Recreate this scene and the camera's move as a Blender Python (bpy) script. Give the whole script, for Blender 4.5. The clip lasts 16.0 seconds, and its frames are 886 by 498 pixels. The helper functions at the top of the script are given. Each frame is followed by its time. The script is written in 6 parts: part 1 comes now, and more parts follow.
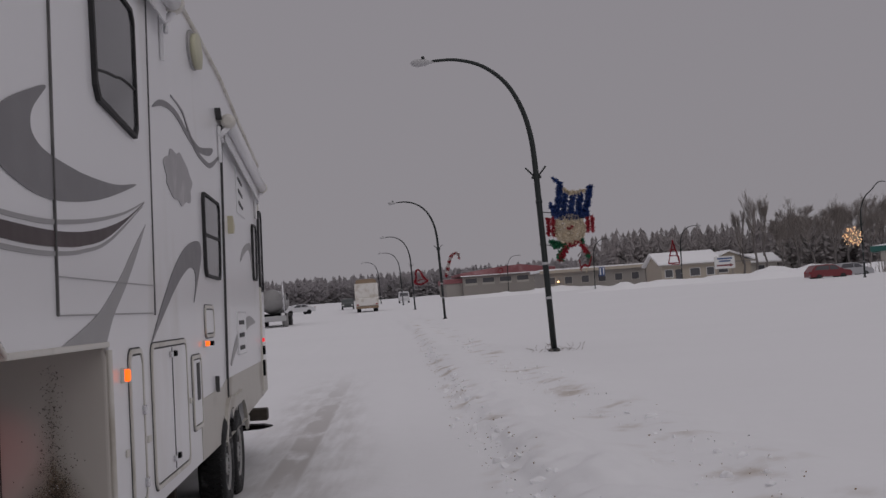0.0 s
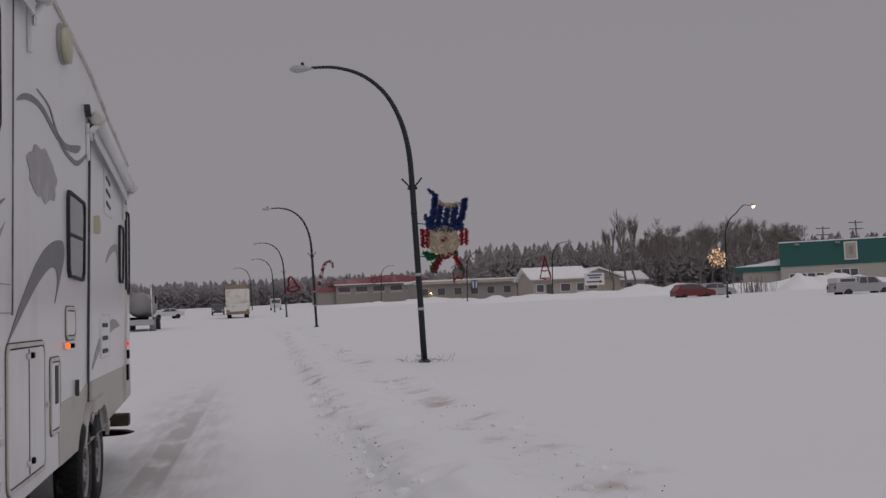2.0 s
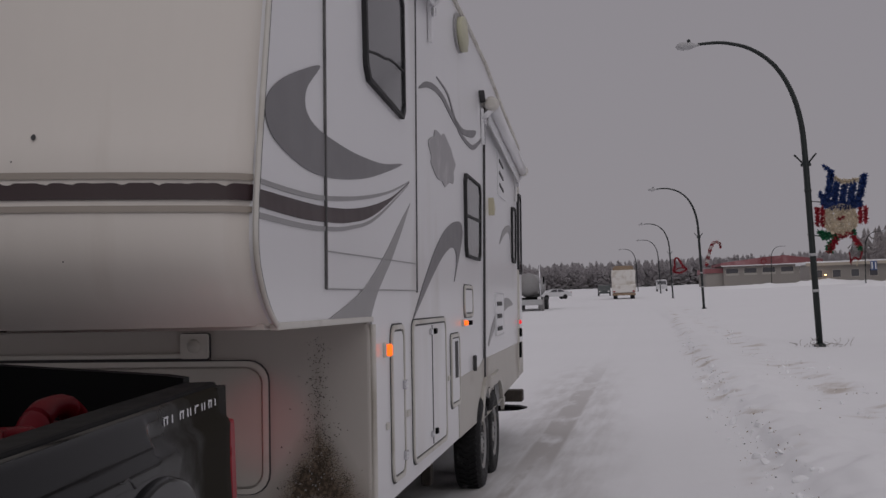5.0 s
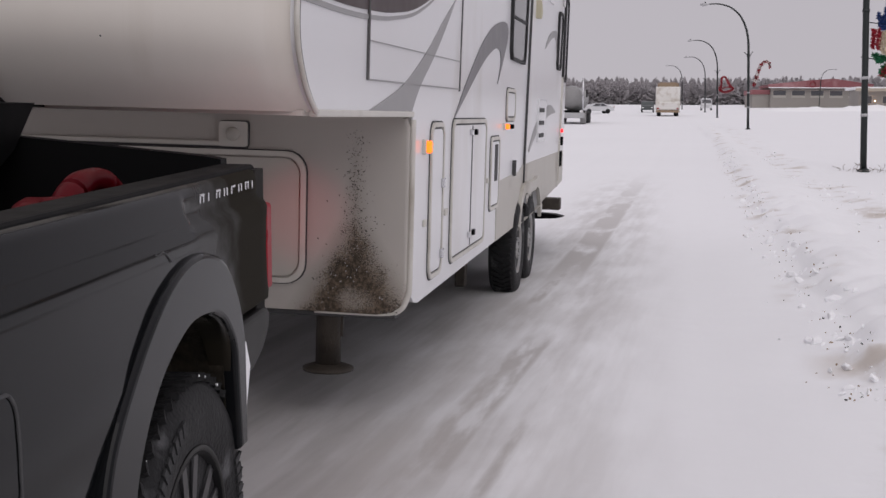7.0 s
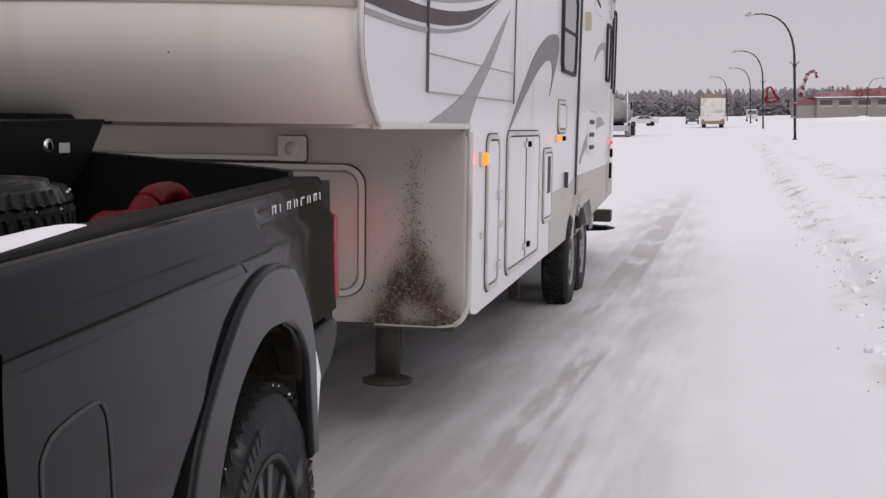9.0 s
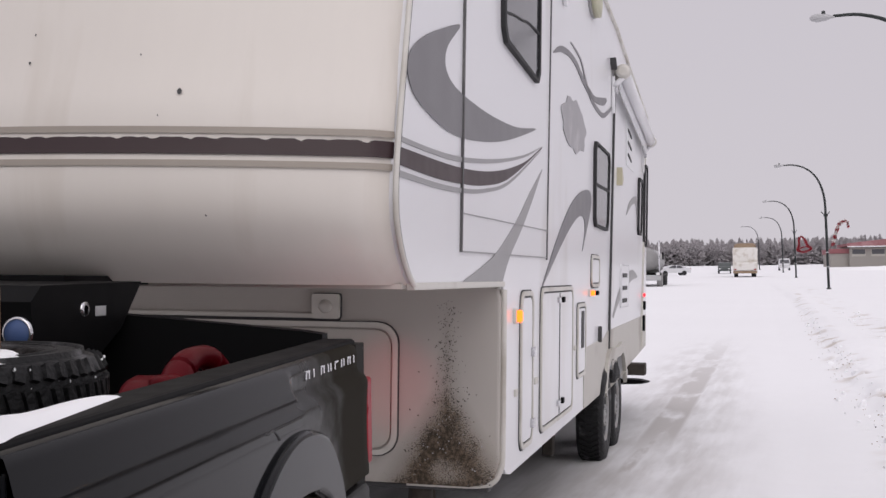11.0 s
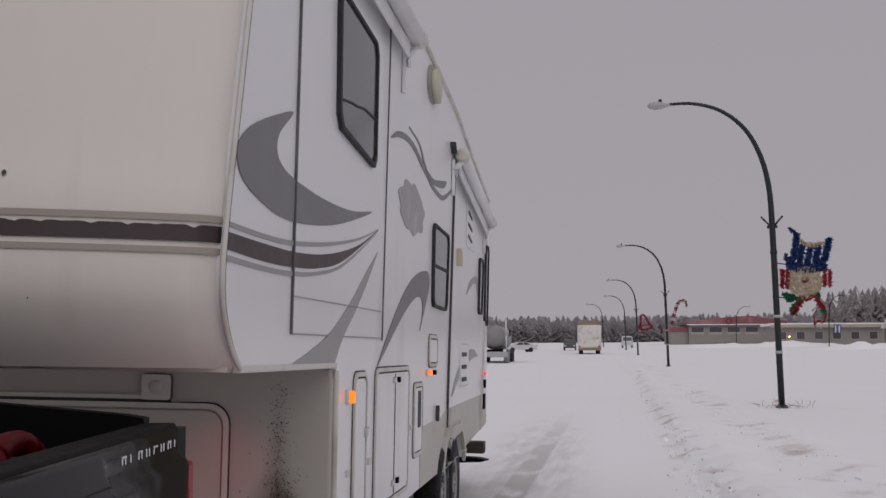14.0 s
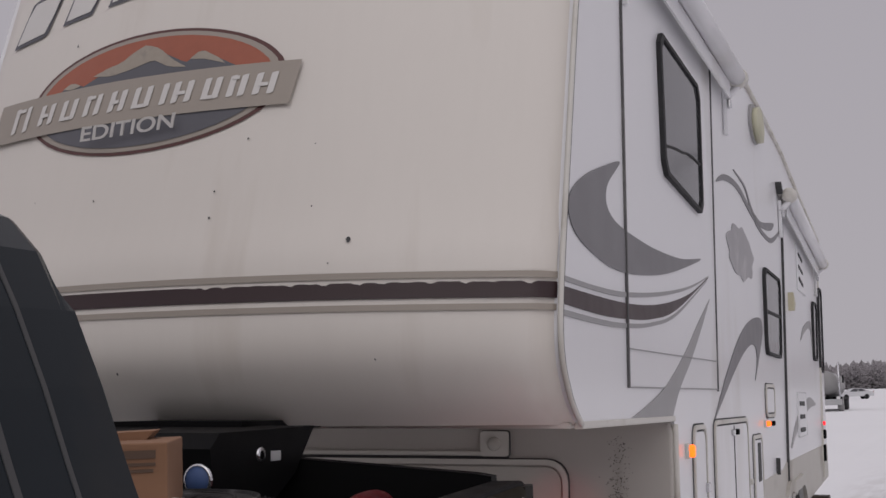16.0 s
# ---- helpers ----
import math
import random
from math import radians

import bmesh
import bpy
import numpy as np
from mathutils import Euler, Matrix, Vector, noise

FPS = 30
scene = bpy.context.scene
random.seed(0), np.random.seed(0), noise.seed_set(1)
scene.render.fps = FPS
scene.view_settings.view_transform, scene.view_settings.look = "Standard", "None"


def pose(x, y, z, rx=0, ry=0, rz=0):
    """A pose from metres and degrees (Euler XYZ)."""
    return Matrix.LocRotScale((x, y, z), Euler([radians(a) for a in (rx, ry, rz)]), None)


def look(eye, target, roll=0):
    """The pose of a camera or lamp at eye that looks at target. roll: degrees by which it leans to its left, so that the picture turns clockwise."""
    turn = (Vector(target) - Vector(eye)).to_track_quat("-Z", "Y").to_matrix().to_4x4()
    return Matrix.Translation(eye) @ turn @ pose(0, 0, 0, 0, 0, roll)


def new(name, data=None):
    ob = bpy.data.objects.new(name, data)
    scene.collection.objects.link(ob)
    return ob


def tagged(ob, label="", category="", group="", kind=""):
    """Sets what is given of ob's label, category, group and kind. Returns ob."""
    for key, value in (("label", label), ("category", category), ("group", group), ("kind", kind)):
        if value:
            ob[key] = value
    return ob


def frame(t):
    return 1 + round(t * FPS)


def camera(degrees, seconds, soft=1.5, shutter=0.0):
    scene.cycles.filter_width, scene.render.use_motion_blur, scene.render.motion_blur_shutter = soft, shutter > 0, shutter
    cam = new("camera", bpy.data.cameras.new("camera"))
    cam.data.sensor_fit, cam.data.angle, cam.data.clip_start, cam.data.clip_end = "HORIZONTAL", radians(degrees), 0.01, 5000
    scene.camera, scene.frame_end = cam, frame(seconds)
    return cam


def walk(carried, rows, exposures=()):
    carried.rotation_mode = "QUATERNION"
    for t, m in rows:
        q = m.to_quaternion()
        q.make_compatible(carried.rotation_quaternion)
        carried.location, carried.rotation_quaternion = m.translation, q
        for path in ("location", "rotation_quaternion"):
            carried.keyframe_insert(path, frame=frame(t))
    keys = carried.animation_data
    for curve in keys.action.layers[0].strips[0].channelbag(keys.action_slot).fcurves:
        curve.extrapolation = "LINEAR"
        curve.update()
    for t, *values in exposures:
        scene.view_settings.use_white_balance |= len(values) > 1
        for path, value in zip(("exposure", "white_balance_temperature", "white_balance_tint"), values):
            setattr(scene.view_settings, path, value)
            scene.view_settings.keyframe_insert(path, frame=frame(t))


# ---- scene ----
# ---- the camera and its walk ----
cam = camera(40.0, 16.0)
PATH = [
    (0, (0.065, 0.015, 1.525), (0.203, 2.008, 1.62), -4.2),
    (0.5, (0.083, 0.047, 1.523), (0.16, 2.042, 1.636), -4.1),
    (1, (0.075, 0.047, 1.521), (0.266, 2.034, 1.643), -3.2),
    (1.5, (0.087, 0.05, 1.522), (0.37, 2.026, 1.633), -2.9),
    (2, (0.085, 0.031, 1.524), (0.428, 1.999, 1.623), -2.6),
    (2.5, (0.074, 0.0, 1.531), (0.454, 1.961, 1.632), -2.6),
    (3, (0.073, -0.07, 1.537), (0.453, 1.89, 1.653), -3.4),
    (3.5, (0.074, -0.053, 1.535), (0.428, 1.91, 1.671), -2.7),
    (4, (0.075, -0.068, 1.538), (0.392, 1.901, 1.681), -2.2),
    (4.5, (0.04, 0.036, 1.524), (0.025, 2.031, 1.659), -2.3),
    (5, (0.047, 0.064, 1.514), (-0.236, 2.042, 1.608), -2.1),
    (5.2, (0.035, 0.123, 1.51), (-0.319, 2.09, 1.568), -1.4),
    (7.3, (0.028, 0.135, 1.448), (-0.327, 2.084, 1.173), 0.7),
    (7.5, (0.025, 0.142, 1.442), (-0.34, 2.085, 1.138), 0.7),
    (8, (0.004, 0.128, 1.445), (-0.404, 2.064, 1.148), -1.8),
    (8.5, (-0.029, 0.132, 1.456), (-0.444, 2.085, 1.341), 2.3),
    (9, (-0.03, 0.099, 1.445), (-0.451, 2.044, 1.252), -0.4),
    (9.5, (-0.037, 0.091, 1.445), (-0.522, 2.025, 1.291), 4.4),
    (10, (-0.047, 0.11, 1.454), (-0.583, 2.034, 1.354), 2.5),
    (10.2, (-0.052, 0.128, 1.463), (-0.595, 2.052, 1.422), 1.2),
    (12.5, (0.008, 0.086, 1.512), (-0.383, 2.045, 1.609), -0.7),
    (13, (0.026, 0.083, 1.527), (-0.302, 2.052, 1.656), -0.5),
    (13.5, (0.049, 0.063, 1.521), (-0.206, 2.04, 1.684), -0.0),
    (14, (0.058, 0.032, 1.512), (-0.171, 2.011, 1.686), -0.2),
    (14.5, (0.012, 0.078, 1.511), (-0.383, 2.03, 1.686), -0.9),
    (15, (-0.004, 0.082, 1.533), (-0.537, 1.999, 1.733), -2.0),
    (15.5, (-0.004, 0.078, 1.532), (-0.632, 1.959, 1.789), -2.4),
    (16, (-0.026, 0.082, 1.519), (-0.748, 1.928, 1.786), -1.5),
]
EXPOSURES = [(0, -0.84), (0.5, -0.77), (4.5, -0.83), (5.0, -0.80), (5.2, -0.73), (7.3, 0.12), (7.5, 0.12), (8, 0.22), (8.5, 0.34), (9, 0.26), (9.5, 0.40), (10, 0.56), (10.2, 0.56), (12.3, -0.05), (13, -0.14), (13.5, -0.28), (14, -0.36), (14.5, -0.39), (15, -0.22), (15.5, -0.19), (16, -0.18)]
walk(cam, [(t, look(eye, target, roll)) for t, eye, target, roll in PATH], EXPOSURES)

# ---- light: an overcast winter afternoon with falling snow ----
world = bpy.data.worlds.new("overcast_sky")
scene.world = world
world.use_nodes = True
wn, wl = world.node_tree.nodes, world.node_tree.links
bg = wn["Background"]
sky = wn.new("ShaderNodeTexSky")
sky.sky_type, sky.sun_disc = "NISHITA", False
sky.sun_elevation, sky.sun_rotation = radians(24), radians(200)
grey = wn.new("ShaderNodeHueSaturation")
grey.inputs["Saturation"].default_value, grey.inputs["Value"].default_value = 0.0, 0.02
wl.new(sky.outputs["Color"], grey.inputs["Color"])
cloud = wn.new("ShaderNodeMix")
cloud.data_type = "RGBA"
cloud.inputs["Factor"].default_value = 0.93
wl.new(grey.outputs["Color"], cloud.inputs[6])
# an overcast sky: brighter overhead than near the horizon
place = wn.new("ShaderNodeTexCoord")
high = wn.new("ShaderNodeSeparateXYZ")
wl.new(place.outputs["Generated"], high.inputs[0])
ramp_sky = wn.new("ShaderNodeValToRGB")
ramp_sky.color_ramp.elements[0].position, ramp_sky.color_ramp.elements[0].color = 0.0, (0.492, 0.464, 0.503, 1)
ramp_sky.color_ramp.elements[1].position, ramp_sky.color_ramp.elements[1].color = 1.0, (0.86, 0.815, 0.87, 1)
mid = ramp_sky.color_ramp.elements.new(0.32)
mid.color = (0.472, 0.445, 0.488, 1)
wl.new(high.outputs["Z"], ramp_sky.inputs["Fac"])
wl.new(ramp_sky.outputs["Color"], cloud.inputs[7])
wl.new(cloud.outputs[2], bg.inputs["Color"])
bg.inputs["Strength"].default_value = 1.0
sun_data = bpy.data.lights.new("sun", "SUN")
sun_data.energy, sun_data.angle, sun_data.color = 0.7, radians(60), (1.0, 0.97, 0.94)
sun = new("sun", sun_data)
sun.matrix_world = look((30, -60, 60), (0, 10, 0))
# the pickup's lit tail lamp throws red light on the camper's front wall
brake = bpy.data.lights.new("tail_lamp_light", "SPOT")
brake.energy, brake.color, brake.spot_size, brake.spot_blend, brake.shadow_soft_size = 19, (1.0, 0.03, 0.06), radians(17), 1.0, 0.04
new("tail_lamp_light", brake).matrix_world = look((-1.225, 3.83, 1.06), (-1.675, 5.79, 0.98))


# ---- materials ----
def mat(name, color, rough=0.6, metal=0.0, vary=0.12, scale=6.0, bump=0.0, bump_scale=60.0, stain=None, stain_amount=0.0, stretch=(1, 1, 1), coat=0.0, tint=None, gloss=0.5):
    """A surface with colour variation at two sizes, fine relief and, where asked, stains of another colour."""
    m = bpy.data.materials.new(name)
    m.use_nodes = True
    n, l = m.node_tree.nodes, m.node_tree.links
    b = n["Principled BSDF"]
    b.inputs["Roughness"].default_value, b.inputs["Metallic"].default_value = rough, metal
    b.inputs["Coat Weight"].default_value, b.inputs["Specular IOR Level"].default_value = coat, gloss
    b.inputs["Coat Roughness"].default_value = 0.12
    co = n.new("ShaderNodeTexCoord")
    mp = n.new("ShaderNodeMapping")
    mp.inputs["Scale"].default_value = stretch
    l.new(co.outputs["Object"], mp.inputs["Vector"])

    def noise_at(s, d=4.0):
        t = n.new("ShaderNodeTexNoise")
        t.inputs["Scale"].default_value, t.inputs["Detail"].default_value = s, d
        l.new(mp.outputs["Vector"], t.inputs["Vector"])
        return t.outputs["Fac"]

    def mix(fac, a, c):
        x = n.new("ShaderNodeMix")
        x.data_type = "RGBA"
        for sock, v in ((x.inputs[0], fac), (x.inputs[6], a), (x.inputs[7], c)):
            if isinstance(v, (int, float)):
                sock.default_value = v
            elif isinstance(v, tuple):
                sock.default_value = (*v, 1)
            else:
                l.new(v, sock)
        return x.outputs[2]

    dark = tuple(c * (1 - vary) for c in color)
    light = tuple(min(1, c * (1 + vary * 0.6)) for c in (tint or color))
    big = mix(noise_at(scale * 0.15), dark, light)
    fine = mix(noise_at(scale * 3), dark, light)
    out = mix(0.4, big, fine)
    if stain:
        r = n.new("ShaderNodeMapRange")
        r.inputs["From Min"].default_value, r.inputs["From Max"].default_value = 0.62 - stain_amount * 0.3, 0.72
        l.new(noise_at(scale * 0.6, 8.0), r.inputs["Value"])
        out = mix(r.outputs["Result"], out, stain)
    l.new(out, b.inputs["Base Color"])
    if bump:
        bp = n.new("ShaderNodeBump")
        bp.inputs["Strength"].default_value, bp.inputs["Distance"].default_value = bump, 0.02
        l.new(noise_at(bump_scale), bp.inputs["Height"])
        l.new(bp.outputs["Normal"], b.inputs["Normal"])
    rr = n.new("ShaderNodeMapRange")
    rr.inputs["To Min"].default_value, rr.inputs["To Max"].default_value = max(0.02, rough - 0.08), min(1, rough + 0.08)
    l.new(noise_at(scale * 1.5), rr.inputs["Value"])
    l.new(rr.outputs["Result"], b.inputs["Roughness"])
    return m


def glow(name, color, strength):
    m = bpy.data.materials.new(name)
    m.use_nodes = True
    b = m.node_tree.nodes["Principled BSDF"]
    b.inputs["Base Color"].default_value = (*color, 1)
    b.inputs["Emission Color"].default_value = (*color, 1)
    b.inputs["Emission Strength"].default_value = strength
    b.inputs["Roughness"].default_value = 0.3
    return m


WHITE = mat("white_gelcoat", (0.74, 0.74, 0.76), 0.32, vary=0.06, scale=1.5, stain=(0.60, 0.585, 0.57), stain_amount=0.1, stretch=(1, 1, 0.35), coat=0.2)
CREAM = mat("cream_nose_gelcoat", (0.665, 0.625, 0.58), 0.38, vary=0.05, scale=4.0, stain=(0.61, 0.565, 0.515), stain_amount=0.16, stretch=(2.2, 1, 0.12))
BEIGE = mat("beige_lower_panel", (0.50, 0.48, 0.44), 0.5, vary=0.10, scale=2.5, stain=(0.33, 0.30, 0.26), stain_amount=0.25)
TRIM = mat("aged_white_trim", (0.60, 0.58, 0.54), 0.45, vary=0.1, scale=5, stain=(0.4, 0.37, 0.32), stain_amount=0.3)
SEAM = mat("dark_sealant", (0.05, 0.05, 0.052), 0.7, vary=0.3, scale=12)
SEALGREY = mat("aged_grey_seal", (0.085, 0.083, 0.085), 0.6, vary=0.3, scale=6, stain=(0.16, 0.155, 0.15), stain_amount=0.4)
DECAL = mat("grey_vinyl", (0.16, 0.155, 0.165), 0.4, vary=0.12, scale=4)
DECAL_PALE = mat("pale_grey_vinyl", (0.30, 0.295, 0.30), 0.42, vary=0.1, scale=4)
DECAL_WORN = mat("worn_badge_vinyl", (0.36, 0.35, 0.365), 0.5, vary=0.2, scale=7, stain=(0.46, 0.45, 0.46), stain_amount=0.3)
MAROON = mat("maroon_vinyl", (0.034, 0.016, 0.018), 0.45, vary=0.2, scale=5)
TAN = mat("tan_vinyl", (0.33, 0.29, 0.25), 0.45, vary=0.1, scale=5)
ORANGE_ART = mat("orange_emblem_vinyl", (0.36, 0.105, 0.06), 0.45, vary=0.3, scale=8)
RUST_ART = mat("rust_red_emblem_vinyl", (0.10, 0.035, 0.032), 0.45, vary=0.3, scale=8)
PEAK_ART = mat("beige_peak_vinyl", (0.36, 0.315, 0.26), 0.45, vary=0.35, scale=14, stain=(0.16, 0.15, 0.145), stain_amount=0.2)
SLATE_ART = mat("slate_emblem_vinyl", (0.10, 0.10, 0.115), 0.45, vary=0.2, scale=6)
SILVER_ART = mat("silver_emblem_vinyl", (0.62, 0.60, 0.58), 0.35, vary=0.1, scale=9)
GLASS = mat("smoked_glass", (0.055, 0.055, 0.062), 0.08, vary=0.1, scale=2)
RUBBER = mat("black_rubber", (0.022, 0.022, 0.024), 0.75, vary=0.3, scale=14, bump=0.3, bump_scale=90)
TYRE = mat("snowy_tyre_rubber", (0.011, 0.011, 0.012), 0.6, vary=0.3, scale=10, bump=0.4, bump_scale=80, stain=(0.10, 0.10, 0.105), stain_amount=0.02, gloss=0.25)
STEEL = mat("rusty_jack_steel", (0.045, 0.036, 0.028), 0.7, metal=0.1, vary=0.5, scale=14, stain=(0.022, 0.017, 0.013), stain_amount=0.5, bump=0.3)
BLACK = mat("black_plastic", (0.005, 0.005, 0.0055), 0.55, vary=0.3, scale=9, gloss=0.07)
CHROME = mat("dull_chrome", (0.62, 0.62, 0.64), 0.22, metal=0.9, vary=0.15, scale=10)
ALLOY = mat("dark_machined_alloy", (0.016, 0.016, 0.018), 0.35, metal=0.2, vary=0.2, scale=9)
RIMW = mat("white_steel_rim", (0.32, 0.32, 0.32), 0.45, vary=0.2, scale=9, stain=(0.3, 0.28, 0.26), stain_amount=0.3)
PAINT = mat("dark_grey_truck_paint", (0.010, 0.011, 0.013), 0.22, vary=0.25, scale=2.5, stain=(0.02, 0.019, 0.018), stain_amount=0.12, gloss=0.10)
def bed_side_material():
    """Dark glossy paint that turns to dry brown road film towards the tail."""
    m = mat("grimed_bed_side_paint", (0.0032, 0.0038, 0.0048), 0.07, vary=0.35, scale=3, stain=(0.006, 0.006, 0.0065), stain_amount=0.25, gloss=0.13, stretch=(1, 0.45, 1.6))
    n, l = m.node_tree.nodes, m.node_tree.links
    b = n["Principled BSDF"]
    old, oldr = b.inputs["Base Color"].links[0].from_socket, b.inputs["Roughness"].links[0].from_socket
    co, sep = n.new("ShaderNodeTexCoord"), n.new("ShaderNodeSeparateXYZ")
    l.new(co.outputs["Object"], sep.inputs[0])
    t = n.new("ShaderNodeTexNoise")
    t.inputs["Scale"].default_value, t.inputs["Detail"].default_value = 5.0, 8.0
    l.new(co.outputs["Object"], t.inputs["Vector"])
    add = n.new("ShaderNodeMath")
    add.operation = "MULTIPLY_ADD"
    add.inputs[1].default_value = 0.9
    l.new(t.outputs["Fac"], add.inputs[0])
    l.new(sep.outputs["Y"], add.inputs[2])
    r = n.new("ShaderNodeMapRange")
    r.inputs["From Min"].default_value, r.inputs["From Max"].default_value = -0.35, 0.05
    l.new(add.outputs[0], r.inputs["Value"])
    for kind, a, c, sock in (("RGBA", old, (0.020, 0.0175, 0.013, 1), "Base Color"), ("FLOAT", oldr, 0.6, "Roughness"), ("FLOAT", None, 0.02, "Specular IOR Level")):
        x = n.new("ShaderNodeMix")
        x.data_type = kind
        ia, ic, io = (6, 7, 2) if kind == "RGBA" else (2, 3, 0)
        l.new(r.outputs["Result"], x.inputs[0])
        if a is None:
            x.inputs[ia].default_value = b.inputs[sock].default_value
        else:
            l.new(a, x.inputs[ia])
        x.inputs[ic].default_value = c
        l.new(x.outputs[io], b.inputs[sock])
    return m


BED_PAINT = bed_side_material()
LINER = mat("muddy_wheel_well", (0.022, 0.019, 0.015), 0.9, vary=0.5, scale=14, bump=0.5, stain=(0.06, 0.05, 0.035), stain_amount=0.3, gloss=0.1)
# the same truck paint, with the sky's bluish reflection put into its colour
CABPAINT = mat("sky_tinted_cab_paint", (0.012, 0.016, 0.020), 0.2, vary=0.2, scale=2.5, stain=(0.022, 0.022, 0.022), stain_amount=0.1, gloss=0.11)
BUMPER = mat("road_filmed_bumper", (0.026, 0.0255, 0.025), 0.5, vary=0.25, scale=4, stain=(0.09, 0.085, 0.078), stain_amount=0.3, gloss=0.2)
PAINT_LOW = mat("road_grimed_truck_paint", (0.02, 0.019, 0.018), 0.55, vary=0.3, scale=3, stain=(0.035, 0.032, 0.028), stain_amount=0.35, gloss=0.1)
FLARE = mat("grey_fender_paint", (0.007, 0.0076, 0.009), 0.15, vary=0.2, scale=4, stain=(0.018, 0.017, 0.016), stain_amount=0.2, gloss=0.18)
CARD = mat("brown_cardboard", (0.24, 0.125, 0.07), 0.8, vary=0.12, scale=8)
INK = mat("dark_print", (0.10, 0.06, 0.04), 0.7, vary=0.1, scale=9)
REDCAN = mat("red_fuel_can_plastic", (0.085, 0.0015, 0.005), 0.38, vary=0.3, scale=5, gloss=0.10)
AMBER = glow("amber_marker_lens", (1.0, 0.14, 0.008), 2.2)
REDGLOW = glow("red_tail_lens", (0.9, 0.02, 0.03), 1.3)
REDLENS = mat("red_lens", (0.26, 0.003, 0.012), 0.3, vary=0.2, scale=8, gloss=0.08)
WARM = glow("warm_lamp", (1.0, 0.55, 0.22), 14.0)
FAIRY = glow("warm_string_lights", (1.0, 0.55, 0.28), 2.0)
POLE = mat("dark_green_lamp_steel", (0.014, 0.019, 0.019), 0.5, metal=0.2, vary=0.3, scale=5)
POLE_FROST = mat("frosted_lamp_head", (0.42, 0.42, 0.43), 0.6, vary=0.2, scale=6)
TIN_BLUE = mat("blue_tinsel", (0.018, 0.045, 0.17), 0.35, vary=0.5, scale=30)
TIN_RED = mat("red_tinsel", (0.30, 0.012, 0.025), 0.35, vary=0.4, scale=30)
TIN_GREEN = mat("green_tinsel", (0.01, 0.12, 0.05), 0.35, vary=0.4, scale=30)
TIN_CREAM = mat("cream_tinsel", (0.62, 0.53, 0.40), 0.4, vary=0.3, scale=30)
TIN_WHITE = mat("white_tinsel", (0.75, 0.73, 0.71), 0.4, vary=0.2, scale=30)


def thin_growth(m, share=0.5):
    """Needles and twigs let part of the daylight through; this lifts their shade like haze."""
    n, l = m.node_tree.nodes, m.node_tree.links
    b, out = n["Principled BSDF"], n["Material Output"]
    t, x = n.new("ShaderNodeBsdfTranslucent"), n.new("ShaderNodeMixShader")
    l.new(b.inputs["Base Color"].links[0].from_socket, t.inputs["Color"])
    x.inputs[0].default_value = share
    l.new(b.outputs[0], x.inputs[1])
    l.new(t.outputs[0], x.inputs[2])
    l.new(x.outputs[0], out.inputs["Surface"])
    return m


SNOWCAP = mat("settled_snow", (0.86, 0.86, 0.88), 0.85, vary=0.04, scale=5, bump=0.2, bump_scale=20)
BARK = mat("frosted_bark", (0.17, 0.155, 0.15), 0.9, vary=0.3, scale=2)
# needle and twig colours are lightened to stand in for the snowfall's haze
CONIFER = mat("haze_paled_conifer_needles", (0.46, 0.43, 0.43), 0.95, vary=0.12, scale=0.6, stain=(0.50, 0.475, 0.48), stain_amount=0.15, gloss=0.0)
CONIFER_FAR = mat("haze_paled_far_forest", (0.50, 0.475, 0.49), 0.95, vary=0.05, scale=0.3, stain=(0.53, 0.505, 0.52), stain_amount=0.2, gloss=0.0)
BRUSH = mat("haze_paled_bare_twigs", (0.46, 0.42, 0.40), 0.95, vary=0.15, scale=1.0, gloss=0.0)
TEAL = mat("teal_metal_cladding", (0.017, 0.105, 0.092), 0.55, vary=0.12, scale=1.0)
STUCCO = mat("off_white_stucco", (0.43, 0.405, 0.37), 0.85, vary=0.1, scale=1.0)
GREYWALL = mat("weathered_grey_siding", (0.30, 0.28, 0.26), 0.8, vary=0.15, scale=0.8)
TANWALL = mat("tan_siding", (0.42, 0.37, 0.31), 0.8, vary=0.12, scale=1.0)
# red roofing with thin snow, its colour also paled to stand in for haze
REDROOF = mat("snowy_haze_paled_red_roofing", (0.25, 0.085, 0.095), 0.6, vary=0.15, scale=0.6, stain=(0.36, 0.19, 0.20), stain_amount=0.3)
DARKWIN = mat("dark_window_glass", (0.09, 0.09, 0.10), 0.15, vary=0.2, scale=2)
REDPAINT = mat("red_car_paint", (0.16, 0.008, 0.016), 0.35, vary=0.15, scale=3, coat=0.4)
SILVERPAINT = mat("silver_car_paint", (0.38, 0.38, 0.40), 0.35, metal=0.3, vary=0.15, scale=3)
WHITEPAINT = mat("salted_white_car_paint", (0.58, 0.58, 0.60), 0.4, vary=0.12, scale=3)
DARKPAINT = mat("dark_green_car_paint", (0.06, 0.07, 0.07), 0.45, vary=0.2, scale=3)
DIRTYWHITE = mat("dirty_white_truck_box", (0.72, 0.70, 0.67), 0.7, vary=0.2, scale=2.2, stain=(0.46, 0.41, 0.35), stain_amount=0.45)
RUSTY = mat("brown_grime", (0.30, 0.22, 0.15), 0.8, vary=0.3, scale=2)
TANKM = mat("dull_tank_aluminium", (0.27, 0.265, 0.265), 0.6, metal=0.1, vary=0.3, scale=1.5, stain=(0.14, 0.13, 0.12), stain_amount=0.4)
SIGNW = mat("sign_white", (0.7, 0.7, 0.7), 0.6, vary=0.05, scale=2)
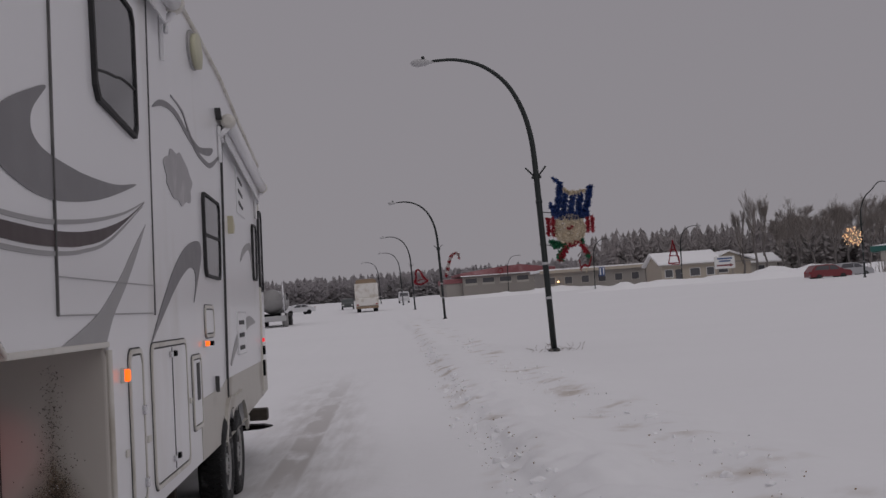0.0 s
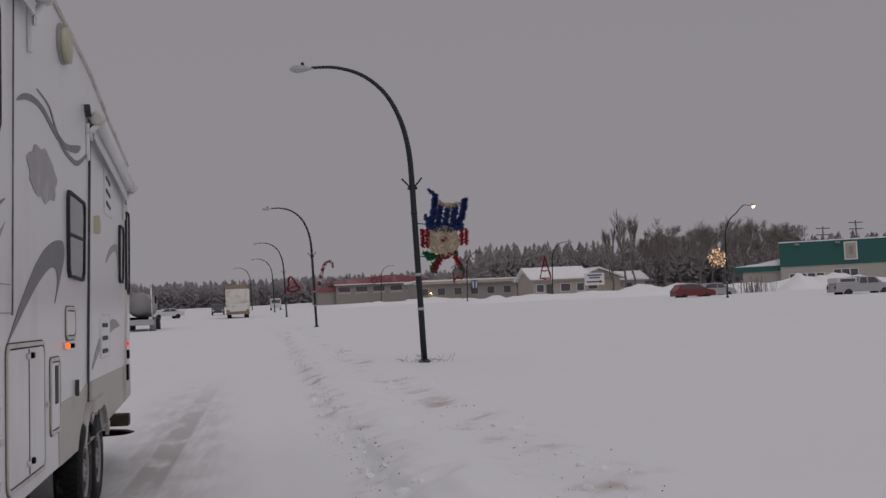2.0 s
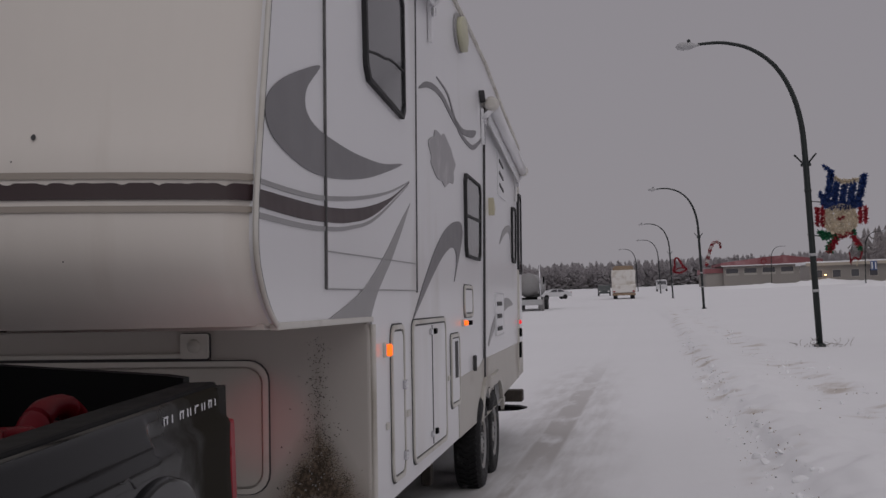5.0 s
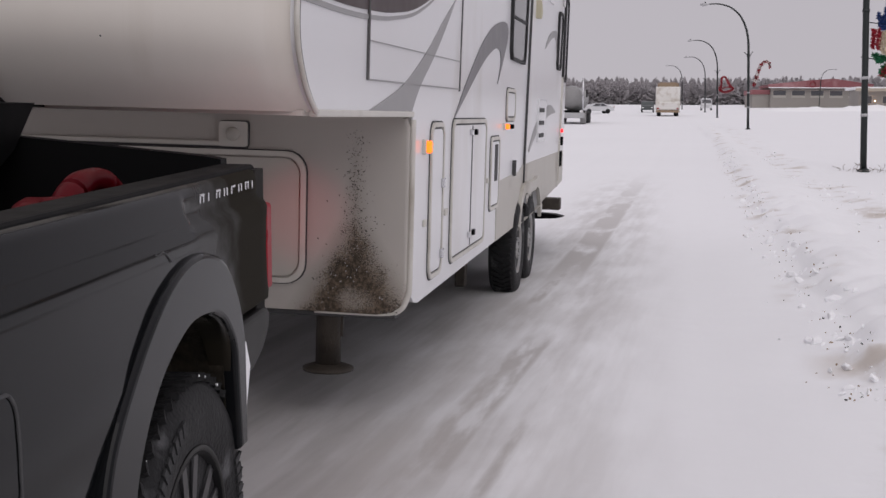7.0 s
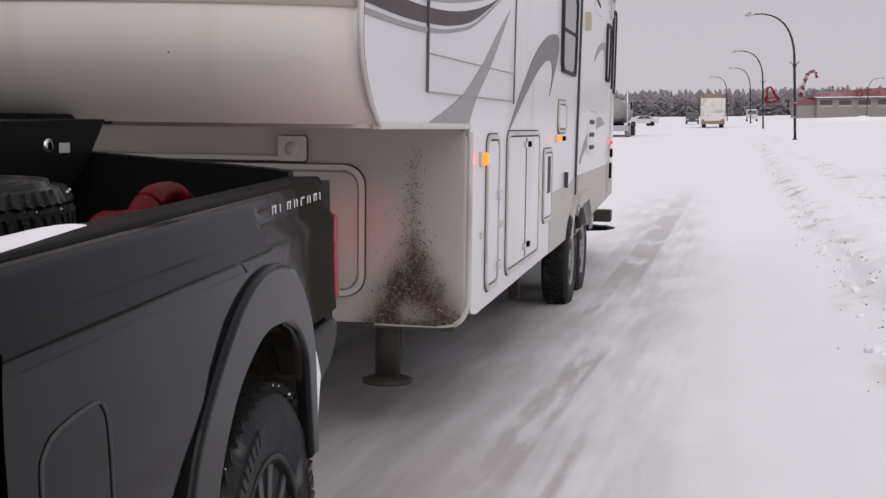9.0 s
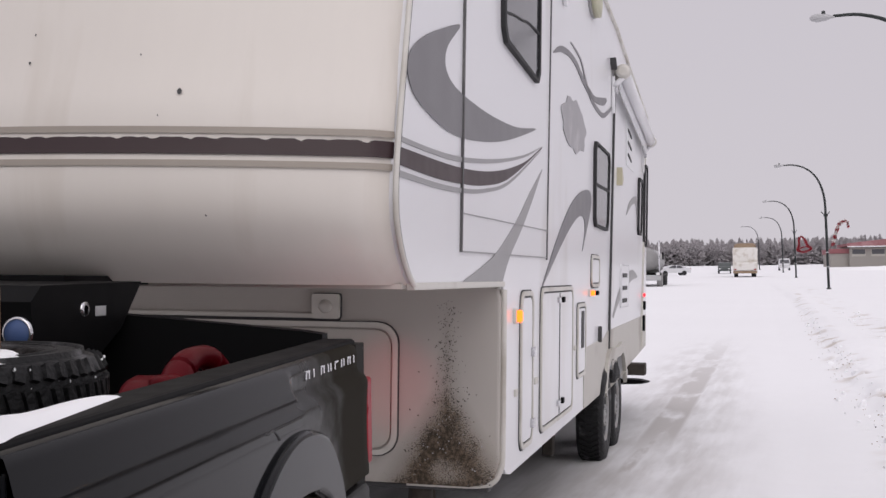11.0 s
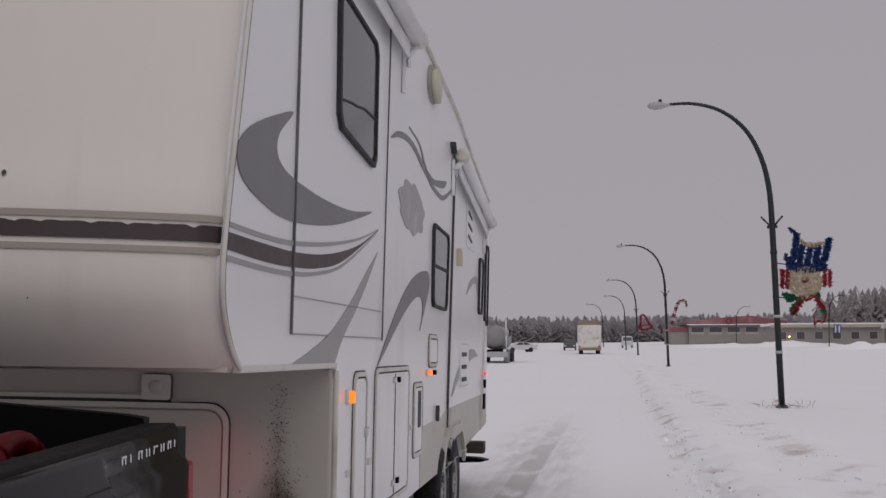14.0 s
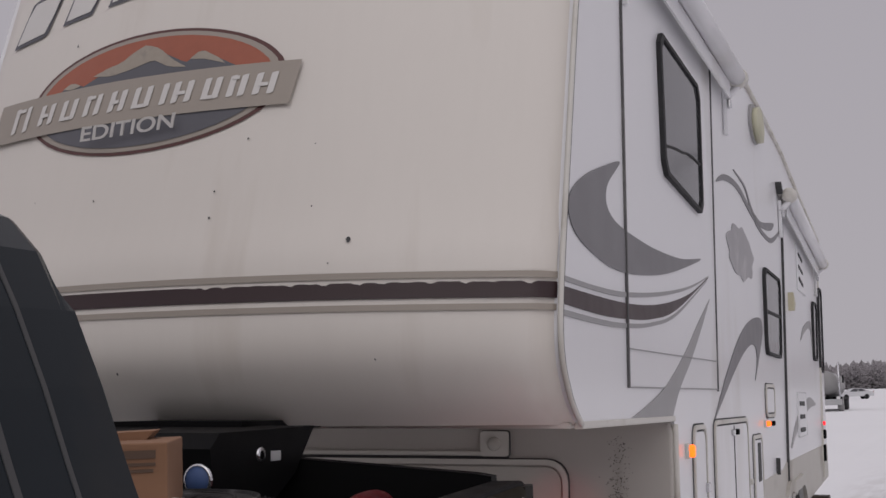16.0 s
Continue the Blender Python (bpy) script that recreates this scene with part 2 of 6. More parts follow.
SIGNBLUE = mat("sign_blue", (0.05, 0.09, 0.22), 0.6, vary=0.1, scale=2)
for growth in (CONIFER, CONIFER_FAR, BRUSH):
    thin_growth(growth)


def skirt_material():
    """Off-white front panel with mud and grit flung up over its lower corner."""
    m = mat("grit_splashed_front_panel", (0.46, 0.435, 0.405), 0.55, vary=0.1, scale=2.0, stain=(0.38, 0.35, 0.31), stain_amount=0.3)
    n, l = m.node_tree.nodes, m.node_tree.links
    b = n["Principled BSDF"]
    old = b.inputs["Base Color"].links[0].from_socket
    co = n.new("ShaderNodeTexCoord")
    sep = n.new("ShaderNodeSeparateXYZ")
    l.new(co.outputs["Object"], sep.inputs[0])

    def math_node(op, a, c):
        x = n.new("ShaderNodeMath")
        x.operation = op
        for s, v in zip(x.inputs, (a, c)):
            if isinstance(v, (int, float)):
                s.default_value = v
            else:
                l.new(v, s)
        return x.outputs[0]

    # a wedge of grit round x = -1.385, wide at the bottom, thinning to loose specks upwards; a scoured patch low in its middle
    off = math_node("ABSOLUTE", math_node("ADD", sep.outputs["X"], 1.385), 0)
    up = math_node("SUBTRACT", sep.outputs["Z"], 0.50)
    heap = math_node("SUBTRACT", math_node("SUBTRACT", 1.75, math_node("MULTIPLY", off, 5.6)), math_node("MULTIPLY", up, 3.3))
    thin = math_node("SUBTRACT", math_node("SUBTRACT", 0.55, math_node("MULTIPLY", up, 0.85)), math_node("MULTIPLY", off, 4.6))
    dx = math_node("POWER", math_node("MULTIPLY", off, 8.5), 2.0)
    dz = math_node("POWER", math_node("MULTIPLY", math_node("SUBTRACT", sep.outputs["Z"], 0.575), 12.0), 2.0)
    scoured = math_node("MAXIMUM", math_node("SUBTRACT", 1.15, math_node("ADD", dx, dz)), 0.0)
    fan = math_node("SUBTRACT", math_node("MINIMUM", math_node("MAXIMUM", heap, thin), 0.85), math_node("MULTIPLY", scoured, 0.48))
    t1 = n.new("ShaderNodeTexNoise")
    t1.inputs["Scale"].default_value, t1.inputs["Detail"].default_value = 9, 6
    t2 = n.new("ShaderNodeTexNoise")
    t2.inputs["Scale"].default_value, t2.inputs["Detail"].default_value = 190, 4
    for t in (t1, t2):
        l.new(co.outputs["Object"], t.inputs["Vector"])
    grains = math_node("ADD", math_node("MULTIPLY", t2.outputs["Fac"], 1.5), math_node("MULTIPLY", t1.outputs["Fac"], 0.7))
    cover = math_node("SUBTRACT", math_node("ADD", math_node("MULTIPLY", fan, 0.62), grains), 1.28)
    r = n.new("ShaderNodeMapRange")
    r.inputs["From Min"].default_value, r.inputs["From Max"].default_value = 0.0, 0.16
    l.new(cover, r.inputs["Value"])
    x = n.new("ShaderNodeMix")
    x.data_type = "RGBA"
    l.new(r.outputs["Result"], x.inputs[0])
    l.new(old, x.inputs[6])
    soil = n.new("ShaderNodeMix")
    soil.data_type = "RGBA"
    soil.inputs[6].default_value, soil.inputs[7].default_value = (0.035, 0.024, 0.014, 1), (0.17, 0.125, 0.085, 1)
    t3 = n.new("ShaderNodeTexNoise")
    t3.inputs["Scale"].default_value, t3.inputs["Detail"].default_value = 60, 6
    l.new(co.outputs["Object"], t3.inputs["Vector"])
    lumps = n.new("ShaderNodeMapRange")
    lumps.inputs["From Min"].default_value, lumps.inputs["From Max"].default_value = 0.42, 0.72
    l.new(t3.outputs["Fac"], lumps.inputs["Value"])
    l.new(lumps.outputs["Result"], soil.inputs[0])
    # a thin brown film under the specks
    film = n.new("ShaderNodeMapRange")
    film.inputs["From Min"].default_value, film.inputs["From Max"].default_value, film.inputs["To Max"].default_value = -0.25, 0.75, 0.85
    l.new(fan, film.inputs["Value"])
    haze = n.new("ShaderNodeMix")
    haze.data_type = "RGBA"
    l.new(film.outputs["Result"], haze.inputs[0])
    l.new(old, haze.inputs[6])
    haze.inputs[7].default_value = (0.125, 0.09, 0.06, 1)
    l.new(haze.outputs[2], x.inputs[6])
    l.new(soil.outputs[2], x.inputs[7])
    l.new(x.outputs[2], b.inputs["Base Color"])
    return m


SKIRT = skirt_material()


def snow_material():
    """Packed and drifted snow; grey wheel tracks and sandy lines run along the road."""
    m = mat("road_snow", (0.82, 0.82, 0.84), 0.8, vary=0.045, scale=0.9, bump=0.55, bump_scale=5)
    n, l = m.node_tree.nodes, m.node_tree.links
    b = n["Principled BSDF"]
    old = b.inputs["Base Color"].links[0].from_socket
    co = n.new("ShaderNodeTexCoord")
    sep = n.new("ShaderNodeSeparateXYZ")
    l.new(co.outputs["Object"], sep.inputs[0])

    def op(kind, a, c=0.0):
        x = n.new("ShaderNodeMath")
        x.operation = kind
        for s, v in zip(x.inputs, (a, c)):
            if isinstance(v, (int, float)):
                s.default_value = v
            else:
                l.new(v, s)
        return x.outputs[0]

    # wheel marks run slightly aslant of the camper
    aslant = n.new("ShaderNodeCombineXYZ")
    l.new(op("SUBTRACT", sep.outputs["X"], op("MULTIPLY", sep.outputs["Y"], 0.05)), aslant.inputs[0])
    l.new(sep.outputs["Y"], aslant.inputs[1])

    def noise_of(scale, stretch, detail=5.0):
        mp = n.new("ShaderNodeMapping")
        mp.inputs["Scale"].default_value = stretch
        l.new(aslant.outputs[0], mp.inputs["Vector"])
        t = n.new("ShaderNodeTexNoise")
        t.inputs["Scale"].default_value, t.inputs["Detail"].default_value = scale, detail
        l.new(mp.outputs["Vector"], t.inputs["Vector"])
        return t.outputs["Fac"]

    def ramp(v, lo, hi):
        r = n.new("ShaderNodeMapRange")
        r.interpolation_type = "SMOOTHSTEP"
        r.inputs["From Min"].default_value, r.inputs["From Max"].default_value = lo, hi
        l.new(v, r.inputs["Value"])
        return r.outputs["Result"]

    def band(centre, half, slope=0.0, soft=0.25):
        """1 within half a width of the line x = centre + slope * y."""
        off = op("ABSOLUTE", op("SUBTRACT", op("SUBTRACT", sep.outputs["X"], centre), op("MULTIPLY", sep.outputs["Y"], slope)))
        return op("SUBTRACT", 1.0, ramp(off, half - soft, half + soft))

    near = op("SUBTRACT", 1.0, ramp(sep.outputs["Y"], 15, 34))
    streak = noise_of(1.0, (5.0, 0.35, 1), 10)
    fine_streak = noise_of(1.0, (9.0, 0.7, 1), 10)
    rough_edge = op("MULTIPLY", op("SUBTRACT", noise_of(1.0, (1.2, 0.25, 1), 6), 0.5), 0.9)
    driven = op("MULTIPLY", op("ADD", op("MULTIPLY", ramp(noise_of(1.0, (3.0, 0.7, 1), 12), 0.38, 0.62), 0.5), op("ADD", op("MULTIPLY", ramp(streak, 0.42, 0.58), 0.28), op("MULTIPLY", ramp(fine_streak, 0.44, 0.58), 0.22))), near)
    tracks = op("MULTIPLY", band(-0.85, 0.62, 0.006, 0.5), driven)
    # grey slush beneath truck and camper, painted darker for their shade as well
    shaded_slush = op("MULTIPLY", op("SUBTRACT", 1.0, ramp(op("ADD", sep.outputs["X"], rough_edge), -1.45, -0.55)), op("SUBTRACT", 1.0, ramp(sep.outputs["Y"], 8.0, 15.0)))
    wheel = op("MULTIPLY", op("MULTIPLY", band(-1.06, 0.17, 0.022, 0.04), ramp(noise_of(1.4, (1.5, 0.3, 1)), 0.34, 0.52)), op("MULTIPLY", near, ramp(sep.outputs["Y"], 9.0, 12.5)))
    crumbs = noise_of(1.0, (11.0, 1.6, 1), 10)
    for base, half, slope, y0, y1 in ((-1.21, 0.105, 0.058, 4.5, 8.6), (-0.885, 0.035, 0.053, 4.1, 6.3), (-1.42, 0.05, 0.05, 9.0, 13.0)):
        length = op("MULTIPLY", ramp(sep.outputs["Y"], y0, y0 + 0.6), op("SUBTRACT", 1.0, ramp(sep.outputs["Y"], y1 - 0.8, y1)))
        wheel = op("MAXIMUM", wheel, op("MULTIPLY", op("MULTIPLY", band(base, half, slope, 0.03), length), ramp(crumbs, 0.26, 0.60)))
    packed = op("MAXIMUM", op("MULTIPLY", tracks, 0.75), op("MULTIPLY", wheel, 0.95))
    grit = noise_of(1.1, (1.0, 0.7, 1), 9)
    lines = op("MAXIMUM", op("MULTIPLY", band(1.05, 0.22, 0.028, 0.22), ramp(grit, 0.54, 0.66)), op("MULTIPLY", band(2.75, 0.45, 0.022, 0.4), ramp(grit, 0.53, 0.70)))
    lines = op("MULTIPLY", lines, op("SUBTRACT", 1.0, ramp(sep.outputs["Y"], 60, 120)))

    def mix(fac, a, c):
        x = n.new("ShaderNodeMix")
        x.data_type = "RGBA"
        l.new(fac, x.inputs[0])
        l.new(a, x.inputs[6])
        x.inputs[7].default_value = (*c, 1)
        return x.outputs[2]

    out = mix(op("MULTIPLY", shaded_slush, op("ADD", 0.62, op("MULTIPLY", driven, 0.38))), old, (0.34, 0.33, 0.325))
    out = mix(op("MULTIPLY", packed, 0.80), out, (0.40, 0.375, 0.36))
    out = mix(op("MULTIPLY", lines, 0.68), out, (0.40, 0.33, 0.26))
    l.new(out, b.inputs["Base Color"])
    return m


SNOW = snow_material()


# ---- helpers for meshes ----
def part(name, bm, material, parent=None, label="", smooth=False):
    me = bpy.data.meshes.new(name)
    bmesh.ops.recalc_face_normals(bm, faces=bm.faces[:])
    if smooth:
        for f in bm.faces:
            f.smooth = True
    bm.to_mesh(me)
    bm.free()
    for m in material if isinstance(material, (list, tuple)) else (material,):
        me.materials.append(m)
    ob = new(name, me)
    if parent is not None:
        ob.parent = parent
    if label:
        ob["label"] = label
    return ob


def thing(name, m, label, category, group="", kind=""):
    e = new(name)
    e.empty_display_size = 0.2
    e.matrix_world = m
    return tagged(e, label, category, group, kind)


def box(bm, x0, x1, y0, y1, z0, z1, bevel=0.0, seg=2, mi=0):
    r = bmesh.ops.create_cube(bm, size=1.0, matrix=Matrix.LocRotScale(((x0 + x1) / 2, (y0 + y1) / 2, (z0 + z1) / 2), None, (abs(x1 - x0), abs(y1 - y0), abs(z1 - z0))))
    fs = list({f for v in r["verts"] for f in v.link_faces})
    for f in fs:
        f.material_index = mi
    if bevel:
        es = list({e for v in r["verts"] for e in v.link_edges})
        bmesh.ops.bevel(bm, geom=es, offset=bevel, segments=seg, affect="EDGES", profile=0.5)
    return bm


def boxed(*a, **k):
    return box(bmesh.new(), *a, **k)


def prism(bm, pts, axis, a, b, mi=0):
    """A closed outline of two coordinates, drawn out along the third axis from a to b."""
    def at(p, v):
        return {"x": (v, p[0], p[1]), "y": (p[0], v, p[1]), "z": (p[0], p[1], v)}[axis]
    lo = [bm.verts.new(at(p, a)) for p in pts]
    hi = [bm.verts.new(at(p, b)) for p in pts]
    fs = [bm.faces.new(lo), bm.faces.new(hi[::-1])]
    for i in range(len(pts)):
        j = (i + 1) % len(pts)
        fs.append(bm.faces.new((lo[i], lo[j], hi[j], hi[i])))
    for f in fs:
        f.material_index = mi
    return bm


def spline(pts, n=10, closed=False):
    """A smooth line through a few points (Catmull-Rom)."""
    pts = [Vector(p) for p in pts]
    k = len(pts)
    out = []
    for i in range(k if closed else k - 1):
        p0, p1, p2, p3 = (pts[(i + d) % k] if closed else pts[min(max(i + d, 0), k - 1)] for d in (-1, 0, 1, 2))
        for j in range(n):
            t = j / n
            out.append(0.5 * ((2 * p1) + (p2 - p0) * t + (2 * p0 - 5 * p1 + 4 * p2 - p3) * t * t + (3 * p1 - p0 - 3 * p2 + p3) * t ** 3))
    if not closed:
        out.append(pts[-1])
    return out


def tube(bm, pts, radii, seg=8, mi=0, cap=True):
    pts = [Vector(p) for p in pts]
    if isinstance(radii, (int, float)):
        radii = [radii] * len(pts)
    rings = []
    for i, p in enumerate(pts):
        d = (pts[min(i + 1, len(pts) - 1)] - pts[max(i - 1, 0)]).normalized()
        u = d.cross(Vector((0, 1, 0)) if abs(d.y) < 0.9 else Vector((1, 0, 0))).normalized()
        w = d.cross(u)
        rings.append([bm.verts.new(p + radii[i] * (math.cos(2 * math.pi * k / seg) * u + math.sin(2 * math.pi * k / seg) * w)) for k in range(seg)])
    for a, b in zip(rings, rings[1:]):
        for k in range(seg):
            f = bm.faces.new((a[k], a[(k + 1) % seg], b[(k + 1) % seg], b[k]))
            f.material_index, f.smooth = mi, True
    if cap:
        for r in (rings[0][::-1], rings[-1]):
            bm.faces.new(r).material_index = mi
    return bm


def lathe(bm, profile, centre, axis="x", seg=32, mi=0, cap=True):
    """Turns (along, radius) round an axis through the centre."""
    c = Vector(centre)
    rings = []
    for along, r in profile:
        ring = []
        for k in range(seg):
            a = 2 * math.pi * k / seg
            u, w = r * math.cos(a), r * math.sin(a)
            ring.append(bm.verts.new(c + Vector({"x": (along, u, w), "y": (u, along, w), "z": (u, w, along)}[axis])))
        rings.append(ring)
    for a, b in zip(rings, rings[1:]):
        for k in range(seg):
            f = bm.faces.new((a[k], a[(k + 1) % seg], b[(k + 1) % seg], b[k]))
            f.material_index, f.smooth = mi, True
    for r in (rings[0][::-1], rings[-1]) if cap else ():
        bm.faces.new(r).material_index = mi
    return bm


def rounded(y0, y1, z0, z1, r, n=5):
    out = []
    for cy, cz, a0 in ((y1 - r, z1 - r, 0), (y0 + r, z1 - r, 90), (y0 + r, z0 + r, 180), (y1 - r, z0 + r, 270)):
        for k in range(n + 1):
            a = radians(a0 + 90 * k / n)
            out.append((cy + r * math.cos(a), cz + r * math.sin(a)))
    return out


def ring_prism(bm, outer, inner, axis, a, b, mi=0, shut=True):
    """A frame between two outlines with as many points each."""
    def at(p, v):
        return {"x": (v, p[0], p[1]), "y": (p[0], v, p[1]), "z": (p[0], p[1], v)}[axis]
    rows = [[bm.verts.new(at(p, v)) for p in o] for o, v in ((outer, a), (outer, b), (inner, b), (inner, a))]
    k = len(outer)
    for r, s in zip(rows, rows[1:] + rows[:1]):
        for i in range(k if shut else k - 1):
            bm.faces.new((r[i], r[(i + 1) % k], s[(i + 1) % k], s[i])).material_index = mi
    if not shut:
        for i in (0, k - 1):
            bm.faces.new([r[i] for r in rows]).material_index = mi
    return bm


# ---- the ground: snowed-over road, median and open field, one sheet to the horizon ----
def rise(y):
    u = y - 44.0
    return 0.015 * (u if u > 40 else 8 * math.log1p(math.exp(u / 8)))


def ground_z(x, y):
    z = rise(y) + 0.009 * max(0.0, x - 10.0)
    near = 1 / (1 + math.exp((y - 90) / 12))
    n1 = noise.noise(Vector((x * 0.35, y * 0.22, 1.7)))
    n2 = noise.noise(Vector((x * 1.7, y * 1.1, 4.2)))
    # the ploughed ridge along the lane's edge, and the drifted median behind it
    e = x - (1.0 + 0.026 * min(y, 60))
    n3 = noise.noise(Vector((x * 4.3, y * 3.1, 7.9)))
    ridge = math.exp(-((e - 0.55) / 0.55) ** 2) * (0.17 + 0.09 * n1 + 0.09 * n2 + 0.07 * n3)
    ridge2 = math.exp(-((e - 2.1) / 0.6) ** 2) * (0.08 + 0.06 * n1 + 0.05 * n2 + 0.03 * n3)
    scarp = 0.075 / (1 + math.exp(-(e - 0.10 + 0.22 * n2 + 0.12 * n3) / 0.03)) * math.exp(-max(0.0, e) / 1.3) if abs(e) < 9 else 0.0
    z += (ridge * 0.8 + ridge2 + scarp) * near
    if x > 2:
        z += 0.06 * n1 * min(1, (x - 2) / 3)
    z += 0.012 * n2 * near
    # shallow ruts pressed by wheels
    for c in (-0.95, -2.9, 0.25):
        z -= 0.018 * math.exp(-((x - c - 0.02 * y) / 0.16) ** 2) * (1 if c < 0 else 0.5) * near
    return z


def lines(*spans):
    out = []
    for a, b, step in spans:
        k = max(1, round((b - a) / step))
        out += [a + (b - a) * i / k for i in range(k)]
    return out + [spans[-1][1]]


GX = lines((-900, -200, 100), (-200, -30, 17), (-30, -5, 2.5), (-5, 0.8, 0.13), (0.8, 2.4, 0.05), (2.4, 5, 0.13), (5, 12, 0.5), (12, 120, 6), (120, 900, 78))
GY = lines((-300, -10, 29), (-10, 2, 1.5), (2, 24, 0.10), (24, 50, 0.5), (50, 120, 3), (120, 420, 15), (420, 1800, 115))
gm = bpy.data.meshes.new("ground")
gm.from_pydata([(x, y, ground_z(x, y)) for y in GY for x in GX], [], [(j * len(GX) + i, j * len(GX) + i + 1, (j + 1) * len(GX) + i + 1, (j + 1) * len(GX) + i) for j in range(len(GY) - 1) for i in range(len(GX) - 1)])
gm.polygons.foreach_set("use_smooth", [True] * len(gm.polygons))
gm.materials.append(SNOW)
tagged(new("ground", gm), "snow-covered road and median with grey wheel tracks", "snowy ground", kind="structure")


# ---- the fifth-wheel camper trailer ----
S = -1.13  # its near side
W = S - 2.62
pivot = Matrix.Translation((S, 0, 1.5))
LEAN = Matrix.Translation((0, -0.05, 0)) @ pivot @ Matrix.Rotation(math.atan(0.02), 4, "Y") @ pivot.inverted()
trailer = thing("camper_trailer", LEAN, "long white fifth-wheel camper with grey swoosh graphics behind a pickup", "camper trailer")

NOSE = [(p.x, p.y) for p in spline([(4.40, 3.55), (4.21, 2.95), (4.07, 2.41), (3.972, 2.02), (3.935, 1.82), (3.945, 1.69), (4.012, 1.583), (4.09, 1.515), (4.175, 1.468)], 6)]
ROOF_FRONT, ROOF_REAR, REAR = 3.80, 3.38, 14.95
BOW = 0.28  # how far the nose bulges in the middle


def decal(name, pts, material=DECAL, x=S + 0.005, label="", closed=True, n=8):
    """A flat vinyl shape on the side wall, outlined smoothly through a few points of (y, z)."""
    bm = bmesh.new()
    prism(bm, [(p.x, p.y) for p in spline(pts, n, True)] if closed else pts, "x", S + 0.001, x)
    return part(name, bm, material, trailer, label)


def ribbon(name, top, low, material, x=S + 0.005):
    """A vinyl stripe between two smooth lines of (y, z)."""
    a, b = spline(top, 8), spline(low, 8)
    bm = bmesh.new()
    prism(bm, [(p.x, p.y) for p in a] + [(p.x, p.y) for p in reversed(b)], "x", S + 0.001, x)
    return part(name, bm, material, trailer)


# side wall with the nose's outline, the raised front roof and the wheel wells cut out below
arch = []
for c in (11.63, 10.70):
    arch += [(c + 0.42 * math.cos(radians(a)), 0.42 + 0.40 * math.sin(radians(a))) for a in range(15, 166, 15)]
outline = [(y + 0.03, z) for y, z in NOSE] + [(5.86, 1.475), (5.86, 0.70), (5.90, 0.60), (5.97, 0.548), (6.08, 0.53)] + [(10.2, 0.56)] + arch[::-1] + [(12.2, 0.60), (REAR - 0.05, 0.69), (REAR, 0.9), (REAR, ROOF_REAR - 0.1), (REAR - 0.1, ROOF_REAR), (14.2, 3.44), (12.6, 3.57), (11.1, 3.72), (9.9, 3.77), (8.6, ROOF_FRONT), (4.9, ROOF_FRONT), (4.55, 3.72)]
for nm, x0, x1 in (("side_wall", S - 0.04, S), ("far_side_wall", W, W + 0.04)):
    part(nm, prism(bmesh.new(), outline, "x", x0, x1), WHITE, trailer)
bm = bmesh.new()
roof_line = [(4.34, 3.55), (4.55, 3.74), (4.9, ROOF_FRONT + 0.02), (8.6, ROOF_FRONT + 0.02), (9.9, 3.79), (11.1, 3.74), (12.6, 3.59), (14.2, 3.46), (REAR - 0.1, ROOF_REAR + 0.02), (REAR, ROOF_REAR - 0.1)]
prism(bm, roof_line + [(y, z - 0.05) for y, z in reversed(roof_line)], "x", W + 0.002, S - 0.002)
part("roof", bm, TRIM, trailer)
part("roof_edge_trim", tube(bmesh.new(), [(S + 0.004, y, z - 0.012) for y, z in roof_line[1:-1]], 0.022, 8), TRIM, trailer, "yellowed roof edge trim")
part("rear_wall", boxed(W + 0.042, S - 0.042, REAR - 0.04, REAR - 0.002, 0.7, ROOF_REAR - 0.12), WHITE, trailer)
part("underfloor", boxed(W + 0.05, S - 0.05, 5.9, REAR - 0.05, 0.62, 0.66), BLACK, trailer)
# moulded nose cap, with a soft crease below the stripe, rounded towards its sides
bm = bmesh.new()
cols = []
for i in range(41):
    u = i / 40
    x = W + 0.012 + (S - W - 0.024) * u
    edge = min(x - W, S - x)
    round_off = 0.05 * max(0, 1 - edge / 0.09) ** 2.2
    bow = -BOW * (1 - (2 * u - 1) ** 2)
    cols.append([bm.verts.new((x, y + bow + round_off - 0.012 * math.exp(-((z - 2.03) / 0.10) ** 2), z)) for y, z in NOSE])
for a, b in zip(cols, cols[1:]):
    for k in range(len(NOSE) - 1):
        f = bm.faces.new((a[k], a[k + 1], b[k + 1], b[k]))
        f.smooth = True
nose = part("nose_cap", bm, CREAM, trailer, "cream moulded nose cap with a road-grimed belly")
part("nose_floor", boxed(W + 0.03, S - 0.03, 4.16, 5.86, 1.455, 1.475), CREAM, trailer)
part("upper_nose", prism(bmesh.new(), [(4.34, 3.55), (4.56, 3.72), (4.56, 3.6), (4.42, 3.5)], "x", W + 0.01, S - 0.01), CREAM, trailer)


def nose_y(z):
    """How far ahead the nose stands at a height."""
    for (ya, za), (yb, zb) in zip(NOSE, NOSE[1:]):
        if zb <= z <= za:
            return ya + (yb - ya) * (za - z) / (za - zb)
    return 4.2


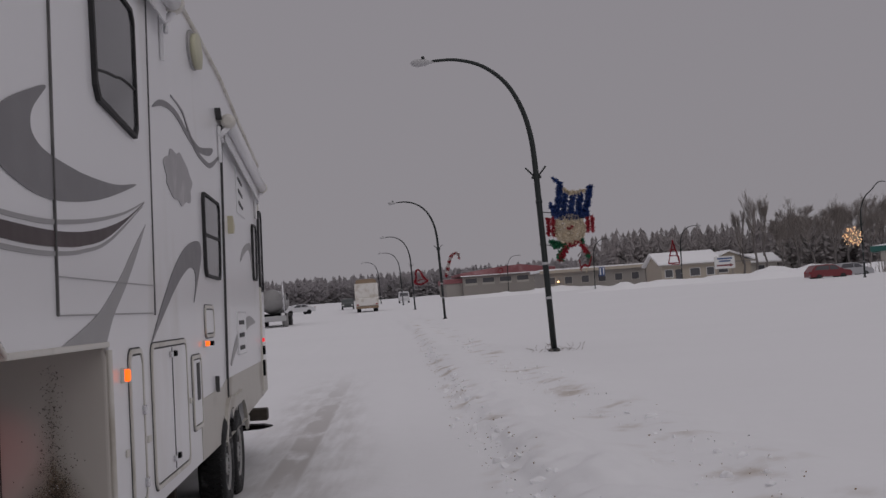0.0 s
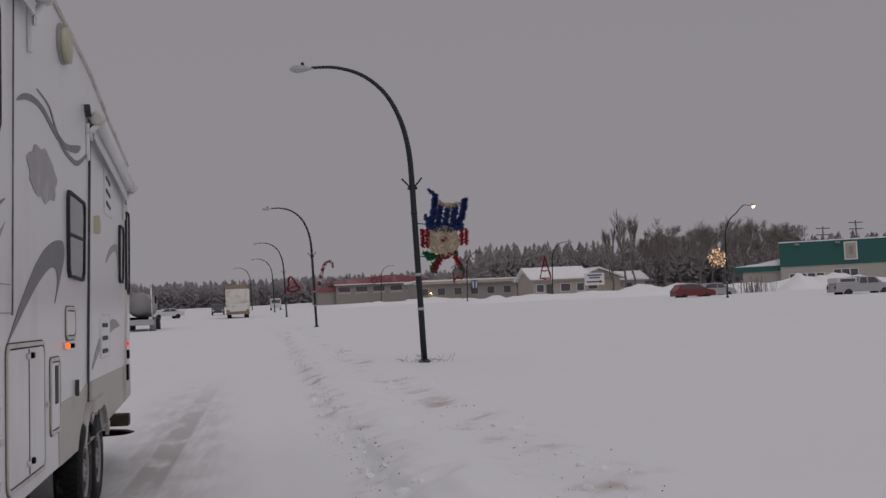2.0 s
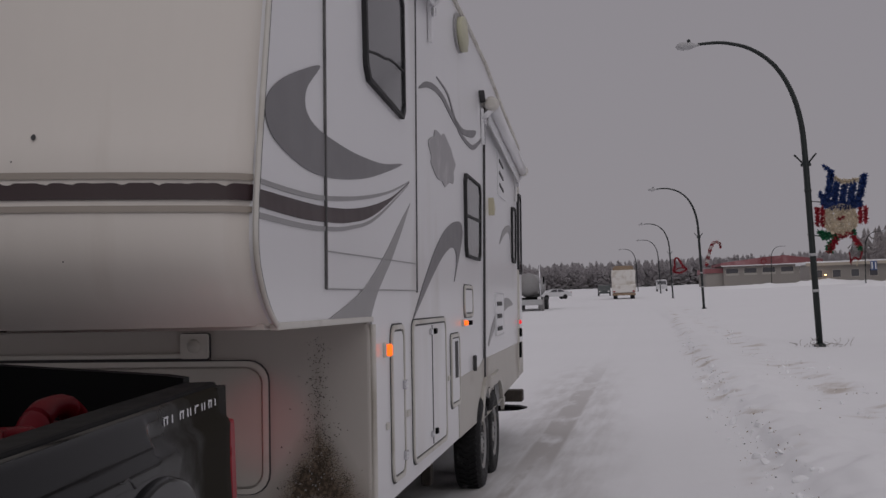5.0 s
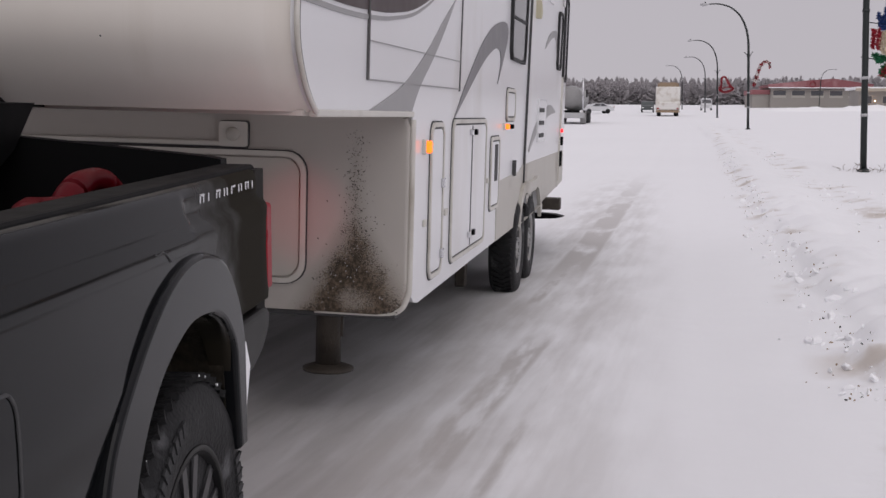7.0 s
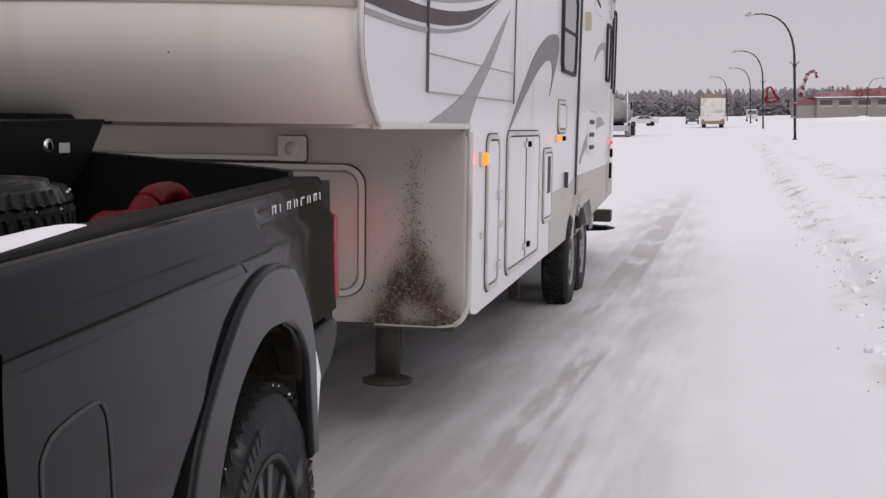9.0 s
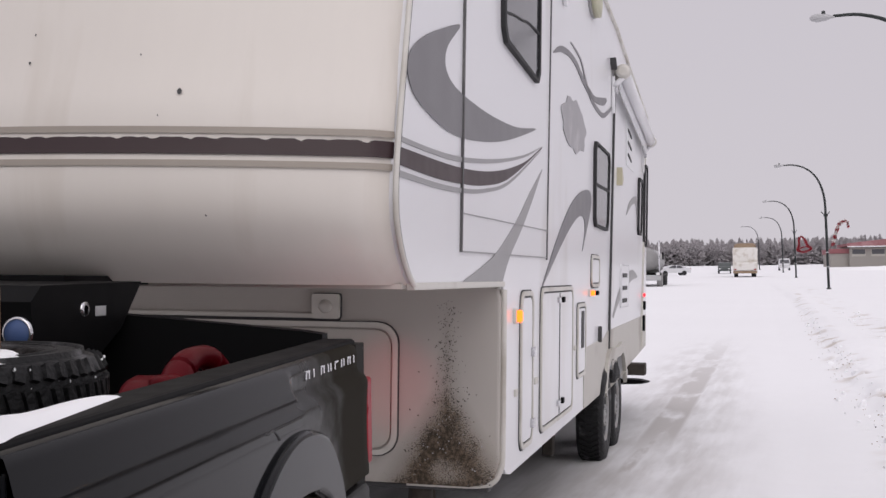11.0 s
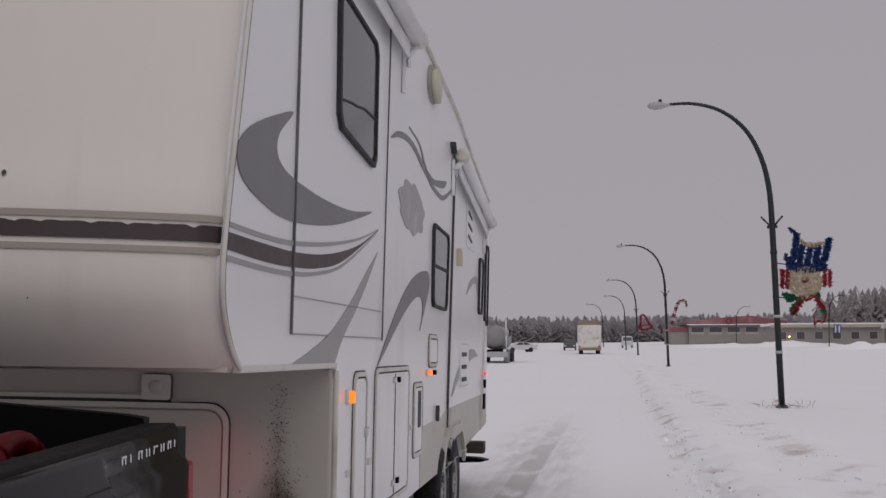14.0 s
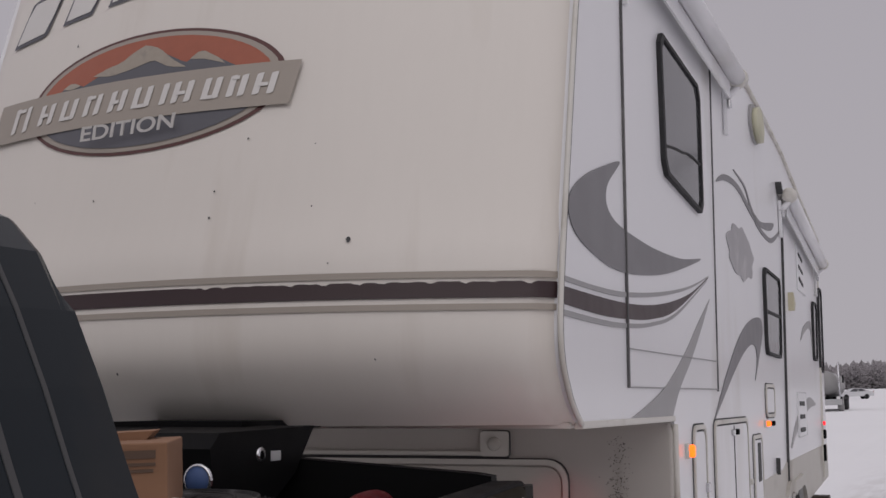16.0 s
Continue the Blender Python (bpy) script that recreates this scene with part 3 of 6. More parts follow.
def on_nose(name, pts, material, lift, parent=None):
    """A thin vinyl shape following the nose; pts are (x, z)."""
    bm = bmesh.new()

    def place(x, z):
        u = (x - W) / (S - W)
        return (x, nose_y(z) - BOW * (1 - (2 * u - 1) ** 2) - lift - 0.012 * math.exp(-((z - 2.03) / 0.10) ** 2), z)

    # cut into upright strips, so that it follows the bulge
    x0, x1 = min(p[0] for p in pts), max(p[0] for p in pts)
    k = max(3, round((x1 - x0) / 0.03))
    prev = None
    for i in range(k + 1):
        x = x0 + (x1 - x0) * min(max(i / k, 0.002), 0.998)
        zs = [a[1] + (b[1] - a[1]) * (x - a[0]) / (b[0] - a[0]) for a, b in zip(pts, pts[1:] + pts[:1]) if (a[0] - x) * (b[0] - x) < 0]
        if len(zs) < 2:
            continue
        cur = [bm.verts.new(place(x, min(zs) + (max(zs) - min(zs)) * t / 3)) for t in range(4)]
        if prev:
            for t in range(3):
                bm.faces.new((prev[t], cur[t], cur[t + 1], prev[t + 1]))
        prev = cur
    return part(name, bm, material, parent or trailer)


def nose_band(name, z0, z1, material, ragged=0.0):
    """A stripe across the nose; a ragged one has its upper edge torn."""
    rng = random.Random(5)
    k = 260
    x0, x1 = W + 0.03, S - 0.008
    bm = bmesh.new()
    prev = None
    for i in range(k + 1):
        u = i / k
        x = x0 + (x1 - x0) * u
        edge = min(x - W, S - x)
        back = 0.05 * max(0, 1 - edge / 0.09) ** 2.2 - BOW * (1 - (2 * ((x - W) / (S - W)) - 1) ** 2)
        top = z1 - (ragged * max(0, noise.noise(Vector((x * 26, 0, 3))) + 0.1) * rng.uniform(0.5, 1) if ragged and 0.52 < u < 0.985 else 0)
        cur = [bm.verts.new((x, nose_y(z) + back - 0.005 - 0.012 * math.exp(-((z - 2.03) / 0.10) ** 2), z)) for z in (z0, (z0 + top) / 2, top)]
        if prev:
            for j in (0, 1):
                bm.faces.new((prev[j], cur[j], cur[j + 1], prev[j + 1]))
        prev = cur
    return part(name, bm, material, trailer)


nose_band("upper_pinstripe", 1.950, 1.972, TAN)
nose_band("stripe", 1.883, 1.938, MAROON, 0.016)
nose_band("lower_pinstripe", 1.843, 1.864, TAN)

# emblem on the nose: an oval landscape crossed by a tan banner
EX, EZ = -2.71, 2.715
ES = 0.925  # size of the emblem


def oval(a, b, k=36, z0=-9.0, z1=9.0):
    return [(EX + a * math.cos(2 * math.pi * i / k), min(max(EZ + b * math.sin(2 * math.pi * i / k), z0), z1)) for i in range(k)]


on_nose("emblem_border", oval(0.615, 0.252), RUST_ART, 0.004)
on_nose("emblem_ring", oval(0.594, 0.240), TAN, 0.006)
on_nose("emblem_sky", oval(0.564, 0.222, z0=EZ + 0.0185), ORANGE_ART, 0.009)
on_nose("emblem_lower_field", oval(0.564, 0.222, z1=EZ - 0.0278), SLATE_ART, 0.009)
ridge_line = [(-0.50, 0.05), (-0.42, 0.10), (-0.34, 0.07), (-0.16, 0.14), (-0.02, 0.21), (0.08, 0.16), (0.20, 0.10), (0.26, 0.15), (0.36, 0.10), (0.46, 0.05)]
on_nose("emblem_ridge", [(EX + ES * x, EZ + ES * z) for x, z in ridge_line], SLATE_ART, 0.011)
on_nose("emblem_snow_peak", [(EX - 0.27, EZ + 0.098), (EX - 0.20, EZ + 0.122), (EX - 0.13, EZ + 0.135), (EX - 0.075, EZ + 0.172), (EX - 0.02, EZ + 0.196), (EX + 0.05, EZ + 0.172), (EX + 0.12, EZ + 0.115), (EX + 0.19, EZ + 0.075), (EX + 0.11, EZ + 0.085), (EX + 0.03, EZ + 0.125), (EX - 0.08, EZ + 0.098), (EX - 0.17, EZ + 0.085)], PEAK_ART, 0.0125)
on_nose("emblem_snow_peak", [(EX - 0.43, EZ + 0.068), (EX - 0.385, EZ + 0.093), (EX - 0.33, EZ + 0.07), (EX - 0.38, EZ + 0.058)], PEAK_ART, 0.0125)
on_nose("emblem_snow_peak", [(EX + 0.20, EZ + 0.105), (EX + 0.245, EZ + 0.142), (EX + 0.33, EZ + 0.095), (EX + 0.36, EZ + 0.07), (EX + 0.26, EZ + 0.10)], PEAK_ART, 0.0125)
banner = on_nose("emblem_banner", [(EX - 0.85, EZ - 0.1156), (EX + 0.640, EZ - 0.1156), (EX + 0.668, EZ + 0.0555), (EX - 0.822, EZ + 0.0601)], TAN, 0.014)
bx = EX - 0.715
for i, wdt in enumerate((0.12, 0.092, 0.092, 0.092, 0.083, 0.092, 0.037, 0.092, 0.074, 0.074, 0.092)):
    hgt = 0.054 if i == 0 else 0.042
    for u in (0.0, wdt * 0.62)[: 1 if wdt < 0.05 else 2]:
        on_nose("banner_bar", [(bx + u, EZ - 0.0278 - hgt), (bx + u + 0.026, EZ - 0.0278 - hgt), (bx + u + 0.04, EZ - 0.0278 + hgt), (bx + u + 0.014, EZ - 0.0278 + hgt)], SILVER_ART, 0.017)
    if wdt > 0.05:
        z = EZ - 0.0278 + hgt * (0.75, -0.1, -0.85)[i % 3]
        on_nose("banner_bar", [(bx + 0.02, z - 0.007), (bx + wdt * 0.66, z - 0.007), (bx + wdt * 0.66, z + 0.007), (bx + 0.02, z + 0.007)], SILVER_ART, 0.019)
    bx += wdt * 1.42
word = bpy.data.curves.new("emblem_word", "FONT")
word.body, word.size, word.align_x, word.extrude = "EDITION", 0.086, "CENTER", 0.0015
word.shear, word.offset = 0.25, 0.0012
word.materials.append(SILVER_ART)
wob = new("emblem_word", word)
wob.parent = trailer
wob.matrix_local = pose(EX - 0.02, nose_y(2.52) - BOW - 0.014, EZ - 0.178, 102, -2, -2) @ Matrix.Diagonal((1.28, 0.86, 1, 1))
# big outlined maker's lettering above the emblem, as plain slanted bars
bx = -3.58
for wdt in (0.30, 0.24, 0.24, 0.24, 0.24, 0.22):
    up = 3.05 + 0.13 * (bx + 3.58)
    lo = [(bx, up), (bx + wdt * 0.75, up + 0.02), (bx + wdt * 0.95, up + 0.24), (bx + wdt * 0.2, up + 0.22)]
    on_nose("lettering_outline", lo, SLATE_ART, 0.004)
    on_nose("lettering_bar", [(bx + 0.02, up + 0.018), (bx + wdt * 0.73, up + 0.038), (bx + wdt * 0.90, up + 0.222), (bx + wdt * 0.22, up + 0.202)], SILVER_ART, 0.007)
    bx += wdt * 1.08
# chips on the nose
rng = random.Random(11)
for i in range(16):
    x, z, r = rng.uniform(-3.2, -1.3), rng.uniform(1.55, 3.0), rng.uniform(0.002, 0.005)
    if i == 0:
        x, z, r = -1.797, 2.088, 0.009
    on_nose("paint_chip", [(x + r * math.cos(a), z + r * math.sin(a) * 1.3) for a in (0, 1, 2, 3, 4, 5)], SEAM, 0.005)

# trim that runs down the nose's edge and back under it
bm = bmesh.new()
tube(bm, [(S + 0.006, y + 0.022, z) for y, z in NOSE], 0.010, 8)
part("edge_trim", bm, TRIM, trailer)
bm = bmesh.new()
tube(bm, [(S + 0.008, y + 0.042, z) for y, z in NOSE], 0.004, 6)
part("edge_seal", bm, SEAM, trailer)
part("belly_trim", boxed(S - 0.02, S + 0.012, 4.19, 5.84, 1.452, 1.478, 0.006), TRIM, trailer)

# front wall below the nose: splashed panel, hatch, plug, moulding
bm = bmesh.new()
prism(bm, [(W + 0.02, 0.508), (S - 0.14, 0.508), (S - 0.07, 0.517), (S - 0.022, 0.55), (S + 0.004, 0.63), (S + 0.004, 1.40), (S - 0.012, 1.45), (S - 0.05, 1.455), (W + 0.02, 1.455)], "y", 5.79, 5.85)
bmesh.ops.bevel(bm, geom=[e for e in bm.edges if all(v.co.y < 5.8 for v in e.verts)], offset=0.018, segments=3, affect="EDGES", profile=0.5)
front_wall = part("front_wall", bm, SKIRT, trailer, "greyish white front wall splashed with brown grit")
bm = bmesh.new()
tube(bm, [(p.x, 5.812, p.y) for p in spline([(S + 0.012, 1.44), (S + 0.012, 1.0), (S + 0.012, 0.66), (S + 0.004, 0.60), (S - 0.02, 0.545), (S - 0.07, 0.515), (S - 0.16, 0.506), (S - 0.45, 0.506)], 6)], 0.015, 8)
part("corner_trim", bm, TRIM, trailer)
part("corner_seal", boxed(S - 0.002, S + 0.010, 5.835, 5.845, 0.60, 1.44), SEAM, trailer)
bm = bmesh.new()
o, i_ = rounded(-3.15, -1.624, 0.64, 1.274, 0.10), rounded(-3.125, -1.649, 0.665, 1.249, 0.08)
ring_prism(bm, o, i_, "y", 5.768, 5.792)
part("front_hatch_frame", bm, TRIM, trailer)
part("front_hatch", prism(bmesh.new(), rounded(-3.115, -1.659, 0.675, 1.239, 0.075), "y", 5.776, 5.80), BEIGE, trailer)
bm = bmesh.new()
o, i_ = rounded(-3.156, -1.619, 0.635, 1.279, 0.103), rounded(-3.148, -1.626, 0.641, 1.272, 0.10)
ring_prism(bm, o, i_, "y", 5.778, 5.7905)
part("front_hatch_seal", bm, SEAM, trailer)
part("moulding", boxed(W + 0.05, -1.92, 5.772, 5.80, 1.29, 1.312, 0.004), TRIM, trailer)
part("moulding_shadow_gap", boxed(W + 0.05, -1.92, 5.78, 5.80, 1.276, 1.288), SEAM, trailer)
plug = part("power_inlet", prism(bmesh.new(), rounded(-2.055, -1.915, 1.288, 1.408, 0.015), "y", 5.755, 5.80), TRIM, trailer)
part("inlet_cap", lathe(bmesh.new(), [(5.742, 0.001), (5.742, 0.03), (5.752, 0.034), (5.76, 0.034)], (-1.985, 0, 1.348), "y", 20), BEIGE, plug)
part("inlet_seal", prism(bmesh.new(), rounded(-2.059, -1.911, 1.284, 1.412, 0.017), "y", 5.772, 5.795), SEAM, plug)
part("front_sill", boxed(W + 0.1, S - 0.05, 5.80, 5.88, 0.485, 0.508, 0.006), SEAM, trailer)
# grit stuck to the panel, proud of it
grit, flakes = bmesh.new(), bmesh.new()
rng = random.Random(3)
for k in range(760):
    t = rng.random() ** 2.0
    z = 0.515 + 0.87 * t
    x = -1.385 + rng.gauss(0, 1) * (0.028 + 0.105 * (1 - t) ** 2.2)
    if x > S - 0.03 or x < -1.66 or ((x + 1.385) / 0.12) ** 2 + ((z - 0.57) / 0.08) ** 2 < 1:
        continue
    r = rng.uniform(0.0010, 0.0032) * (1.2 - 0.4 * t)
    m4 = Matrix.Translation((x, 5.789, z)) @ Matrix.Rotation(rng.uniform(0, 3), 4, "Y") @ Matrix.Diagonal((1, 0.8, rng.uniform(0.7, 1.8), 1))
    bmesh.ops.create_icosphere(flakes if k % 4 == 0 and t < 0.4 else grit, subdivisions=1, radius=r, matrix=m4)
part("stuck_grit", grit, STEEL, trailer)["kind"] = "stuff"
part("stuck_ice", flakes, POLE_FROST, trailer)["kind"] = "stuff"
# landing jack with its foot
jack = part("landing_jack", lathe(bmesh.new(), [(0.25, 0.062), (0.52, 0.062), (0.60, 0.07)], (-1.535, 5.90, -0.025), "z", 20), STEEL, trailer, "rusty landing leg held clear of the road")
part("jack_foot", lathe(bmesh.new(), [(0.225, 0.10), (0.228, 0.125), (0.24, 0.127), (0.25, 0.10), (0.262, 0.06)], (-1.535, 5.90, -0.025), "z", 28), STEEL, jack)
part("jack_pin", boxed(-1.462, -1.450, 5.85, 5.862, 0.38, 0.52), STEEL, jack)
jack_far = part("landing_jack", lathe(bmesh.new(), [(0.25, 0.062), (0.6, 0.065)], (-3.1, 5.86, 0), "z", 16), STEEL, trailer)
part("jack_foot", lathe(bmesh.new(), [(0.225, 0.11), (0.24, 0.127), (0.262, 0.06)], (-3.1, 5.86, 0), "z", 20), STEEL, jack_far)

# retracted slide-out room
slide = part("slide_out", prism(bmesh.new(), [(4.925, 1.605), (7.165, 1.617), (7.25, 3.45), (4.96, 3.45)], "x", S - 0.02, S + 0.002), WHITE, trailer, "retracted slide-out room, flush with the wall")
part("front_seal", prism(bmesh.new(), [(4.915, 1.60), (4.932, 1.60), (4.968, 3.5), (4.952, 3.5)], "x", S - 0.01, S + 0.010), SEALGREY, slide)
part("rear_seal", prism(bmesh.new(), [(7.15, 1.60), (7.17, 1.60), (7.275, 3.5), (7.255, 3.5)], "x", S - 0.01, S + 0.008), SEALGREY, slide)
part("bottom_seal", prism(bmesh.new(), [(4.932, 1.598), (7.165, 1.609), (7.165, 1.615), (4.932, 1.604)], "x", S - 0.01, S + 0.0065), DECAL_PALE, slide)
part("panel_joint", prism(bmesh.new(), [(4.95, 1.754), (7.16, 1.767), (7.16, 1.771), (4.95, 1.758)], "x", S, S + 0.0075), DECAL_PALE, slide)

# vinyl graphics
decal("crescent_graphic", [(4.866, 2.499), (4.587, 2.432), (4.308, 2.348), (4.131, 2.266), (4.087, 2.20), (4.139, 2.14), (4.249, 2.104), (4.443, 2.075), (4.70, 2.055), (5.086, 2.066), (5.664, 2.122), (6.227, 2.21), (6.728, 2.308), (6.148, 2.247), (5.531, 2.223), (5.075, 2.227), (4.825, 2.239), (4.686, 2.263), (4.621, 2.307), (4.66, 2.38)])
ribbon("upper_line_graphic", [(3.985, 1.962), (4.44, 1.963), (4.92, 1.98), (5.64, 2.04), (6.37, 2.13), (6.95, 2.235)], [(3.985, 1.945), (4.44, 1.945), (4.92, 1.96), (5.64, 2.022), (6.37, 2.118), (6.95, 2.233)], DECAL_PALE)
ribbon("dark_line_graphic", [(3.985, 1.925), (4.91, 1.935), (5.64, 1.985), (6.36, 2.09), (6.95, 2.23)], [(3.985, 1.867), (4.51, 1.862), (4.93, 1.873), (5.39, 1.90), (5.97, 1.98), (6.95, 2.226)], MAROON)
ribbon("lower_line_graphic", [(3.985, 1.848), (4.51, 1.845), (4.92, 1.855), (5.38, 1.885), (5.97, 1.966), (6.9, 2.205)], [(3.985, 1.828), (4.51, 1.826), (4.92, 1.836), (5.38, 1.868), (5.97, 1.952), (6.9, 2.203)], DECAL_PALE)
ribbon("dagger_graphic", [(6.967, 2.108), (6.574, 1.954), (6.179, 1.786), (5.697, 1.621), (5.338, 1.542), (4.962, 1.478)], [(6.967, 2.108), (6.66, 1.925), (6.338, 1.755), (5.998, 1.60), (5.812, 1.478)], DECAL_PALE)
decal("wave_graphic", [(7.352, 2.84), (7.62, 2.929), (7.986, 2.973), (8.393, 2.972), (8.752, 2.926), (9.176, 2.894), (9.528, 2.892), (10.31, 2.988), (10.108, 2.903), (9.531, 2.848), (9.112, 2.842), (8.694, 2.884), (8.396, 2.925), (8.067, 2.937), (7.692, 2.903)])
ribbon("thin_wave_graphic", [(8.11, 3.05), (8.624, 3.03), (8.91, 2.94), (9.247, 2.855), (9.719, 2.828), (10.15, 2.848), (10.76, 2.985)], [(8.11, 3.04), (8.60, 3.01), (8.88, 2.91), (9.217, 2.82), (9.70, 2.79), (10.17, 2.81), (10.78, 2.965)], DECAL)
badge = [(8.33 + 0.60 * math.cos(a) * (1 + 0.10 * math.sin(7 * a)), 2.52 + 0.17 * math.sin(a) * (1 + 0.10 * math.cos(9 * a)) - 0.05 * math.cos(a) * 0) for a in [2 * math.pi * i / 26 for i in range(26)]]
decal("worn_badge", badge, DECAL_WORN, n=3)
ribbon("hook_graphic", [(7.01, 1.447), (7.474, 1.69), (8.056, 1.938), (8.598, 2.082), (9.16, 2.141), (9.31, 2.06), (9.10, 1.88), (8.806, 1.687)], [(7.03, 1.447), (7.589, 1.645), (8.10, 1.81), (8.50, 1.905), (8.74, 1.93), (8.90, 1.91), (8.93, 1.82), (8.80, 1.687)], DECAL)
decal("flick_graphic", [(12.25, 2.12), (12.6, 2.27), (13.2, 2.36), (13.5, 2.33), (13.55, 2.05), (13.4, 2.25), (13.1, 2.28), (12.6, 2.2)], DECAL_PALE)
ribbon("lower_flick_graphic", [(11.0, 1.16), (11.4, 1.33), (12.0, 1.48), (12.9, 1.58), (13.6, 1.52)], [(11.05, 1.14), (11.5, 1.26), (12.1, 1.38), (12.9, 1.47), (13.6, 1.50)], DECAL_PALE)
# beige lower band, broken by the wheel wells
band_pts = [(8.95, 0.552), (8.93, 0.985), (10.30, 1.0), (10.58, 1.045), (REAR - 0.06, 1.06), (REAR - 0.05, 0.69), (12.2, 0.60)] + arch + [(10.2, 0.56)]
part("lower_band", prism(bmesh.new(), band_pts, "x", S, S + 0.006), BEIGE, trailer)
bm = bmesh.new()
flare_o = [(12.20, 0.60)] + [(c + 0.50 * math.cos(radians(a)), 0.44 + 0.46 * math.sin(radians(a))) for c, ang in ((11.63, range(10, 111, 12)), (10.70, range(70, 171, 12))) for a in ang] + [(10.12, 0.56)]
flare_i = [(12.10, 0.60)] + [(c + 0.42 * math.cos(radians(a)), 0.42 + 0.38 * math.sin(radians(a))) for c, ang in ((11.63, range(10, 111, 12)), (10.70, range(70, 171, 12))) for a in ang] + [(10.22, 0.56)]
ring_prism(bm, flare_o, flare_i, "x", S + 0.004, S + 0.035)
part("wheel_well_trim", bm, BEIGE, trailer)
part("rear_seam", prism(bmesh.new(), [(10.60, 0.80), (10.64, 0.80), (10.98, 3.28), (10.94, 3.28)], "x", S, S + 0.018), SEAM, trailer)
part("rear_corner_trim", prism(bmesh.new(), [(14.20, 0.72), (14.26, 0.72), (14.62, 3.2), (14.56, 3.2)], "x", S, S + 0.02), TRIM, trailer)
part("wall_joint", prism(bmesh.new(), [(9.86, 0.985), (9.885, 0.985), (9.895, 1.11), (9.87, 1.11)], "x", S, S + 0.03), SEAM, trailer)


def window(name, pts, split=None, n=4):
    """A dark window: rubber frame, glass set back in it, and a bar where it has one."""
    cy, cz = sum(p[0] for p in pts) / len(pts), sum(p[1] for p in pts) / len(pts)
    # corners cut a little
    o = []
    for k, p in enumerate(pts):
        for q in (pts[k - 1], pts[(k + 1) % len(pts)]):
            d = Vector((q[0] - p[0], q[1] - p[1]))
            o.append((p[0] + d.x / d.length * min(0.06, d.length / 3), p[1] + d.y / d.length * min(0.06, d.length / 3)))
    def inset(q, d):
        v = Vector((cy - q[0], cz - q[1]))
        return (q[0] + math.copysign(min(d * 1.6, abs(v.x)), v.x), q[1] + math.copysign(min(d, abs(v.y)), v.y))
    w = part(name, ring_prism(bmesh.new(), o, [inset(q, 0.022) for q in o], "x", S - 0.005, S + 0.026), RUBBER, trailer)
    part("pane", prism(bmesh.new(), [inset(q, 0.02) for q in o], "x", S + 0.004, S + 0.016), GLASS, w)
    if split:
        (ya, za), (yb, zb) = split
        part("bar", prism(bmesh.new(), [(ya, za - 0.012), (yb, zb - 0.012), (yb, zb + 0.012), (ya, za + 0.012)], "x", S + 0.005, S + 0.022), RUBBER, w)
    return w


bedroom = window("bedroom_window", [(5.68, 3.285), (6.76, 3.265), (6.76, 2.55), (5.72, 2.605)])
# a thin dark curve across the bedroom pane
part("pane_line", tube(bmesh.new(), [(S + 0.017, p.x, p.y) for p in spline([(5.74, 2.74), (6.0, 2.775), (6.22, 2.795), (6.30, 2.81), (6.5, 2.822), (6.72, 2.825)], 4)], 0.007, 5), RUBBER, bedroom)
window("side_window", [(9.45, 2.545), (10.50, 2.54), (10.40, 1.885), (9.45, 1.89)], ((9.47, 2.215), (10.45, 2.225)))
window("dinette_window", [(13.62, 2.60), (14.10, 2.60), (13.98, 1.97), (13.55, 1.97)])
window("rear_window", [(14.45, 2.82), (14.86, 2.82), (14.78, 1.86), (14.36, 1.86)])


def hatch(name, y0, y1, z0, z1, r=0.05, latches=()):
    h = part(name, prism(bmesh.new(), rounded(y0 + 0.02, y1 - 0.02, z0 + 0.015, z1 - 0.015, r), "x", S - 0.005, S + 0.010), WHITE, trailer, "white locker door")
    part("frame", ring_prism(bmesh.new(), rounded(y0 - 0.025, y1 + 0.025, z0 - 0.02, z1 + 0.02, r + 0.02), rounded(y0 + 0.005, y1 - 0.005, z0 + 0.004, z1 - 0.004, r), "x", S - 0.004, S + 0.014), TRIM, h)
    part("gasket", ring_prism(bmesh.new(), rounded(y0 + 0.005, y1 - 0.005, z0 + 0.004, z1 - 0.004, r), rounded(y0 + 0.02, y1 - 0.02, z0 + 0.015, z1 - 0.015, r), "x", S - 0.004, S + 0.006), SEAM, h)
    part("frame_shadow_gap", ring_prism(bmesh.new(), rounded(y0 - 0.036, y1 + 0.036, z0 - 0.028, z1 + 0.028, r + 0.02), rounded(y0 - 0.025, y1 + 0.025, z0 - 0.02, z1 + 0.02, r + 0.02), "x", S - 0.004, S + 0.004), SEAM, h)
    for ly, lz in latches:
        part("latch", boxed(S + 0.008, S + 0.03, ly - 0.025, ly + 0.025, lz - 0.025, lz + 0.025, 0.005), CHROME, h)
    return h


hatch("narrow_locker", 6.33, 6.66, 0.63, 1.405, 0.06, ((6.63, 1.10), (6.63, 0.72)))
big = hatch("wide_locker", 6.98, 8.27, 0.64, 1.42, 0.06)
part("centre_joint", boxed(S + 0.006, S + 0.0125, 7.655, 7.68, 0.66, 1.40), SEAM, big)
for z in (1.36, 0.73):
    for y in (7.59, 7.77):
        part("latch", boxed(S + 0.008, S + 0.028, y - 0.028, y + 0.028, z - 0.018, z + 0.018, 0.005), CHROME if y < 7.67 else BLACK, big)
hc = hatch("furnace_locker", 8.57, 8.98, 0.82, 1.295, 0.04)
part("grille", boxed(S + 0.008, S + 0.014, 8.74, 8.88, 1.0, 1.26), SEAM, hc)
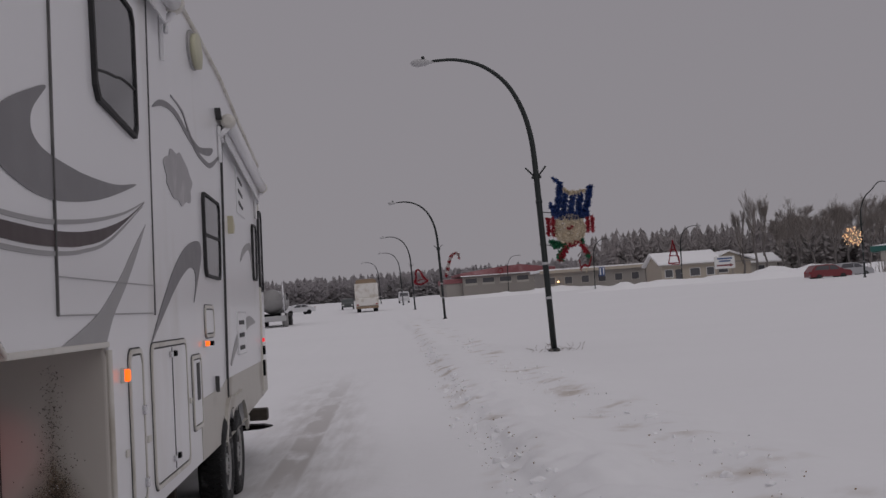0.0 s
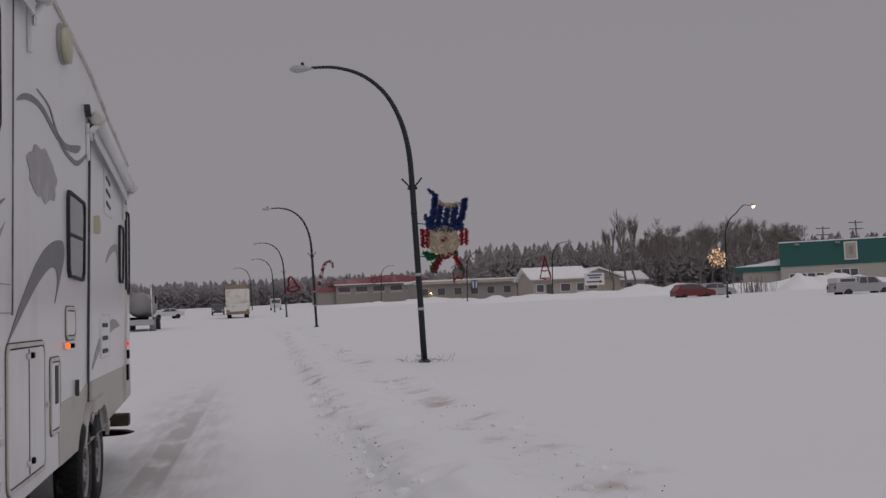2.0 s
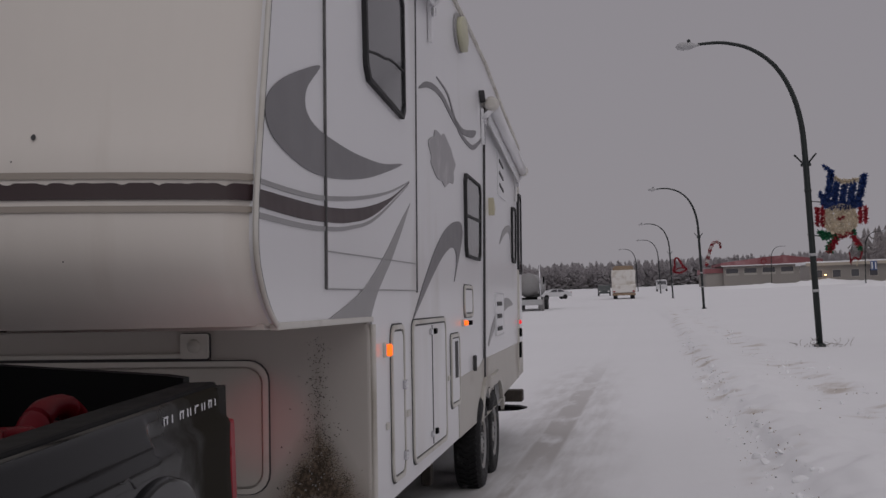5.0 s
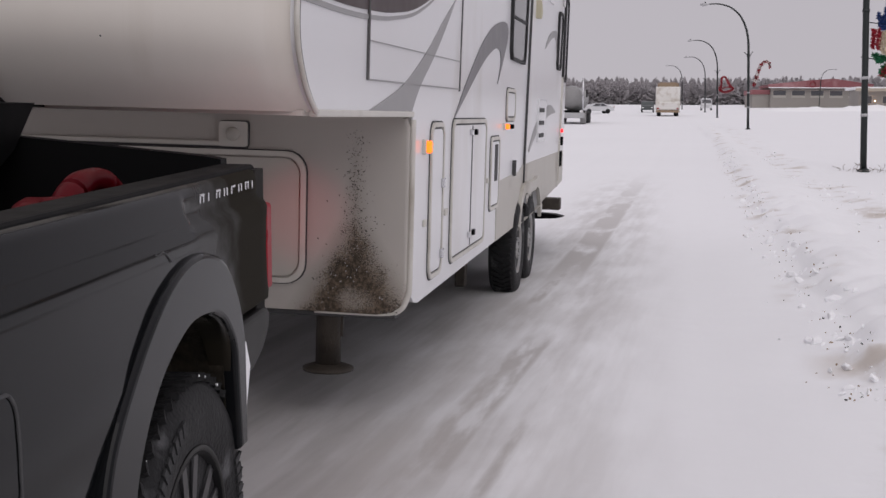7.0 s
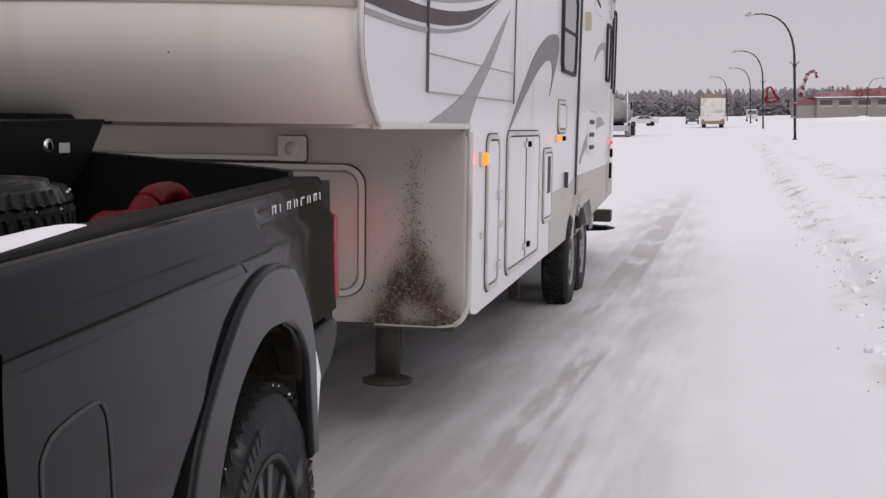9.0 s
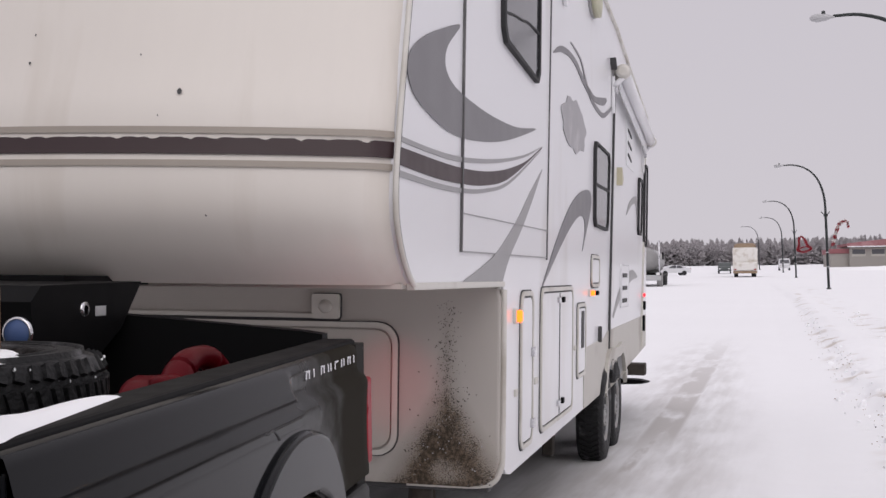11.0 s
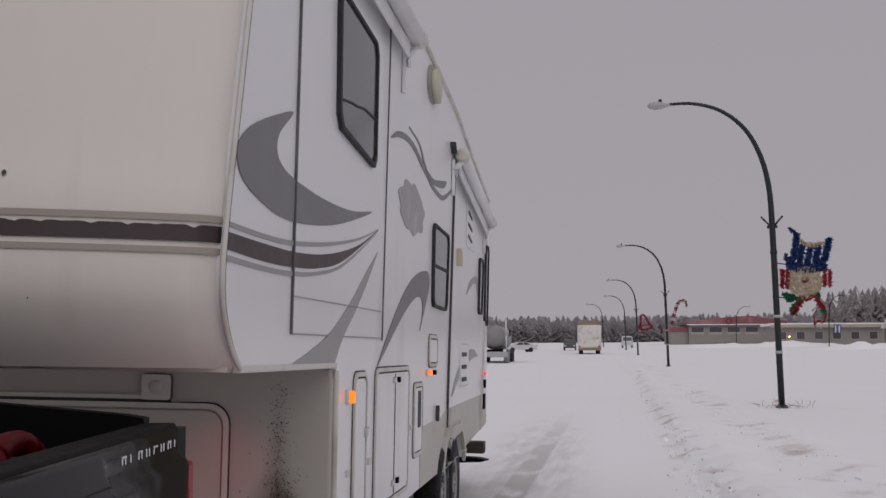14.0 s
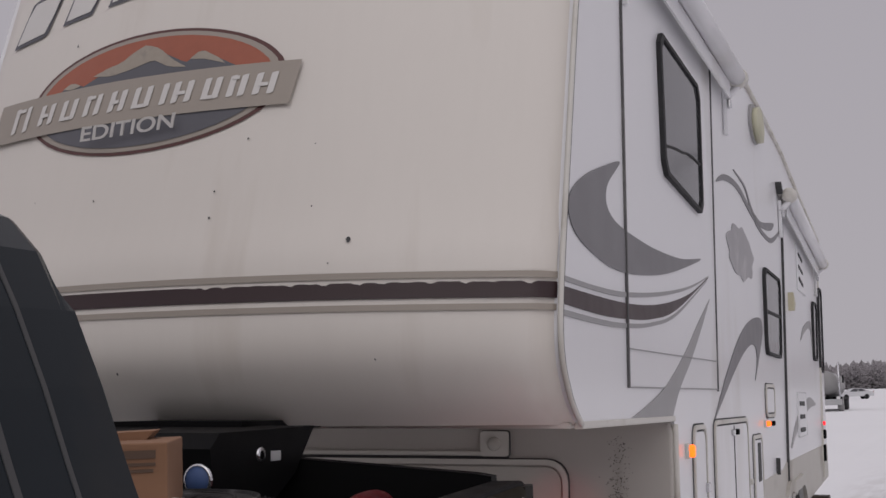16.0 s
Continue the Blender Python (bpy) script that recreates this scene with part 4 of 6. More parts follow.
hatch("water_inlet", 9.36, 9.85, 1.445, 1.65, 0.05)
for y, z, w in ((6.74, 0.93, 0.12), (6.14, 0.92, 0.10), (8.38, 1.02, 0.1)):
    part("door_catch", boxed(S, S + 0.013, y + 0.02, y + w - 0.02, z - 0.018, z + 0.018, 0.004), TRIM, trailer)


def marker(name, y, z, glass_mat, w=0.055, h=0.045):
    base = part(name, boxed(S - 0.002, S + 0.018, y - w - 0.008, y + w + 0.008, z - h - 0.006, z + h + 0.006, 0.005), TRIM, trailer)
    part("lens", boxed(S + 0.014, S + 0.045, y - w, y + w, z - h, z + h, 0.012, 3), glass_mat, base)
    return base


marker("front_marker_lamp", 6.14, 1.305, AMBER, 0.018, 0.031)
marker("side_marker_lamp", 9.25, 1.383, AMBER, 0.034, 0.02)
part("lamp_bracket", boxed(S, S + 0.06, 9.36, 9.42, 1.365, 1.40, 0.006), BLACK, trailer)
marker("rear_marker_lamp", 14.30, 1.30, REDGLOW, 0.03, 0.022)
marker("rear_clearance_lamp", 14.32, 1.18, BLACK, 0.06, 0.05)
marker("rear_corner_lamp", 14.24, 0.98, BLACK, 0.04, 0.09)
porch = part("porch_lamp", prism(bmesh.new(), [(11.27, 2.34), (11.27, 2.50), (11.33, 2.47), (11.42, 2.41), (11.34, 2.34)], "x", S, S + 0.05), mat("yellowed_plastic", (0.5, 0.46, 0.33), 0.5, vary=0.1), trailer)
def ellipse(cy, cz, ry, rz, k=28):
    return [(cy + ry * math.cos(2 * math.pi * a / k), cz + rz * math.sin(2 * math.pi * a / k)) for a in range(k)]


speaker = part("outdoor_speaker", prism(bmesh.new(), ellipse(9.25, 3.59, 0.27, 0.145), "x", S, S + 0.018), DECAL_PALE, trailer)
bm = prism(bmesh.new(), ellipse(9.30, 3.59, 0.23, 0.13), "x", S + 0.012, S + 0.055)
bmesh.ops.bevel(bm, geom=[e for e in bm.edges if all(v.co.x > S + 0.05 for v in e.verts)], offset=0.02, segments=3, affect="EDGES", profile=0.5)
part("cover", bm, mat("yellowed_vent_plastic", (0.50, 0.49, 0.36), 0.5, vary=0.1), speaker, "yellowed round cover", smooth=True)
lou = part("fridge_vent", boxed(S - 0.002, S + 0.012, 12.15, 12.95, 2.60, 3.06, 0.01), WHITE, trailer)
for z in (2.70, 2.82, 2.94):
    part("slot", prism(bmesh.new(), [(12.25, z), (12.62, z - 0.035), (12.62, z - 0.01), (12.25, z + 0.03)], "x", S + 0.01, S + 0.02), SEAM, lou)
lo2 = part("furnace_vent", boxed(S - 0.002, S + 0.014, 11.66, 12.42, 1.215, 1.625, 0.02), WHITE, trailer)
for z in (1.52, 1.40, 1.28):
    part("slot", boxed(S + 0.01, S + 0.022, 11.78, 12.2, z - 0.02, z + 0.02), SEAM, lo2)


# two rolled awnings on their arms
def awning(y0, y1, z0, z1):
    a = part("awning", tube(bmesh.new(), [(S + 0.10, y0, z0), (S + 0.10, y1, z1)], 0.055, 14), WHITE, trailer, "rolled white awning")
    part("valance", prism(bmesh.new(), [(y0 + 0.1, z0 - 0.05), (y1 - 0.1, z1 - 0.05), (y1 - 0.1, z1 - 0.15), (y0 + 0.1, z0 - 0.15)], "x", S + 0.055, S + 0.065), WHITE, a)
    part("rail", prism(bmesh.new(), [(y0 - 0.05, z0 + 0.03), (y1 + 0.05, z1 + 0.03), (y1 + 0.05, z1 + 0.07), (y0 - 0.05, z0 + 0.07)], "x", S, S + 0.03), TRIM, a)
    for y, z in ((y0, z0), (y1, z1)):
        part("end_cap", lathe(bmesh.new(), [(y - 0.045, 0.035), (y - 0.03, 0.062), (y + 0.03, 0.066), (y + 0.045, 0.05)], (S + 0.10, 0, z), "y", 18), TRIM, a)
        part("arm", boxed(S + 0.004, S + 0.032, y - 0.02, y + 0.02, z - 0.36, z - 0.04, 0.006), WHITE, a)
        part("knuckle", tube(bmesh.new(), [(S + 0.015, y, z - 0.13), (S + 0.06, y, z - 0.09), (S + 0.10, y, z - 0.05)], [0.022, 0.026, 0.022], 10), WHITE, a)
        part("latch", boxed(S + 0.03, S + 0.055, y - 0.025, y + 0.025, z - 0.19, z - 0.13, 0.008), CHROME, a)
    return a


awning(5.0, 7.75, 3.55, 3.56)
awning(10.75, 14.15, 3.285, 3.05)
part("awning_bracket", prism(bmesh.new(), [(10.61, 3.385), (10.66, 3.37), (10.74, 3.31), (10.72, 3.295), (10.63, 3.345)], "x", S, S + 0.05), SEAM, trailer)


# wheels
def road_wheel(name, m, r, wide, rim_r, parent, rim_mat, spokes=0, lugs=True, tread=46):
    """A tyre with tread blocks and a rim; its outer face looks along local +x at x = 0."""
    w = new(name)
    w.parent, w.matrix_local = parent, m
    bm = bmesh.new()
    prof = [(-wide, rim_r), (-wide, r * 0.90), (-wide + 0.03, r * 0.985), (-wide * 0.5, r), (-0.03, r * 0.985), (-0.006, r * 0.90), (0.0, r * 0.80), (-0.012, rim_r + 0.01), (-0.03, rim_r - 0.012)]
    part("tyre", lathe(bm, prof, (0, 0, 0), "x", 48), TYRE, w)
    bm = bmesh.new()
    for k in range(tread):
        for j, x in enumerate((-wide + 0.06, -wide * 0.5, -0.06)):
            a = 2 * math.pi * (k + 0.5 * (j % 2)) / tread
            m4 = Matrix.Rotation(a, 4, "X") @ Matrix.Translation((x, 0, r * 0.995)) @ Matrix.Rotation(0.35 * (j - 1), 4, "Z")
            bmesh.ops.create_cube(bm, size=1, matrix=m4 @ Matrix.Diagonal((wide * 0.27, r * 0.070, 0.022, 1)))
    part("tread", bm, TYRE, w)["kind"] = "stuff"
    if spokes:
        bm = bmesh.new()
        rs = random.Random(31)
        for _ in range(520):  # snow caught between the blocks
            a = rs.uniform(0, 2 * math.pi)
            bmesh.ops.create_icosphere(bm, subdivisions=1, radius=rs.uniform(0.002, 0.0055), matrix=Matrix.Rotation(a, 4, "X") @ Matrix.Translation((rs.uniform(-wide + 0.02, -0.02), 0, r * 1.0)))
        part("tread_snow", bm, SNOWCAP, w)["kind"] = "stuff"
    bm = bmesh.new()
    lathe(bm, [(-wide * 0.8, rim_r), (-0.04, rim_r), (-0.012, rim_r - 0.004), (-0.014, rim_r - 0.018), (-0.05, rim_r - 0.028), (-0.09 if spokes else -0.05, rim_r - 0.05), (-0.10 if spokes else -0.045, rim_r * 0.45), (-0.035, rim_r * 0.30), (-0.02, rim_r * 0.22), (-0.018, 0.002)], (0, 0, 0), "x", 40)
    rim = part("rim", bm, BLACK if spokes else rim_mat, w)
    for k in range(spokes):
        a = 2 * math.pi * k / spokes
        for d in (-1, 1):
            bm = bmesh.new()
            lo, hi = rim_r * 0.24, rim_r - 0.012
            # a broad leg that leans towards its twin at the hub and flares at the rim
            prism(bm, [(d * 0.002, lo), (d * 0.034, lo), (d * 0.050, hi * 0.62), (d * 0.072, hi), (d * 0.030, hi), (d * 0.014, hi * 0.62)], "x", -0.075, -0.022)
            bmesh.ops.bevel(bm, geom=[e for e in bm.edges if all(v.co.x > -0.03 for v in e.verts)], offset=0.006, segments=2, affect="EDGES", profile=0.5)
            bmesh.ops.transform(bm, matrix=Matrix.Rotation(a, 4, "X"), verts=bm.verts[:])
            part("spoke", bm, ALLOY, w)
    if spokes:
        part("centre_cap", lathe(bmesh.new(), [(-0.03, 0.062), (-0.012, 0.06), (-0.004, 0.048), (-0.002, 0.002)], (0, 0, 0), "x", 24), ALLOY, w)
        part("machined_lip", lathe(bmesh.new(), [(-0.030, rim_r - 0.014), (-0.012, rim_r - 0.010), (-0.009, rim_r - 0.002), (-0.012, rim_r + 0.004)], (0, 0, 0), "x", 48, cap=False), BUMPER, w)
        for a0 in (0.3, 2.4, 4.5):  # worn lettering on the sidewall, as plain bars
            for k in range(8):
                bm = bmesh.new()
                prism(bm, [(-0.011, r * 0.775), (0.009, r * 0.775), (0.011, r * 0.865), (-0.009, r * 0.865)], "x", -0.003, 0.0035)
                bmesh.ops.transform(bm, matrix=Matrix.Rotation(a0 + 0.085 * k, 4, "X"), verts=bm.verts[:])
                part("sidewall_bar", bm, RUBBER, w)
    if lugs:
        for k in range(8):
            a = 2 * math.pi * k / 8
            part("wheel_nut", lathe(bmesh.new(), [(-0.05, 0.012), (-0.018, 0.012), (-0.014, 0.006)], (0, rim_r * 0.36 * math.cos(a), rim_r * 0.36 * math.sin(a)), "x", 6), BLACK if spokes else RIMW, w)
    return w


for y in (10.32, 11.22):
    road_wheel("wheel", pose(S + 0.035, y, 0.36), 0.388, 0.22, 0.215, trailer, RIMW)
    road_wheel("wheel", pose(W + 0.015, y, 0.36, 0, 0, 180), 0.375, 0.21, 0.20, trailer, RIMW, lugs=False)
part("axle_beam", boxed(W + 0.3, S - 0.3, 10.6, 11.7, 0.50, 0.60), BLACK, trailer)
# rusty stabiliser jack ahead of the wheels, drawn as a plain upright block
part("stabiliser_jack", boxed(S - 0.38, S - 0.30, 9.5, 9.62, 0.12, 0.62, 0.01), STEEL, trailer)
part("step", boxed(S - 0.1, S + 0.16, 12.75, 12.95, 0.50, 0.62, 0.012), STEEL, trailer)
part("step_tread", prism(bmesh.new(), [(S - 0.2, 0.385), (S + 0.10, 0.40), (S + 0.19, 0.42), (S + 0.10, 0.44), (S - 0.2, 0.45)], "y", 12.9, 13.1), BLACK, trailer)


# ---- the pickup that tows it ----
TR = pose(-1.186, 3.741, 0, 1.4, 0, 3.5)  # tail corner; local x outwards, local -y towards its front
pickup = thing("pickup_truck", TR, "dark grey crew-cab pickup towing the camper, snow on its bed rail", "pickup truck")
HUB = (-0.785, 0.385)


def shell(y):
    """The bed side's section: outward offset by height."""
    rear = y > -0.79
    return [(0.0, 1.300), (0.016, 1.292), (0.024, 1.27), (0.022 if rear else 0.032, 1.238), (0.026 if rear else 0.044, 1.216), (0.046 if rear else 0.043, 1.200), (0.056, 1.182), (0.053, 1.14), (0.051, 1.06), (0.053, 0.97), (0.057, 0.92), (0.056, 0.87), (0.048, 0.77), (0.034, 0.67), (0.024, 0.60), (0.012, 0.53), (-0.01, 0.48)]


def shell_x(y, z):
    sec = shell(y)
    for (a, za), (b, zb) in zip(sec, sec[1:]):
        if zb <= z <= za:
            return a + (b - a) * (za - z) / (za - zb)
    return 0.05


def arch_r(y):
    """The height of the wheel opening's edge above a place along the side, or none."""
    u = abs(y + 0.80) / (0.45 if y < -0.80 else 0.36)
    return 0.42 + 0.56 * (1 - u ** 2.5) ** 0.4 if u < 1 else (0.915 if y > -0.5 else 0.0)


bm = bmesh.new()
prev = None
for y in lines((-2.09, -1.3, 0.1), (-1.3, -0.82, 0.03), (-0.82, -0.76, 0.015), (-0.76, -0.4, 0.03), (-0.4, 0.0, 0.06)):
    sec = shell(y)
    top = arch_r(y)
    cur = [bm.verts.new((o - (0.03 * max(0, (y + 0.12) / 0.12)), y, max(z, top))) for o, z in sec]
    if prev:
        for a in range(len(sec) - 1):
            q = (prev[a], prev[a + 1], cur[a + 1], cur[a])
            if (q[0].co - q[1].co).length > 1e-5 or (q[2].co - q[3].co).length > 1e-5:
                f = bm.faces.new(q)
                f.smooth = True
    prev = cur
bmesh.ops.remove_doubles(bm, verts=bm.verts[:], dist=1e-4)
bmesh.ops.dissolve_degenerate(bm, dist=1e-4, edges=bm.edges[:])
side_panel = part("bed_side", bm, BED_PAINT, pickup, "glossy dark grey bed side with road grime")
part("rail_cap", boxed(-0.115, -0.002, -2.085, -0.03, 1.262, 1.311, 0.014, 3), BLACK, pickup)
part("inner_bed_side", boxed(-0.13, -0.115, -2.085, -0.03, 0.80, 1.29), BLACK, pickup)
part("front_edge", boxed(-0.115, 0.015, -2.088, -2.075, 0.62, 1.27, 0.004), PAINT, pickup)
part("far_bed_side", boxed(-2.02, -1.90, -2.085, -0.03, 0.62, 1.305, 0.02), PAINT, pickup)
part("bed_floor", boxed(-1.90, -0.13, -2.085, -0.05, 0.76, 0.80), BLACK, pickup)
part("bed_front_wall", boxed(-1.90, -0.13, -2.10, -2.05, 0.76, 1.29, 0.01), PAINT, pickup)
part("tailgate", prism(bmesh.new(), [(-1.90, 0.74), (-0.10, 0.74), (-0.10, 1.325), (-0.16, 1.335), (-0.85, 1.397), (-1.90, 1.430)], "y", -0.06, 0.0), BLACK, pickup)
part("tail_corner", prism(bmesh.new(), [(-0.10, -0.08), (0.010, -0.08), (0.022, -0.03), (0.010, 0.012), (-0.10, 0.015)], "z", 0.86, 1.296), PAINT_LOW, pickup)
# trim lettering, as plain bars
for k in range(8):
    y = -0.655 + 0.0695 * k
    for u in (0.0, 0.026)[: 1 + (k % 3 != 1)]:
        part("badge_bar", boxed(0.020, 0.0270, y + u, y + u + 0.0065, 1.249, 1.272, 0.002), CHROME, pickup)
    if k % 2 == 0:
        part("badge_bar", boxed(0.020, 0.027, y, y + 0.035, 1.267, 1.273, 0.001), CHROME, pickup)
# wheel-arch flare: a broad lip, drawn out towards the front
bm = bmesh.new()
o_ = [(p.x, p.y) for p in spline([(-0.40, 0.55), (-0.402, 0.72), (-0.412, 0.87), (-0.47, 0.99), (-0.57, 1.085), (-0.68, 1.125), (-0.80, 1.14), (-0.93, 1.123), (-1.07, 1.065), (-1.23, 0.95), (-1.375, 0.80), (-1.45, 0.60)], 5)]
i_ = [(p.x, p.y) for p in spline([(-0.465, 0.55), (-0.478, 0.66), (-0.49, 0.75), (-0.507, 0.85), (-0.577, 0.925), (-0.64, 0.957), (-0.716, 0.975), (-0.87, 0.976), (-1.02, 0.92), (-1.133, 0.84), (-1.225, 0.72), (-1.27, 0.58)], 5)]
ring_prism(bm, o_, i_, "x", 0.03, 0.070, shut=False)
bm.normal_update()
bmesh.ops.bevel(bm, geom=[e for e in bm.edges if all(v.co.x > 0.069 for v in e.verts) and any(abs(f.normal.x) < 0.5 for f in e.link_faces)], offset=0.014, segments=3, affect="EDGES", profile=0.5)
part("wheel_arch_flare", bm, FLARE, pickup)
bm = bmesh.new()
ring_prism(bm, i_, [(HUB[0] + (y - HUB[0]) * 0.98, HUB[1] + (z - HUB[1]) * 0.98) for y, z in i_], "x", -0.40, 0.03, shut=False)
part("wheel_well_liner", bm, LINER, pickup)
part("wheel_well_back", boxed(-0.42, -0.40, -1.3, -0.42, 0.35, 0.99), BLACK, pickup)
road_wheel("rear_wheel", pose(0.050, HUB[0], HUB[1]), 0.436, 0.33, 0.258, pickup, ALLOY, spokes=6, lugs=True, tread=54)
road_wheel("far_rear_wheel", pose(-2.03, HUB[0], HUB[1], 0, 0, 180), 0.415, 0.28, 0.245, pickup, ALLOY, lugs=False, tread=30)
road_wheel("front_wheel", pose(0.02, -4.75, HUB[1] + 0.09), 0.415, 0.28, 0.245, pickup, ALLOY, spokes=6, tread=30)
road_wheel("far_front_wheel", pose(-2.02, -4.75, HUB[1] + 0.09, 0, 0, 180), 0.415, 0.28, 0.245, pickup, ALLOY, lugs=False, tread=30)
# fuel flap: a flush panel with a dark joint round it
FLAP = [(-1.99, 0.80), (-1.992, 0.965), (-1.975, 1.008), (-1.925, 1.031), (-1.80, 1.041), (-1.762, 1.028), (-1.745, 0.99), (-1.748, 0.92), (-1.768, 0.80)]
ring_pts = [(shell_x(p.x, p.y) + 0.001, p.x, p.y) for p in spline([(y, z) for y, z in FLAP], 5, True)]
bm = bmesh.new()
tube(bm, ring_pts + ring_pts[:1], 0.0042, 6)
flap = part("fuel_flap_joint", bm, SEAM, pickup)
# scratches near the arch
part("scratch", tube(bmesh.new(), [(0.0545, y, z) for y, z in ((-1.075, 1.176), (-1.05, 1.170), (-1.02, 1.176), (-0.99, 1.162), (-0.965, 1.146))], 0.003, 5), SEAM, pickup)
# tail lamp, bumper, mud guard
part("tail_lamp", boxed(-0.06, 0.030, -0.030, 0.045, 0.92, 1.19, 0.014, 3), REDLENS, pickup, "lit red tail lamp")
part("lit_lens", boxed(-0.05, 0.015, 0.040, 0.053, 0.94, 1.17, 0.004), glow("lit_red_lens", (1.0, 0.008, 0.02), 3.5), pickup)
bm = prism(bmesh.new(), [(-0.37, 0.872), (-0.02, 0.872), (0.012, 0.85), (0.0, 0.80), (-0.07, 0.745), (-0.20, 0.715), (-0.35, 0.70)], "x", -1.95, 0.030)
bmesh.ops.bevel(bm, geom=[e for e in bm.edges if all(v.co.x > 0.02 for v in e.verts)], offset=0.02, segments=3, affect="EDGES", profile=0.5)
part("rear_bumper", bm, BUMPER, pickup)
part("mud_guard", prism(bmesh.new(), [(-0.425, 0.85), (-0.405, 0.84), (-0.365, 0.765), (-0.395, 0.69), (-0.425, 0.61), (-0.44, 0.64)], "x", -0.2, 0.068), SNOWCAP, pickup, "mud guard crusted with snow")
part("rocker_panel", boxed(-0.06, 0.035, -2.09, -1.27, 0.52, 0.62, 0.012), PAINT_LOW, pickup)
part("chassis", boxed(-1.5, -0.5, -5.2, -0.4, 0.47, 0.74), BLACK, pickup)
# crew cab
bm = bmesh.new()
cab = [(0.045, 0.57), (0.060, 0.90), (0.056, 1.12), (0.046, 1.30), (0.016, 1.445), (-0.016, 1.528), (-0.050, 1.622), (-0.095, 1.73), (-0.138, 1.816), (-0.186, 1.868), (-0.25, 1.895), (-0.42, 1.92)]
full = cab + [(-1.97 - o, z) for o, z in reversed(cab)]
prism(bm, full, "y", -3.75, -2.20)
bmesh.ops.bevel(bm, geom=[e for e in bm.edges if all(v.co.y > -2.21 for v in e.verts)], offset=0.03, segments=3, affect="EDGES", profile=0.5)
part("cab", bm, CABPAINT, pickup)
part("cab_back_gap", boxed(-1.9, 0.0, -2.225, -2.088, 0.62, 1.20), BLACK, pickup)


def cab_seam(y, wide, z0=0.62):
    """A dark joint that follows the cab's section at a place along it."""
    pts = [(o + 0.0015, z) for o, z in cab if z >= z0]
    return part("door_seam", prism(bmesh.new(), pts + [(o - 0.006, z - 0.004) for o, z in reversed(pts)], "y", y - wide, y), SEAM, pickup)


cab_seam(-2.327, 0.010)
cab_seam(-2.44, 0.014)
part("bonnet", boxed(-1.97, 0.03, -5.5, -3.75, 0.65, 1.28, 0.06, 3), PAINT, pickup)
part("rear_screen", boxed(-1.7, -0.3, -2.22, -2.207, 1.36, 1.78, 0.004), GLASS, pickup)
# snow lying along the front of the rail
bm = bmesh.new()
rows_ = []
for i in range(25):
    u = i / 24
    y = -2.075 + 0.55 * u
    h = 0.018 * (1 - u) ** 0.7 * (1 + 0.3 * math.sin(9 * u)) + 0.003
    wid = 0.112 * (1 - 0.6 * u)
    rows_.append([bm.verts.new((-0.116 + wid * c, y, 1.311 + h * s_)) for c, s_ in ((0, -0.1), (0.1, 0.7), (0.45, 1.0), (0.8, 0.75), (1.0, -0.1))])
for a, b in zip(rows_, rows_[1:]):
    for k in range(4):
        bm.faces.new((a[k], a[k + 1], b[k + 1], b[k])).smooth = True
bm.faces.new(rows_[0])
part("rail_snow", bm, SNOWCAP, pickup, "snow lying on the bed rail")
# hitch in the bed, and the king-pin box that drops onto it
hitch = part("hitch", boxed(-1.25, -0.80, -0.86, -0.32, 0.80, 1.16, 0.03), BLACK, pickup, "black fifth-wheel hitch in the bed")
part("hitch_head", prism(bmesh.new(), [(-0.95, 1.15), (-0.25, 1.15), (-0.20, 1.18), (-0.30, 1.22), (-0.88, 1.22)], "x", -1.30, -0.74), BLACK, hitch)
king = part("king_pin_box", prism(bmesh.new(), [(3.725, 1.474), (3.66, 1.40), (3.60, 1.33), (3.46, 1.25), (3.16, 1.22), (3.12, 1.26), (3.10, 1.42), (3.15, 1.464)], "x", -3.3, -1.9), BLACK, trailer, "black king-pin box under the nose")
part("pin_box_frame", boxed(-2.6, -2.1, 3.6, 4.6, 1.460, 1.49), BLACK, king)
part("bolt", lathe(bmesh.new(), [(-1.902, 0.022), (-1.893, 0.022), (-1.892, 0.013)], (0, 3.375, 1.394), "x", 16, cap=False), CHROME, king)
part("label_plate", boxed(-1.902, -1.897, 3.44, 3.50, 1.372, 1.402, 0.002), POLE_FROST, king)
part("round_badge", lathe(bmesh.new(), [(3.101, 0.046), (3.092, 0.044), (3.092, 0.039)], (-1.937, 0, 1.335), "y", 24, cap=False), CHROME, king)
part("badge_field", lathe(bmesh.new(), [(3.094, 0.001), (3.094, 0.040), (3.101, 0.041)], (-1.937, 0, 1.335), "y", 24), SIGNBLUE, king)

# ---- what lies in the bed ----
spare = thing("spare_tyre", TR @ pose(-0.63, -1.235, 1.247), "worn spare tyre lying flat, dusted with snow", "spare tyre")
bm = bmesh.new()
lathe(bm, [(-0.12, 0.22), (-0.12, 0.31), (-0.09, 0.345), (0.085, 0.345), (0.105, 0.325), (0.118, 0.285), (0.12, 0.24), (0.112, 0.215), (0.05, 0.20), (-0.05, 0.20)], (0, 0, 0), "z", 56)
for r_ in (0.30, 0.245):  # raised rings moulded on the sidewall
    lathe(bm, [(0.110, r_ - 0.006), (0.1235, r_ - 0.003), (0.1235, r_ + 0.003), (0.106, r_ + 0.008)], (0, 0, 0), "z", 56, cap=False)
part("tyre", bm, TYRE, spare)
bm = bmesh.new()
